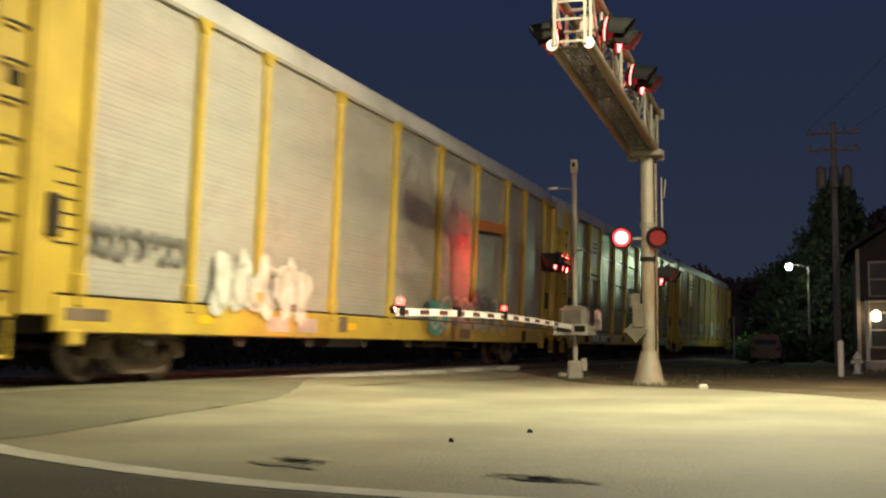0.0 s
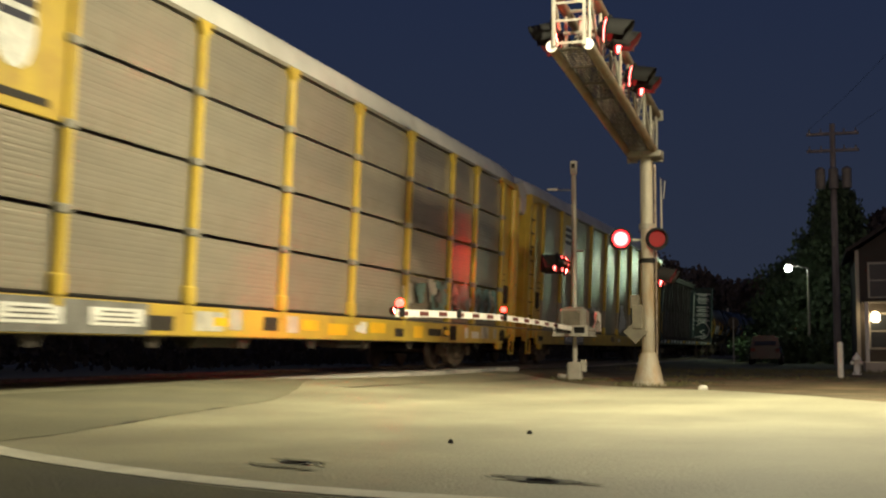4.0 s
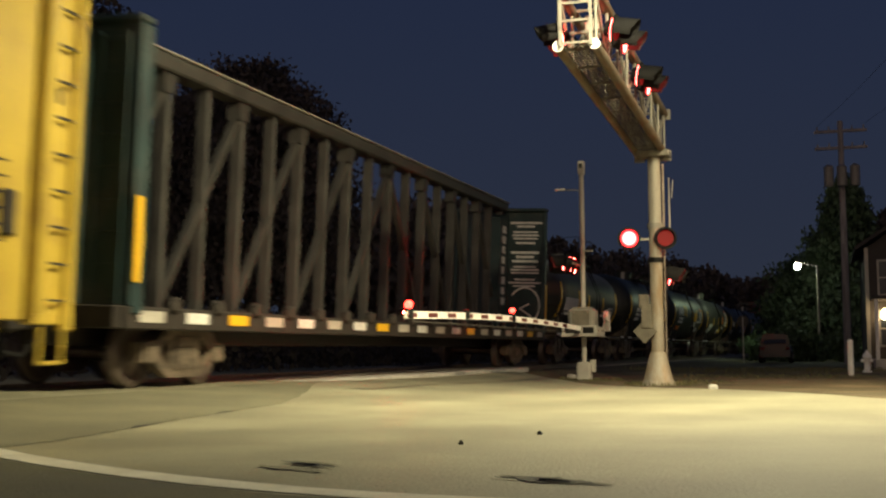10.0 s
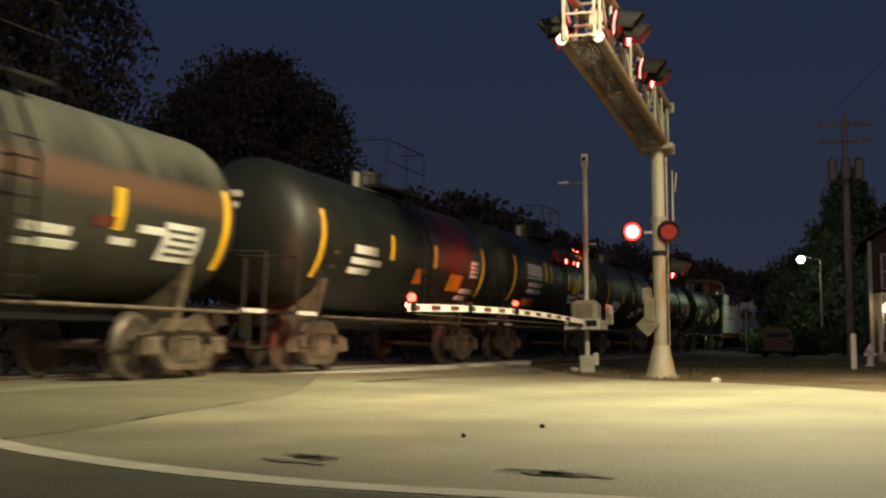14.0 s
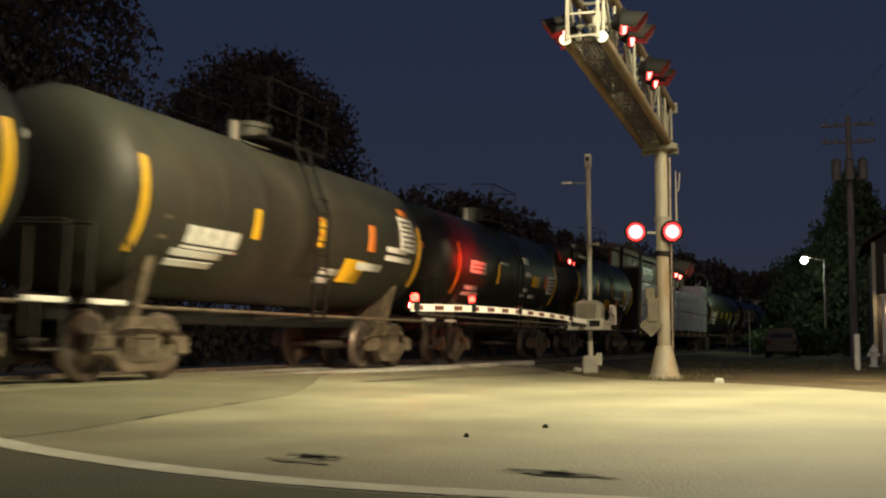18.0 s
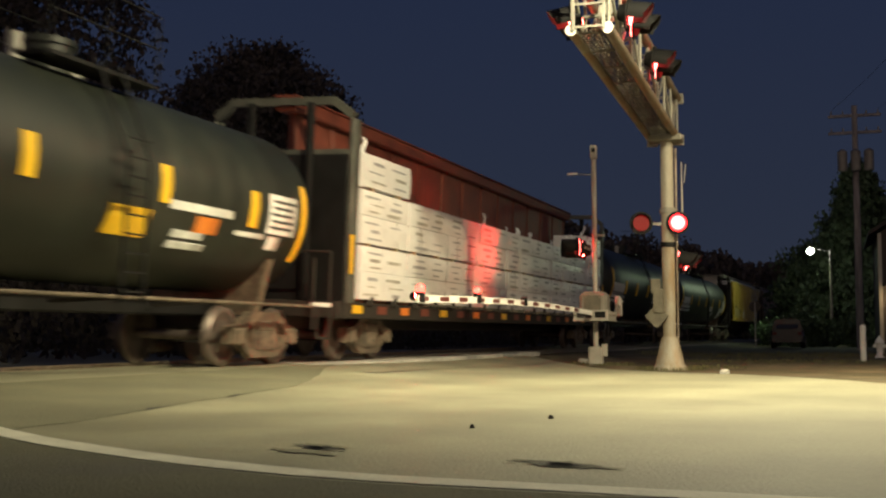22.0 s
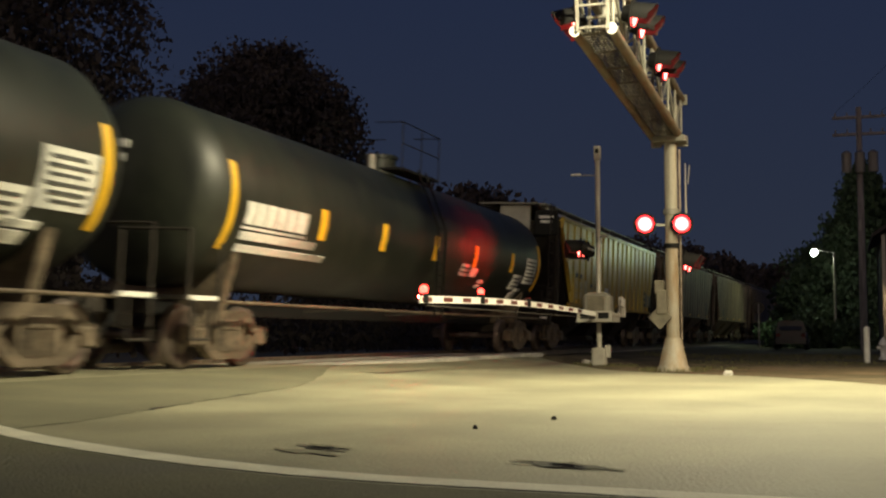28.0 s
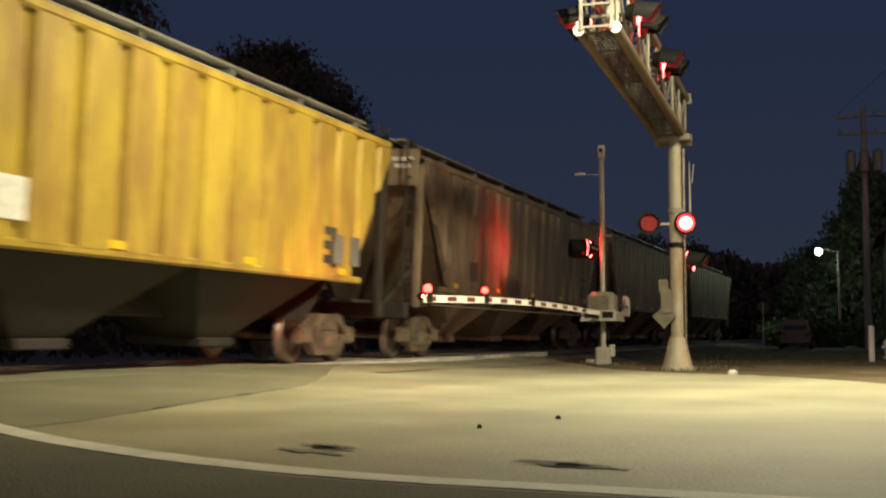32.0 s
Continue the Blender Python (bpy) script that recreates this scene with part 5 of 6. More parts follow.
        if hood:
            part("roof_skirt", Shape().prism([(13.10, 5.14), (13.70, 5.30), (14.16, 5.10), (14.22, 4.72), (14.16, 4.46), (13.96, 4.34), (13.78, 4.42), (13.66, 4.72), (13.40, 4.94)], y - 0.08, y + 0.08), ROOFW, car, "white rounded end of the roof hanging over the door")
        part("door_edge", Shape().tube((13.02, y + 0.02 * k, 0.95), (13.02, y + 0.02 * k, 4.92), 0.115, n=14), YELLOW, car, "rounded yellow door edge")
        part("eave_rail", Shape().box((0, y - 0.02 * k, 5.06), (L - 2.7, 0.08, 0.06)), RACKGREY, car)
        for e in (-1, 1):
            near_end = abs(POSTS[-1 if e > 0 else 0]) + 0.05
            part("end_panel", Shape().box((e * (near_end + 12.87) / 2, y - 0.05 * k, 2.97), (12.87 - near_end, 0.08, 4.22), cut=0.02), YELLOW, car, "smooth yellow corner panel")
            part("corner_panel", Shape().box((e * 13.32, y - 0.09 * k, 2.95), (0.72, 0.08, 4.26), cut=0.02), YELLOW, car, "yellow ladder panel")
            part("corner_post", Shape().box((e * 13.64, y - 0.05 * k, 2.93), (0.14, 0.16, 4.36), cut=0.03), YELLOW, car)
            part("inner_post", Shape().box((e * 12.98, y - 0.03 * k, 2.97), (0.12, 0.12, 4.22), cut=0.02), YELLOW, car)
            part("door_groove", Shape().box((e * 12.90, y - 0.10 * k, 2.97), (0.10, 0.10, 4.16)), UNDER, car)
            part("top_bracket", Shape().prism([(e * 13.7, 5.10), (e * 11.6, 5.10), (e * 11.6, 5.00), (e * 13.0, 4.94), (e * 13.7, 4.78)], y - 0.07, y + 0.07), YELLOW, car)
            for q in range(6):
                part("hand_slot", cached("hand_slot", lambda: Shape().box((0, 0, 0), (0.42, 0.01, 0.025))), UNDER, car, at=pose(e * 12.25, y - 0.005 * k, 1.7 + 0.17 * q))
            part("latch_box", Shape().box((e * 12.5, y + 0.0 * k, 2.0), (0.22, 0.12, 0.5), cut=0.03), UNDER, car, "dark door latch")
            part("small_plate", Shape().box((e * 13.25, y - 0.04 * k, 3.4), (0.2, 0.03, 0.16)), BLACK, car)
            for i in range(9):
                part("rung", cached("rack_rung", lambda: Shape().beam((-0.17, 0, 0), (0.17, 0, 0), 0.028).beam((-0.17, 0, 0), (-0.17, 0.07, 0), 0.028).beam((0.17, 0, 0), (0.17, 0.07, 0), 0.028)), UNDER, car, at=pose(e * 13.34, y + 0.03 * k, 1.10 + 0.41 * i, 0, 0, 0 if k < 0 else 180))
            step = Shape().path([(e * 13.55, y, 0.80), (e * 13.55, y, 0.40), (e * 13.15, y, 0.40), (e * 13.15, y, 0.80)], 0.028, 6)
            part("step", step, YELLOW, car, "yellow stirrup step")
            part("jacking_pad", Shape().box((e * 12.0, y, 0.62), (0.3, 0.14, 0.20), cut=0.03), YELLOW, car)
        for i, m in enumerate((REFLY, REFLY, STENCIL, REFLY)):
            part("reflector", Shape().box((-8.9 + i * 5.4, y + 0.034 * k, 0.90), (0.42, 0.006, 0.12)), m, car)
        if logo:
            # a grey stretch of the sill with two white data panels
            part("sill_panel", Shape().box((-7.0, y + 0.032 * k, 0.89), (3.1, 0.012, 0.40), cut=0.004), GRAF_G, car, "dark grey stretch of the sill")
            for xp in (-7.85, -6.15):
                part("data_plate", Shape().box((xp, y + 0.042 * k, 0.90), (1.15, 0.010, 0.22), cut=0.003), STENCIL, car, "white data panel on the sill")
                for q in range(3):
                    part("print_line", Shape().box((xp, y + 0.049 * k, 0.84 + 0.06 * q), (0.9 - 0.12 * q, 0.004, 0.022)), PRINT, car)
        else:
            for xp in (-6.6, -5.5):
                part("data_plate", Shape().box((xp, y + 0.036 * k, 0.88), (0.8, 0.010, 0.24), cut=0.003), GRAF_P, car, "faded data panel on the sill")
    # roof: a shallow arched shell with rounded ends
    prof = []
    for i in range(13):
        t = math.pi * i / 12
        prof.append((-1.56 * math.cos(t) * (1.0 if i in (0, 12) else 0.985), 5.09 + 0.70 * math.sin(t) ** 0.62))
    ring = lambda x, k, dz: [(x, y * k, 5.09 + (z - 5.09) * k + dz) for y, z in prof]
    part("roof", Shape().loft([ring(-13.78, 0.80, -0.16), ring(-13.5, 0.96, 0), ring(-12, 1, 0), ring(12, 1, 0), ring(13.5, 0.96, 0), ring(13.78, 0.80, -0.16)], closed=False, caps=False), ROOFW, car, "pale arched roof")
    for i in range(19):
        x = -12.6 + 1.4 * i
        part("roof_seam", cached("roof_seam", lambda: Shape().loft([[(a, y * 1.006, z + 0.008) for y, z in prof] for a in (-0.03, 0.03)], closed=False, caps=False)), ROOFW, car, at=pose(x, 0, 0))
    for e in (-1, 1):
        for k in (-1, 1):
            part("end_door", Shape().box((e * 13.70, 0.76 * k, 2.95), (0.08, 1.46, 4.15), cut=0.03), YELLOW, car, "yellow folding end door")
            part("door_pipe", Shape().tube((e * 13.77, 0.25 * k, 1.3), (e * 13.77, 0.25 * k, 4.9), 0.025), GALV, car)
        coupler(car, e * 13.7, e)
        truck(car, e * 9.75)
    return car


def tank_car(label, L, r, zc, paint, seed, straps=2, marks=()):
    """Tank car: shell with rounded heads, bolsters, walkway, dome fittings, ladders and straps."""
    car = thing("tank_car", label, "freight car", "tank cars")
    rnd = random.Random(seed)
    half = L / 2 - 0.75
    n = 40
    def ring(x, k):
        return [(x, -r * k * math.cos(2 * math.pi * i / n), zc + r * k * math.sin(2 * math.pi * i / n)) for i in range(n)]
    body = half - 0.55
    rings = [ring(-half + 0.0, 0.12), ring(-half + 0.04, 0.42), ring(-half + 0.14, 0.72), ring(-half + 0.30, 0.91), ring(-body + 0.02, 0.995), ring(-body + 0.04, 1)]
    xs = [-body + 0.04 + (2 * body - 0.08) * i / 8 for i in range(1, 8)]
    rings += [ring(x, 1) for x in xs]
    rings += [ring(body - 0.04, 1), ring(body - 0.02, 0.995), ring(half - 0.30, 0.91), ring(half - 0.14, 0.72), ring(half - 0.04, 0.42), ring(half, 0.12)]
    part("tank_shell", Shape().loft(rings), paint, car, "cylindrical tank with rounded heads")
    for i in range(5):
        x = -body + 2 * body * (i + 0.5) / 5
        part("weld_band", Shape().loft([[(xx, y, z) for xx, y, z in [(x + d, q[1] * 1.0, q[2]) for q in ring(x, 1.004)]] for d in (-0.03, 0.03)], caps=False), paint, car)
    part("centre_sill", Shape().box((0, 0, 0.90), (L - 1.0, 0.44, 0.28), cut=0.03), BLACK, car)
    xt = L / 2 - 2.15
    for e in (-1, 1):
        sad = Shape()
        pts = [(-r * 0.92, zc - 0.15)] + [(-r * 1.0 * math.cos(t), zc - r * 1.0 * math.sin(t)) for t in [0.2 + (math.pi - 0.4) * i / 12 for i in range(13)]] + [(r * 0.92, zc - 0.15), (0.9, 0.80), (-0.9, 0.80)]
        sad.loft([[(e * xt + d, a, b) for a, b in pts] for d in (-0.10, 0.10)], smooth=False)
        part("saddle", sad, TRUCK, car, "dusty steel saddle under the tank")
        part("end_platform", Shape().box((e * (L / 2 - 0.75), 0, 1.02), (0.9, 2.8, 0.06)), UNDER, car)
        rail = Shape()
        for k in (-1, 1):
            rail.path([(e * (L / 2 - 0.40), 1.38 * k, 1.05), (e * (L / 2 - 0.40), 1.38 * k, 1.95), (e * (L / 2 - 0.40), 0.25 * k, 1.95)], 0.022, 6)
            rail.path([(e * (L / 2 - 1.15), 1.42 * k, 0.60), (e * (L / 2 - 1.15), 1.42 * k, 1.80)], 0.022, 6)
            rail.path([(e * (L / 2 - 0.45), 1.42 * k, 1.0), (e * (L / 2 - 0.45), 1.42 * k, 0.45), (e * (L / 2 - 0.95), 1.42 * k, 0.45), (e * (L / 2 - 0.95), 1.42 * k, 1.0)], 0.022, 6)
        part("end_railing", rail, UNDER, car, "thin steel end railing")
        part("end_reflector", Shape().box((e * (L / 2 - 0.8), -1.41, 1.02), (0.8, 0.02, 0.07)), STENCIL, car)
        coupler(car, e * (L / 2 - 0.35), e)
        truck(car, e * xt)
        # curved yellow band on the near and far flank of the tank
        for k in (-1, 1):
            b = Shape()
            ts = [-0.62 + 0.95 * i / 8 for i in range(9)]
            b.loft([[(e * (body - 0.20) + d, k * (r + o) * math.cos(t), zc + (r + o) * math.sin(t)) for d, o in ((-0.075, 0.014), (0.075, 0.014), (0.075, -0.02), (-0.075, -0.02))] for t in ts], smooth=True)
            part("reflector_band", b, REFLY, car, "yellow reflective band on the tank")
    for k in (-1, 1):
        run = Shape().path([(-body, 1.45 * k, 0.98), (body, 1.45 * k, 0.98)], 0.03, 6)
        part("side_rail", run, UNDER if k > 0 else TRUCK, car, "long thin side rail")
        for x in (-body * 0.45, 0, body * 0.45):
            part("rail_bracket", Shape().beam((x, 1.45 * k, 0.98), (x, 0.3 * k, 0.9), 0.05), UNDER, car)
    # top fittings
    top = zc + r
    part("manway", Shape().tube((0, 0, top - 0.1), (0, 0, top + 0.32), 0.36, n=20).tube((0, 0, top + 0.32), (0, 0, top + 0.40), 0.40, n=20), paint, car)
    part("valve", Shape().tube((0.75, 0.1, top - 0.1), (0.75, 0.1, top + 0.28), 0.12, n=12), ALU, car)
    part("valve", Shape().tube((-0.7, -0.1, top - 0.1), (-0.7, -0.1, top + 0.34), 0.09, n=12), ALU, car)
    plat = Shape().box((0, -0.72, top - 0.02), (2.3, 0.5, 0.05)).box((0, 0.72, top - 0.02), (2.3, 0.5, 0.05))
    part("top_platform", plat, BLACK, car, "steel grating platform round the manway")
    for k in (-1, 1):
        tr = Shape()
        for z in (0.5, 0.95):
            tr.path([(-1.15, 0.97 * k, top + z), (1.15, 0.97 * k, top + z)], 0.012, 6)
        for x in (-1.15, 0.0, 1.15):
            tr.path([(x, 0.97 * k, top - 0.1), (x, 0.97 * k, top + 0.95)], 0.012, 6)
        for x in (-1.15, 1.15):
            tr.path([(x, 0.97 * k, top + 0.95), (x, 0.35 * k, top + 0.95)], 0.012, 6)
        part("top_railing", tr, BLACK, car, "thin railing beside the top platform")
    for k in (-1, 1):
        lad = Shape()
        for x in (-0.24, 0.24):
            lad.path([(x, 1.50 * k, 0.9), (x, 1.52 * k, zc + 0.2), (x, 1.0 * k, top + 0.05)], 0.024, 6)
        for i in range(9):
            z = 1.05 + (zc + 0.1 - 0.95) * i / 8 * 1.15
            lad.beam((-0.24, 1.51 * k, z), (0.24, 1.51 * k, z), 0.024)
        part("ladder", lad, BLACK, car, "dark steel side ladder")
    if seed == 5:
        part("head_plate", Shape().box((-half + 0.02, -0.42, zc + 0.30), (0.03, 0.52, 0.16), cut=0.005), ORANGE, car, "orange plate on the tank head")
    for q in range(2):
        part("head_plate", Shape().box((-half + 0.03, 0.25, zc + 0.62 - 0.2 * q), (0.03, 0.62 - 0.1 * q, 0.11), cut=0.005), STENCIL, car, "small white plate on the tank head")
    # lettering and placards on the flanks, as plain bars and plates
    def flank(name, x, t, w, h, m, lab="", rows=1, fill=0.7, sd=0, proud=0.014):
        rr = random.Random(sd)
        for k in (-1, 1):
            for q in range(rows):
                sh = Shape()
                ht = h / rows
                tc = t + (h / 2 - ht * (q + 0.5)) / r
                ww = w * (rr.uniform(0.65, 1.0) if rows > 1 else 1.0)
                x0 = x * (1 if k < 0 else -1)
                dt = ht * fill / r / 2
                sh.loft([[(x0 + a, k * (r + o) * math.cos(tt), zc + (r + o) * math.sin(tt)) for a, o in ((-w / 2, proud), (-w / 2 + ww, proud), (-w / 2 + ww, -0.01), (-w / 2, -0.01))] for tt in (tc - dt, tc, tc + dt)], smooth=True)
                part(name, sh, m, car, lab)
    for i, (kind, x, t, w, h) in enumerate(marks):
        if kind == "text":
            flank("stencil", x, t, w, h, STENCIL, "white lettering too small to read", max(1, round(h / 0.17)), 0.62, seed * 7 + i)
        elif kind == "title":
            # bold lettering lost in the blur: a row of white blocks on a pale ground line
            m = max(3, round(w / 0.36))
            for q in range(m):
                flank("stencil", x - w / 2 + w * (q + 0.5) / m, t, w / m * 0.93, h, STENCIL, "bold white lettering, too blurred to read", 1, 1.0)
            flank("stencil_line", x, t - (h / 2 + 0.06) / r, w * 1.02, 0.04, STENCIL, "", 1, 1.0)
        elif kind == "plate":
            flank("data_plate", x, t, w, h, STENCIL, "white data panel", 1, 1.0)
            if h > 0.28:
                # lines of small print across the panel
                m = round(h / 0.11)
                for q in range(1, m):
                    flank("print_line", x + w * rnd.uniform(-0.06, 0.06), t + (h / 2 - h * q / m) / r, w * rnd.uniform(0.6, 0.86), h / m * 0.42, PRINT, "", 1, 1.0, 0, 0.018)
        elif kind == "yellow":
            flank("reflector", x, t, w, h, REFLY, "", 1, 1.0)
        elif kind == "orange":
            flank("placard", x, t, w, h, ORANGE, "orange hazard placard", 1, 1.0)
        elif kind == "red":
            flank("placard", x, t, w, h, RED, "red hazard placard", 1, 1.0)
    return car


def centerbeam(label, L, loaded, paint_end, paint_beam):
    car = thing("centerbeam_flatcar", label, "freight car", "centerbeam cars")
    half = L / 2 - 0.55
    top = 4.62 if loaded else 4.78
    part("deck", Shape().box((0, 0, 1.0), (L - 1.1, 2.7, 0.14), cut=0.02), UNDER, car)
    part("centre_sill", Shape().box((0, 0, 0.76), (L - 1.2, 0.5, 0.40), cut=0.03), UNDER, car)
    for k in (-1, 1):
        part("side_sill", Shape().box((0, 1.36 * k, 0.95), (L - 1.1, 0.10, 0.30), cut=0.02), UNDER, car)
        n = 19
        for i in range(n):
            x = -half + 0.6 + (2 * half - 1.2) * i / (n - 1)
            m = (GRAF_F, STENCIL, REFLY, GRAF_F, STENCIL)[i % 5] if not loaded else (REFLY, OXIDE, ORANGE, OXIDE)[i % 4]
            part("sill_marker", cached("sill_marker_%d" % loaded, lambda: Shape().box((0, 0, 0), (0.46 if loaded else 0.60, 0.012, 0.15), cut=0.004)), m, car, at=pose(x, 1.418 * k, 0.97))
            part("winch", cached("winch", lambda: Shape().box((0, 0, 0), (0.22, 0.16, 0.22), cut=0.04).tube((-0.16, 0, 0), (0.16, 0, 0), 0.05)), UNDER, car, "cable winch on the side sill", pose(x + 0.55, 1.40 * k, 1.14))
    for e in (-1, 1):
        if loaded:
            # an open frame over a dark plate, with cut corners at the top
            part("bulkhead", Shape().box((e * (half - 0.06), 0, 2.42), (0.06, 2.70, 2.66), cut=0.01), BLACK, car, "dark end bulkhead plate")
            frame_top = Shape().beam((e * (half - 0.14), -1.05, 4.74), (e * (half - 0.14), 1.05, 4.74), 0.16, 0.14)
            for q in (-1, 1):
                frame_top.beam((e * (half - 0.14), 1.02 * q, 4.74), (e * (half - 0.14), 1.40 * q, 4.46), 0.15, 0.14)
            part("bulkhead_cap", frame_top, STEELGREY, car, "top beam of the bulkhead with cut corners")
            for z in (1.9, 2.85, 3.80):
                part("crossbar", Shape().box((e * (half - 0.12), 0, z), (0.10, 2.70, 0.10), cut=0.01), STEELGREY if z > 3 else UNDER, car)
        else:
            part("bulkhead", Shape().box((e * (half - 0.10), 0, 2.92), (0.12, 2.86, 3.66), cut=0.02), paint_end, car, "upright steel end bulkhead")
            part("bulkhead_cap", Shape().box((e * (half - 0.15), 0, 4.80), (0.34, 2.9, 0.10), cut=0.02), paint_end, car)
        for k in (-1, 1):
            part("bulkhead_post", Shape().box((e * (half - 0.22), 1.40 * k, 2.86 - (0.12 if loaded else 0.0)), (0.20 if not loaded else 0.30, 0.12, 3.75 if not loaded else 3.36), cut=0.03), STEELGREY if loaded else paint_end, car, "corner post of the bulkhead")
            part("reflector", Shape().box((e * (half - 0.12), 1.468 * k, 1.95), (0.14, 0.008, 1.1 if not loaded else 0.7)), REFLY, car, "yellow reflective strip")
            part("bulkhead_rib", Shape().box((e * (half + 0.0), 0.6 * k, 2.9), (0.12, 0.14, 3.6), cut=0.02), BLACK if loaded else paint_end, car)
            if not loaded:
                ladder(car, e * (half + 0.06), 1.1 * k, 1.1, 4.6, 0.4, 9, paint_end, across=True)
        coupler(car, e * (L / 2 - 0.45), e)
        truck(car, e * (L / 2 - 2.6))
        part("end_sill", Shape().box((e * (L / 2 - 0.5), 0, 0.95), (0.2, 2.7, 0.3), cut=0.02), UNDER, car)
    part("top_chord", Shape().box((0, 0, top + 0.10), (2 * half - 0.3, 0.42, 0.26), cut=0.03), paint_beam, car, "heavy top chord of the centre beam")
    # on the unloaded car a pale colour draws the highlight along the chord
    part("chord_plate", Shape().box((0, 0, top + 0.245), (2 * half - 0.3, 0.50, 0.03), cut=0.01), ALU if not loaded else paint_beam, car, "flat plate on the top chord, pale on the bare truss for a highlight")
    n = 19 if not loaded else 14
    xs = [-half + 0.5 + (2 * half - 1.0) * i / (n - 1) for i in range(n)]
    for i, x in enumerate(xs):
        part("upright", Shape().box((x, 0, 2.92), (0.11 if loaded else (0.13 if i % 2 == 0 else 0.09), 0.22 if not loaded else 0.13, 3.75), cut=0.02), paint_beam, car, "upright of the centre beam")
        if i < n - 1 and not loaded:
            # main uprights stand two bays apart, with a diagonal between them and a gusset at its head
            if i % 2 == 0 and i + 2 < n:
                low, high = (i, i + 2) if i < n // 2 else (i + 2, i)
                part("diagonal", Shape().beam((xs[low], 0, 1.1), (xs[high], 0, top - 0.15), 0.14, 0.095), paint_beam, car, "diagonal of the centre beam")
                part("gusset", Shape().prism([(xs[high] - 0.20, top - 0.02), (xs[high] + 0.16, top - 0.02), (xs[high] + 0.10, top - 0.34), (xs[high] - 0.20, top - 0.34)], -0.125, 0.125), paint_beam, car)
    if loaded:
        for i in range(n - 1):
            a, b = xs[i] + 0.11, xs[i + 1] - 0.11
            part("centre_panel", Shape().box(((a + b) / 2, 0, 3.0), (b - a, 0.08, 3.5), cut=0.01), paint_beam, car, "solid red oxide centre panel")
    return car


def hopper_car(label, L, paint, seed):
    car = thing("covered_hopper", label, "freight car", "covered hopper cars")
    rnd = random.Random(seed)
    half = L / 2 - 0.95
    zb, zt, w = 1.50, 4.02, 1.56
    top = [(-w, zt), (-w + 0.05, zt + 0.06), (-1.0, zt + 0.34), (-0.5, zt + 0.44), (0.5, zt + 0.44), (1.0, zt + 0.34), (w - 0.05, zt + 0.06), (w, zt)]
    for k in (-1, 1):
        side = Shape().prism([(-half, zt), (half, zt), (half, zt - 0.25), (half - 1.6, zb), (-half + 1.6, zb), (-half, zt - 0.25)], (w - 0.04) * k, (w - 0.08) * k)
        part("side_sheet", side, paint, car, "ribbed side of the hopper")
        n = 20
        for i in range(n):
            x = -half + 0.12 + (2 * half - 0.24) * i / (n - 1)
            # the foot of an end rib follows the slope of the side
            xs = [max(-half, min(half, x + dx)) for dx in (-0.36, -0.30, 0.30, 0.36)]
            foot = [zb + max(0.0, 1.6 - (half - abs(q))) / 1.6 * (zt - 0.25 - zb) for q in xs]
            ys = [(w + dy) * k for dy in (-0.045, 0.05, 0.05, -0.045)]
            part("side_rib", Shape().loft([list(zip(xs, ys, foot)), [(a, b, zt - 0.02) for a, b in zip(xs, ys)]], smooth=False), paint, car)
        part("side_plate", Shape().box((0, (w + 0.0) * k, zt + 0.02), (2 * half, 0.14, 0.14), cut=0.03), paint, car)
        part("bottom_flange", Shape().box((0, (w - 0.02) * k, zb - 0.03), (2 * half - 2.2, 0.12, 0.12), cut=0.03), paint, car)
        if seed > 1:
            part("data_plate", Shape().box((-half * 0.62, (w + 0.056) * k, 1.95), (0.55, 0.01, 0.42)), BEAMGREY, car, "grimy data panel")
        bars(car, "stencil", BEAMGREY, half * 0.72, 2.0, 0.75, 0.7, (w + 0.056) * k, 3, "grey lettering too small to read", 0.6, seed)
        if seed == 1:
            # reporting marks low on the front third, a grey patch and a white card
            for dx, dz, ww, hh, m in ((1.95, 2.42, 0.30, 0.16, PRINT), (2.52, 2.40, 0.30, 0.16, PRINT), (1.95, 2.12, 0.34, 0.26, HOPFADE), (2.52, 2.10, 0.34, 0.26, HOPFADE), (1.95, 1.80, 0.34, 0.22, HOPFADE), (2.52, 1.80, 0.34, 0.22, HOPFADE), (3.25, 2.02, 0.40, 0.55, HOPFADE), (4.10, 2.16, 0.30, 0.12, PRINT), (4.10, 1.88, 0.38, 0.32, HOPFADE), (4.95, 2.10, 0.30, 0.11, PRINT), (4.95, 1.86, 0.34, 0.26, HOPYEL), (6.60, 1.94, 0.55, 0.46, STENCIL), (14.9, 1.95, 0.40, 0.5, GRAF_G), (15.6, 1.95, 0.40, 0.5, GRAF_G)):
                part("stencil", Shape().box((-half + dx, (w + 0.060) * k, dz), (ww, 0.008, hh)), m, car, "worn lettering panel, too small to read")
        for i in range(5):
            part("reflector", Shape().box((-half + 2.0 + i * (2 * half - 4) / 4, (w + 0.056) * k, 1.58), (0.30, 0.006, 0.10)), REFLY, car)
    roof = Shape().loft([[(x, y, z) for y, z in top] for x in (-half, half)], closed=False, caps=False, smooth=False)
    part("roof", roof, ROOFW if seed == 1 else paint, car)
    part("hatch_trough", Shape().box((0, 0, zt + 0.50), (2 * half - 1.2, 0.62, 0.10), cut=0.03), UNDER, car, "long dark roof hatch")
    walk_m = Shape()
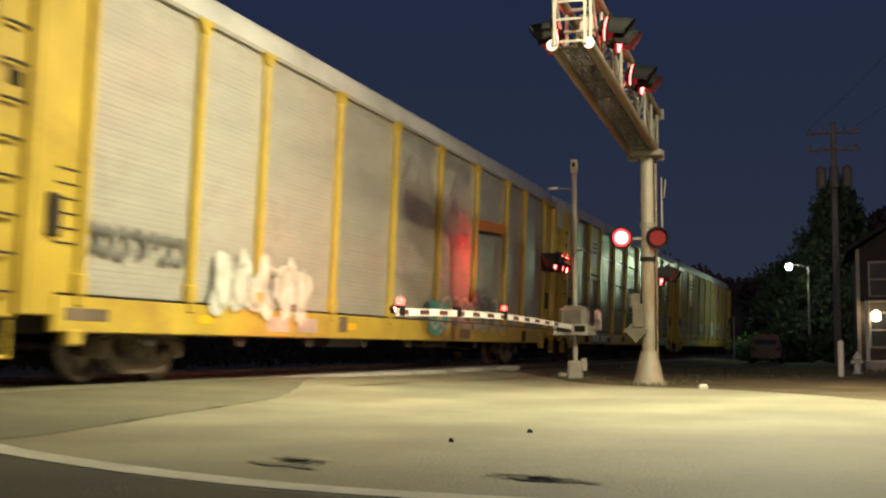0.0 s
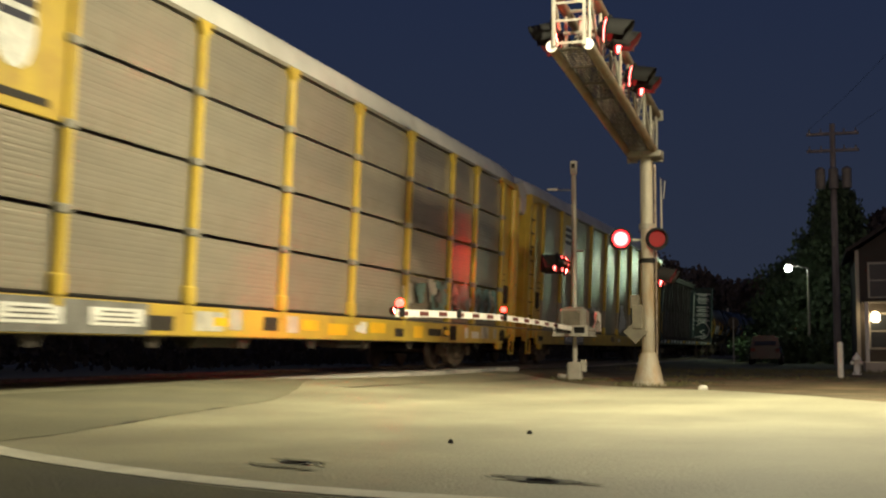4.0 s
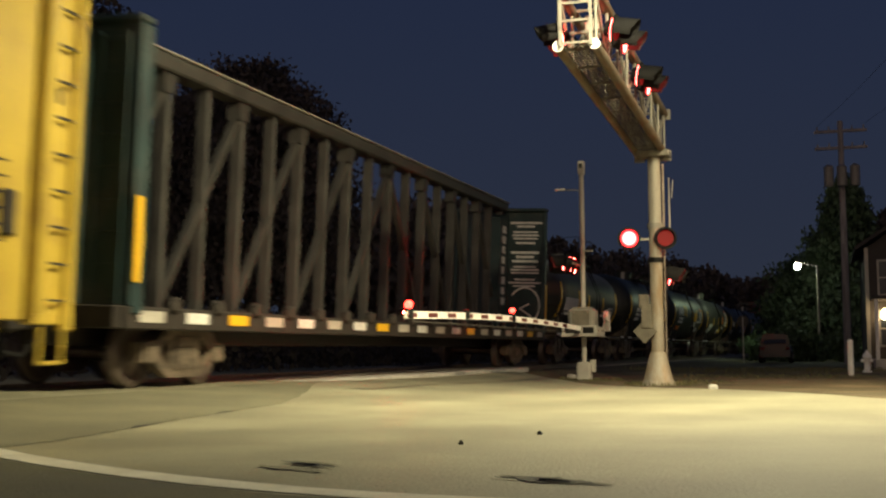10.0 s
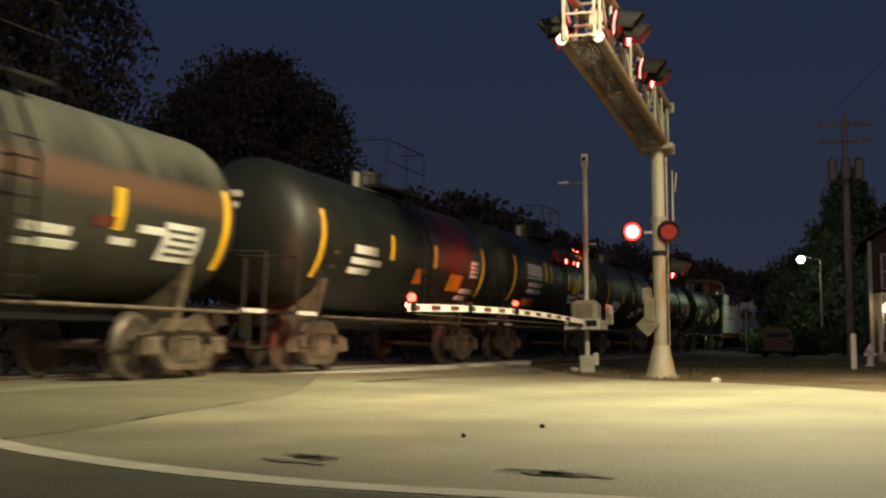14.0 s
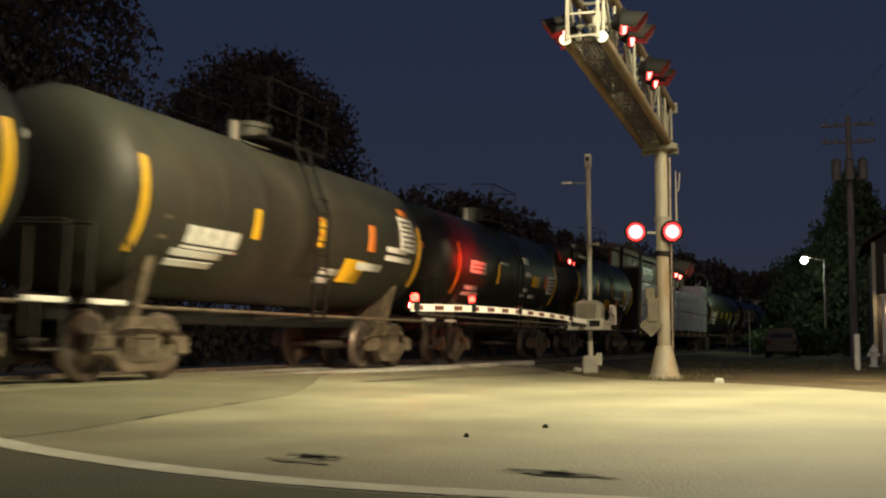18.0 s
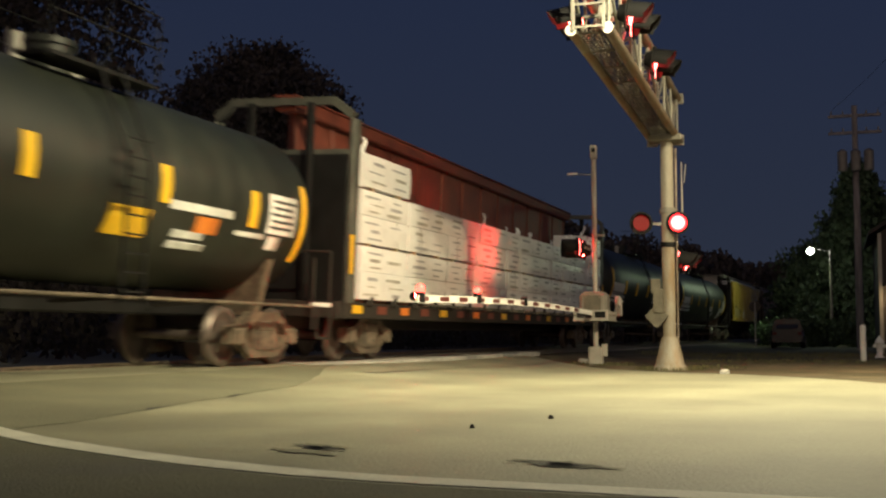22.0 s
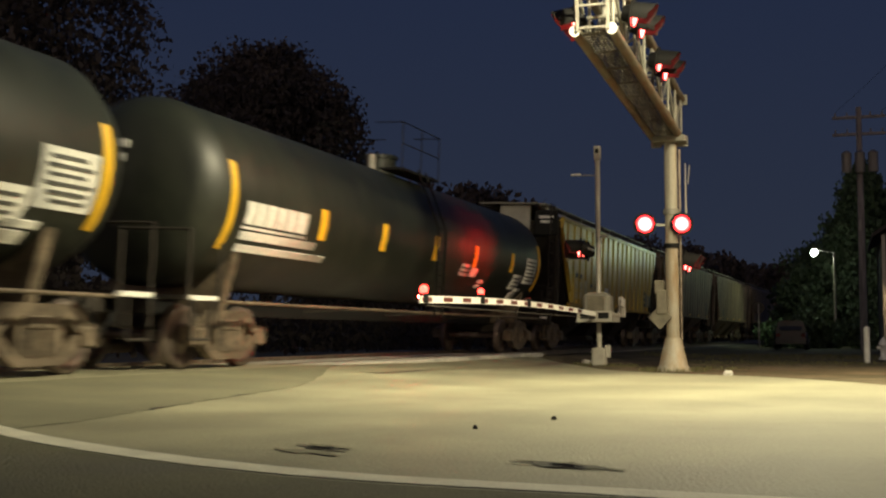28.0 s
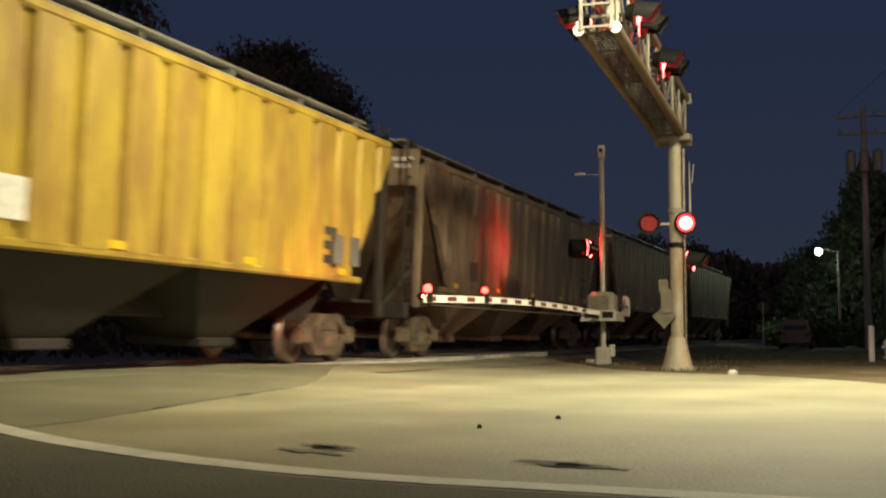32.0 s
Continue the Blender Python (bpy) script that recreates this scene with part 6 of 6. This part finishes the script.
    for k in (-1, 1):
        walk_m.box((0, 0.85 * k, zt + 0.47), (2 * half + 0.2, 0.42, 0.04))
        for i in range(8):
            walk_m.box((-half + 0.3 + i * (2 * half - 0.6) / 7, 0.85 * k, zt + 0.39), (0.06, 0.36, 0.14))
    part("running_board", walk_m, GALV, car, "grating walkways along the roof")
    # slope sheets at both ends and outlet bays below
    for e in (-1, 1):
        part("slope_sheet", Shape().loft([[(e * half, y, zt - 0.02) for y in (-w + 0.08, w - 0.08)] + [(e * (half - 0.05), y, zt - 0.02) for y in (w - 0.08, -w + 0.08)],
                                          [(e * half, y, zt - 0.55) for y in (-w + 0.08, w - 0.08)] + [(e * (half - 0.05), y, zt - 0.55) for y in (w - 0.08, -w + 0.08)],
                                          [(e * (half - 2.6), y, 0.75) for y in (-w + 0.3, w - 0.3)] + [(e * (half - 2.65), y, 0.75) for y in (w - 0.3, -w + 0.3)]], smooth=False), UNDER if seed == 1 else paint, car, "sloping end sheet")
        part("end_sill", Shape().box((e * (L / 2 - 0.55), 0, 0.98), (0.24, 2.8, 0.34), cut=0.03), UNDER, car)
        part("end_deck", Shape().box((e * (L / 2 - 1.2), 0, 1.12), (1.3, 2.7, 0.05)), UNDER, car)
        for k in (-1, 1):
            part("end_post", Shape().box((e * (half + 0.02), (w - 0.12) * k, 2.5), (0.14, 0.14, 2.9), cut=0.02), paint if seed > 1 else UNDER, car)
            part("end_brace", Shape().beam((e * (half + 0.0), (w - 0.15) * k, 2.0), (e * (L / 2 - 0.5), 0.9 * k, 1.1), 0.08), UNDER, car)
            ladder(car, e * (L / 2 - 0.62), 1.33 * k, 1.1, zt + 0.45, 0.42, 10, UNDER)
        part("end_plate", Shape().box((e * (half + 0.30), -0.15, zt + 0.02), (0.03, 0.95, 0.85), cut=0.01), ALU if seed == 1 else GALV, car, "pale plate under the end platform")
        part("end_plate", Shape().box((e * (half + 0.24), -1.12, zt - 0.12), (0.03, 0.72, 0.75), cut=0.01), BLACK if seed == 1 else paint, car, "dark plate with worn lettering")
        bars_z = zt + 0.05
        for q in range(2):
            part("stencil", Shape().box((e * (half + 0.262), -1.12, bars_z - 0.14 * q), (0.008, 0.46 - 0.12 * q, 0.08)), STENCIL, car)
        part("end_platform", Shape().box((e * (half + 0.30), 0, zt + 0.44), (0.56, 1.8, 0.04)), GALV, car, "roof end platform")
        part("brake_wheel", Shape().tube((e * (L / 2 - 0.4), 0.5, 2.6), (e * (L / 2 - 0.36), 0.5, 2.6), 0.26, n=18), UNDER, car)
        coupler(car, e * (L / 2 - 0.42), e)
        truck(car, e * (L / 2 - 2.25))
    part("centre_sill", Shape().box((0, 0, 0.90), (L - 1.0, 0.44, 0.36), cut=0.03), UNDER, car)
    span = (2 * half - 4.6) / 3
    for i in range(3):
        c = -half + 2.3 + span * (i + 0.5)
        bay = Shape().loft([[(c - span / 2, -w + 0.08, zb), (c + span / 2, -w + 0.08, zb), (c + span / 2, w - 0.08, zb), (c - span / 2, w - 0.08, zb)], [(c - 0.45, -0.55, 0.42), (c + 0.45, -0.55, 0.42), (c + 0.45, 0.55, 0.42), (c - 0.45, 0.55, 0.42)]], smooth=False)
        bay.box((c, 0, 0.36), (1.0, 1.3, 0.14), cut=0.02)
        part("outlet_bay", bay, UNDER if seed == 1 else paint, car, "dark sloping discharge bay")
    return car


def wrapped(w, d, h, rnd):
    """A wrapped pack: its sides are slightly slack and creased."""
    sh = Shape()
    n = 7
    rows = []
    for a in range(n + 1):
        x = -w / 2 + w * a / n
        pinch = 0.0 if 0 < a < n else 0.012
        s0, s1 = rnd.uniform(-0.012, 0.012), rnd.uniform(-0.012, 0.012)
        rows.append([(x, -d / 2 + pinch, -h / 2 + 0.005), (x, -d / 2 - 0.006 + s0, -h / 6), (x, -d / 2 - 0.006 + s1, h / 6), (x, -d / 2 + pinch, h / 2 - 0.005), (x, -d / 2 + 0.02, h / 2),
                     (x, d / 2 - 0.02, h / 2), (x, d / 2 - pinch, h / 2 - 0.005), (x, d / 2 + 0.006 - s0, h / 6), (x, d / 2 + 0.006 - s1, -h / 6), (x, d / 2 - pinch, -h / 2 + 0.005)])
    sh.loft(rows, smooth=False)
    return sh


def flap(h, w, rnd):
    """A crumpled strip of wrapping that stands or hangs."""
    sh = Shape()
    rows = []
    off = 0.0
    for a in range(6):
        z = h * a / 5
        off += rnd.uniform(-0.04, 0.05) * (h / 0.6)
        k = w / 2 * (1 - 0.35 * a / 5) * rnd.uniform(0.8, 1.15)
        y = 0.03 * math.sin(a * 1.3)
        rows.append([(off - k, y, z), (off, y - 0.03, z), (off + k, y, z), (off + k, y + 0.015, z), (off, y - 0.015, z), (off - k, y + 0.015, z)])
    return sh.loft(rows, smooth=False)


def lumber_load(car_c, L):
    """Wrapped packs stacked on both sides of the centre beam; each stack is a thing of its own that rides with the car."""
    half = L / 2 - 1.0
    out = []
    rnd = random.Random(5)
    n = 9
    w = (2 * half - 0.2) / n
    for k in (-1, 1):
        for i in range(n):
            x = -half + 0.1 + w * (i + 0.5)
            st = thing("lumber_stack", "stack of lumber packs in glossy white wrapping, strapped on the flatcar", "lumber", "lumber stacks")
            levels = 5 if i == 0 else (5 if i == n - 1 else 4)
            z = 1.14
            for lv in range(levels):
                h = 0.52 if lv < 4 else 0.62
                hh = h - (0.05 if lv % 2 else 0.004)
                ww = w - 0.05 * rnd.random() - 0.02
                if i == 0 and lv == 4:
                    ww = w * 0.96
                yy = (0.88 + rnd.uniform(-0.03, 0.02)) * k
                part("pack", wrapped(ww, 1.16, hh, rnd), WRAP, st, "white wrapped lumber pack", pose(0, yy, z + hh / 2 + 0.02))
                if lv % 2 == 0:
                    for q in (-0.3, 0.3):
                        part("spacer", Shape().box((ww * q, yy, z), (0.09, 1.1, 0.05)), WOOD, st, "wooden spacer under a pack")
                for q in range(3):
                    for c in range(rnd.choice((1, 2, 2))):
                        bx_, bw = (-0.25 + 0.46 * c + rnd.uniform(-0.06, 0.06)) * ww, rnd.uniform(0.35, 0.75)
                        part("pack_print", Shape().box((bx_, yy + 0.590 * k, z + hh * (0.22 + 0.28 * q)), (bw, 0.006, rnd.choice((0.025, 0.035, 0.06)))), rnd.choice((GRAF_F, PACK_INK, PACK_INK)), st, "grey printing too small to read")
                if rnd.random() < 0.5:
                    part("strap", Shape().box((ww * rnd.choice((-0.22, 0.25)), yy + 0.586 * k, z + hh / 2 + 0.02), (0.02, 0.006, hh)), GRAF_F, st)
                z += h
            flaps = {0: 3, 1: 1, 2: 0, 3: 1, 4: 2, 5: 2, 6: 3, 7: 4, 8: 2}[i]
            for q in range(flaps):
                tall = rnd.uniform(0.18, 0.42) if i != 7 else rnd.uniform(0.45, 0.75)
                part("loose_wrap", flap(tall, rnd.uniform(0.10, 0.24), rnd), WRAP, st, "torn flap of white wrapping", pose(rnd.uniform(-0.42, 0.42) * w, (0.95 + rnd.uniform(-0.3, 0.3)) * k, z - 0.02, rnd.uniform(-12, 12), rnd.uniform(-22, 30), rnd.uniform(-40, 40)))
            if rnd.random() < 0.6:
                part("loose_wrap", flap(rnd.uniform(0.7, 1.5), rnd.uniform(0.10, 0.22), rnd), WRAP, st, "torn flap of white wrapping hanging down", pose(rnd.uniform(-0.4, 0.4) * w, 1.49 * k, z - 1.6, 0, rnd.uniform(-14, 14), 0))
            out.append((st, x))
    return out


# car by car from the front, with the place of each middle along the rails at the start
SPEED, DRAG = 8.43, 0.0163


def add(car, c):
    CARS.append((car, c))
    return car


a0 = add(autorack("yellow and grey autorack car with old graffiti tags", 1, False, 0.0, RACKPALE), 23.94)
letters(a0, "graffiti", GRAF_G, -10.75, 1.80, 2.4, 0.36, -SIDE - 0.012, 7, 3, "dark scrawled tag")
for i, x in enumerate((-8.5, -7.9, -7.3, -6.5, -5.9)):
    blob(a0, "graffiti_fill", GRAF_W, x, 1.40 + 0.05 * (i % 2), 0.75, 0.86, -SIDE - 0.064 - 0.002 * i, 2 + i, "white sprayed patch")
letters(a0, "graffiti", GRAF_F, -7.2, 1.45, 3.2, 0.72, -SIDE - 0.080, 6, 4, "pale painted tag", 0.08)
blob(a0, "graffiti_fill", GRAF_T2, 1.5, 1.25, 1.7, 0.75, -SIDE - 0.07, 7, "teal sprayed patch")
letters(a0, "graffiti", GRAF_H, 3.2, 1.35, 4.6, 0.80, -SIDE - 0.074, 6, 8, "white painted tag", 0.06)
letters(a0, "graffiti", GRAF_P, 4.2, 1.30, 2.8, 0.62, -SIDE - 0.080, 4, 9, "pale pink painted tag", 0.08)
letters(a0, "graffiti", GRAF_H, 6.1, 1.40, 2.6, 0.95, -SIDE - 0.066, 3, 10, "faded white looped tag", 0.05)
part("name_stripe", Shape().prism([(4.52, 3.72), (7.22, 3.86), (7.22, 3.58), (4.52, 3.46)], -SIDE - 0.016, -SIDE - 0.008), ORANGE, a0, "orange stripe with lost lettering")
part("name_stripe", Shape().prism([(4.52, 3.45), (6.9, 3.56), (6.9, 3.53), (4.52, 3.36)], -SIDE - 0.016, -SIDE - 0.008), UNDER, a0, "dark line under the stripe")
a1 = add(autorack("yellow and grey autorack car with a striped shield", 4, True, 0.055, crest=0.82), 52.55)
for i in range(9):
    blob(a1, "graffiti_fill", GRAF_T if i % 2 else GRAF_F, 4.6 + i * 0.82, 1.68 + 0.08 * (i % 3), 0.62, 0.46, -SIDE - 0.008, 30 + i, "teal and grey sprayed patch")
letters(a1, "graffiti", GRAF_T, 8.9, 1.66, 5.4, 0.70, -SIDE - 0.014, 8, 12, "teal painted tag")
for i, x in enumerate((6.7, 7.9, 8.6, 9.9, 10.5, 11.2)):
    blob(a1, "graffiti_block", GRAF_G, x, 1.66 + 0.05 * (i % 2), 0.42, 0.22, -SIDE - 0.018, 60 + i, "dark sprayed block")
a2 = add(autorack("dirty yellow and grey autorack car with a shield and tags", 1, True, 0.0, RACKDIRT, False, 1.12), 81.5)
letters(a2, "graffiti", GRAF_F, -3.2, 1.85, 1.6, 0.42, -SIDE - 0.012, 4, 14, "faded white tag")
blob(a2, "graffiti_fill", GRAF_H, 2.65, 1.75, 1.5, 1.0, -SIDE - 0.006, 15, "white sprayed patch")
letters(a2, "graffiti", GRAF_F, 5.8, 2.1, 1.4, 0.4, -SIDE - 0.012, 3, 17, "faded white tag")

c1 = add(centerbeam("empty teal centerbeam flatcar with a bare truss", 23.9, False, TEAL, BEAMGREY), 107.95)
hb = 23.9 / 2 - 0.55
for i, (z, h, rows) in enumerate(((4.35, 0.22, 2), (4.02, 0.3, 3), (3.78, 0.12, 1), (3.35, 0.4, 3), (2.95, 0.28, 3), (2.55, 0.3, 3))):
    for q in range(rows):
        wd = random.Random(i * 9 + q).uniform(0.5, 1.1)
        part("stencil", Shape().box((hb - 0.165, -0.78, z + h / 2 - h * (q + 0.5) / rows), (0.006, wd, h / rows * 0.55)), STENCIL, c1, "white lettering on the bulkhead, too small to read")
ring_pts = [(hb - 0.168, -0.80 + 0.48 * math.cos(t), 1.85 + 0.55 * math.sin(t)) for t in [0.6 + 4.6 * i / 16 for i in range(17)]]
part("emblem", Shape().path(ring_pts, 0.035, 6).path([(hb - 0.168, -0.95, 1.9), (hb - 0.168, -0.65, 1.75), (hb - 0.168, -1.05, 1.5), (hb - 0.168, -0.25, 1.35)], 0.03, 6), STENCIL, c1, "white painted line emblem")
for e in (-1, 1):
    part("end_gusset", Shape().prism([(e * (hb - 0.2), 1.1), (e * (hb - 1.25), 1.1), (e * (hb - 1.1), 4.5), (e * (hb - 0.2), 4.7)], -0.24, 0.24), TEAL, c1, "wide teal end plate of the centre beam")
bars(c1, "stencil", STENCIL, hb - 0.68, 3.05, 0.42, 2.5, -0.246, 8, "white upright lettering, too small to read", 0.7, 6)

MARKS1 = (("title", -3.25, -0.19, 2.0, 0.36), ("text", -3.2, -0.42, 2.0, 0.34), ("yellow", -2.15, -0.06, 0.24, 0.62), ("text", -1.75, -0.42, 0.9, 0.34), ("yellow", -0.80, -0.43, 0.9, 0.36), ("yellow", -0.45, -0.10, 0.22, 0.56), ("text", 1.0, -0.46, 1.2, 0.36), ("red", 1.9, -0.24, 0.5, 0.14), ("yellow", 2.2, -0.10, 0.20, 0.54), ("text", 2.4, -0.42, 0.5, 0.16), ("text", 3.1, -0.26, 0.8, 0.17), ("plate", 3.8, -0.36, 0.95, 0.55), ("text", -0.5, -0.78, 1.6, 0.17))
MARKS2 = (("plate", -2.9, -0.12, 1.1, 0.16), ("text", -2.8, -0.36, 1.5, 0.4), ("yellow", -1.5, 0.0, 0.18, 0.5), ("orange", 0.3, -0.38, 0.5, 0.34), ("yellow", 1.2, 0.0, 0.18, 0.5), ("yellow", 2.9, -0.40, 0.9, 0.42), ("text", 4.0, -0.6, 1.0, 0.4), ("plate", 4.2, -0.10, 0.6, 0.4))
MARKS3 = (("title", -3.4, 0.10, 1.7, 0.34), ("yellow", -2.0, 0.12, 0.26, 0.56), ("yellow", -1.3, 0.10, 0.26, 0.56), ("text", -3.2, -0.28, 1.7, 0.4), ("orange", -3.4, -0.62, 1.4, 0.24), ("yellow", 1.2, 0.02, 0.24, 0.55), ("yellow", 2.40, -0.07, 1.0, 0.52), ("yellow", 2.97, 0.05, 0.26, 0.55), ("orange", 4.60, 0.27, 0.50, 0.18), ("plate", 4.65, -0.05, 0.85, 0.62), ("plate", 3.7, -0.26, 1.5, 0.12), ("text", 2.5, -0.40, 2.2, 0.34), ("plate", 4.05, -0.62, 0.5, 0.26))
MARKS4 = (("title", -3.3, -0.35, 1.5, 0.26), ("text", -3.45, -0.62, 1.6, 0.34), ("yellow", -2.1, -0.12, 0.2, 0.46), ("yellow", 0.3, -0.06, 0.22, 0.5), ("yellow", 2.0, -0.50, 0.95, 0.48), ("text", 2.7, -0.40, 1.2, 0.24), ("plate", 4.55, 0.17, 0.85, 0.72), ("orange", 4.60, 0.52, 0.5, 0.16), ("text", 4.1, -0.16, 1.4, 0.34), ("text", 1.1, -0.62, 0.8, 0.4), ("orange", 2.6, 0.0, 0.34, 0.5))
MARKS5 = (("plate", -3.4, -0.06, 1.3, 0.30), ("text", -3.45, -0.52, 1.3, 0.34), ("yellow", -1.5, -0.11, 0.18, 0.5), ("plate", -1.0, 0.12, 0.8, 0.06), ("plate", 1.4, 0.28, 0.6, 0.18), ("plate", 1.55, 0.0, 0.6, 0.12), ("yellow", 2.5, -0.12, 0.9, 0.32), ("text", 1.5, -0.40, 0.6, 0.34), ("orange", 3.75, -0.1, 0.3, 0.36), ("plate", 4.35, -0.14, 0.75, 0.55), ("text", 2.4, -0.46, 0.7, 0.17))
MARKS6 = (("title", -3.5, -0.10, 1.5, 0.30), ("text", -3.4, -0.42, 1.5, 0.34), ("yellow", -1.9, 0.0, 0.24, 0.5), ("yellow", 0.9, 0.0, 0.24, 0.5), ("yellow", 0.2, -0.42, 0.9, 0.40), ("plate", 1.9, -0.18, 1.7, 0.12), ("orange", 2.1, -0.34, 0.6, 0.24), ("text", 1.9, -0.53, 1.2, 0.34), ("yellow", 3.4, -0.07, 0.26, 0.55), ("plate", 4.35, -0.08, 0.95, 0.62), ("plate", 4.2, -0.42, 0.36, 0.22), ("text", 3.4, -0.36, 0.9, 0.12))
MARKS7 = (("title", -7.45, -0.18, 2.1, 0.34), ("plate", -7.2, -0.43, 2.6, 0.13), ("plate", -6.9, -0.58, 3.1, 0.12), ("yellow", -5.77, -0.15, 0.26, 0.52), ("yellow", -2.97, -0.15, 0.26, 0.52), ("yellow", 0.05, -0.15, 0.26, 0.52), ("yellow", 2.92, -0.15, 0.26, 0.52), ("plate", 2.35, -0.40, 0.60, 0.30), ("plate", 3.05, -0.42, 0.5, 0.22), ("text", 4.0, -0.62, 0.5, 0.3), ("yellow", 6.15, -0.12, 0.24, 0.5), ("plate", 6.95, -0.48, 0.80, 0.44), ("text", 7.5, -0.64, 0.6, 0.17), ("plate", 7.4, -0.78, 0.55, 0.2), ("plate", 8.1, -0.22, 1.05, 0.72))
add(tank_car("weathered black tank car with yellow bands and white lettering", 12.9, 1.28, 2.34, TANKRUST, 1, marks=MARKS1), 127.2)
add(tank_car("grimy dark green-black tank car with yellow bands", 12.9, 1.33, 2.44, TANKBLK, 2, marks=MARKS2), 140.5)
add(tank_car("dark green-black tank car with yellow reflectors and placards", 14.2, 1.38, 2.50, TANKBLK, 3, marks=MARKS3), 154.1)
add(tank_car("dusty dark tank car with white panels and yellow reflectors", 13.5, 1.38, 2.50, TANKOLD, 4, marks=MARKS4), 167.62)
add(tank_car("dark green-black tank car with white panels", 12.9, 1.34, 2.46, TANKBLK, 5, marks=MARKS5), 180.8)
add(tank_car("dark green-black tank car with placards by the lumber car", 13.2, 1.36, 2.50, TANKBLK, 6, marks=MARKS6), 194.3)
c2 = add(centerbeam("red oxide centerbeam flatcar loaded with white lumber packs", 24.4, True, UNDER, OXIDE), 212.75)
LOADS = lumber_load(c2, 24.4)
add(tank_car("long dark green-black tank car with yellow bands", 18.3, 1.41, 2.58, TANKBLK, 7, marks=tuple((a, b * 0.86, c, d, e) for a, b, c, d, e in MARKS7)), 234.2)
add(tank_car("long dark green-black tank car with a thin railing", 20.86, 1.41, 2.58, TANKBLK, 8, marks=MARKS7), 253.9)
add(hopper_car("faded yellow covered hopper with ribbed sides", 19.0, HOPYEL, 1), 273.5)
add(hopper_car("grimy brown-grey covered hopper with ribbed sides", 19.0, HOPGREY, 2), 292.75)
add(hopper_car("dark grimy covered hopper far along the train", 19.0, HOPGREY, 3), 312.0)
add(hopper_car("dark grimy covered hopper at the far end of the view", 19.0, HOPGREY, 4), 331.25)


# ---- how the train rolls and the lamps flash ----
BEAT = 1.25


def along(c, t):
    """How far along the rails a point of the train lies at t; the train slows a little all the time."""
    return c - SPEED * t + DRAG * t * t / 2


def car_pose(c, t, shift=0.0):
    x, y, h = rail_line(along(c + shift, t))
    # the far rail lies higher in the bend, so the cars lean about the near rail
    near = Matrix.Translation((0, -0.76, 0))
    return Matrix.Translation((x, y, RAIL_TOP)) @ Matrix.Rotation(h, 4, "Z") @ near @ Matrix.Rotation(CANT, 4, "X") @ near.inverted()


def on_times(first):
    """Rows of lit spans for a lamp that lights every BEAT from first on."""
    spans = []
    k = -8
    while first + k * BEAT < 33.0:
        a = first + k * BEAT
        spans.append((a - 0.08, a + 0.66))
        k += 1
    return spans


def blink(bulb, dark, lit, first, trim=0.0):
    rows = []
    state = any(a <= 0 <= b for a, b in on_times(first))
    rows.append((0.0, lit if state else dark))
    for a, b in on_times(first):
        b -= trim
        for t, before, after in ((a, dark, lit), (b, lit, dark)):
            if 0.1 < t < 31.9:
                rows += [(t - 0.017, before), (t + 0.017, after)]
    rows.append((32.0, rows[-1][1]))
    clean = [rows[0]]
    for r in rows[1:]:
        if frame(r[0]) > frame(clean[-1][0]):
            clean.append(r)
    walk(bulb, clean)


def motions():
    steps = [2.0 * i for i in range(17)]
    for car, c in CARS:
        walk(car, [(t, car_pose(c, t)) for t in steps])
    # wheels roll: a turn of less than 70 degrees from row to row
    for w, x in WHEELS:
        z = w.matrix_basis.translation.z
        rows = []
        for i in range(481):
            t = i / 15.0
            rows.append((t, Matrix.Translation((x, 0, z)) @ Matrix.Rotation(along(0.0, t) / 0.458, 4, "Y")))
        walk(w, rows)
    mid = [c for car, c in CARS if car == c2][0]
    for st, x in LOADS:
        walk(st, [(t, car_pose(mid, t) @ Matrix.Translation((x, 0, 0))) for t in steps])
    for beat, first in (("a", 5.55), ("b", 6.17)):
        for bulb in FLASH[beat]:
            blink(bulb, pose(0, 0.06, 0), pose(0, -0.036, 0), first)
        for bulb, p in FLASH.get(beat + "_arm", []):
            blink(bulb, pose(p.x, p.y, p.z - 0.115), pose(p.x, p.y, p.z + 0.012), first, 0.16)


motions()
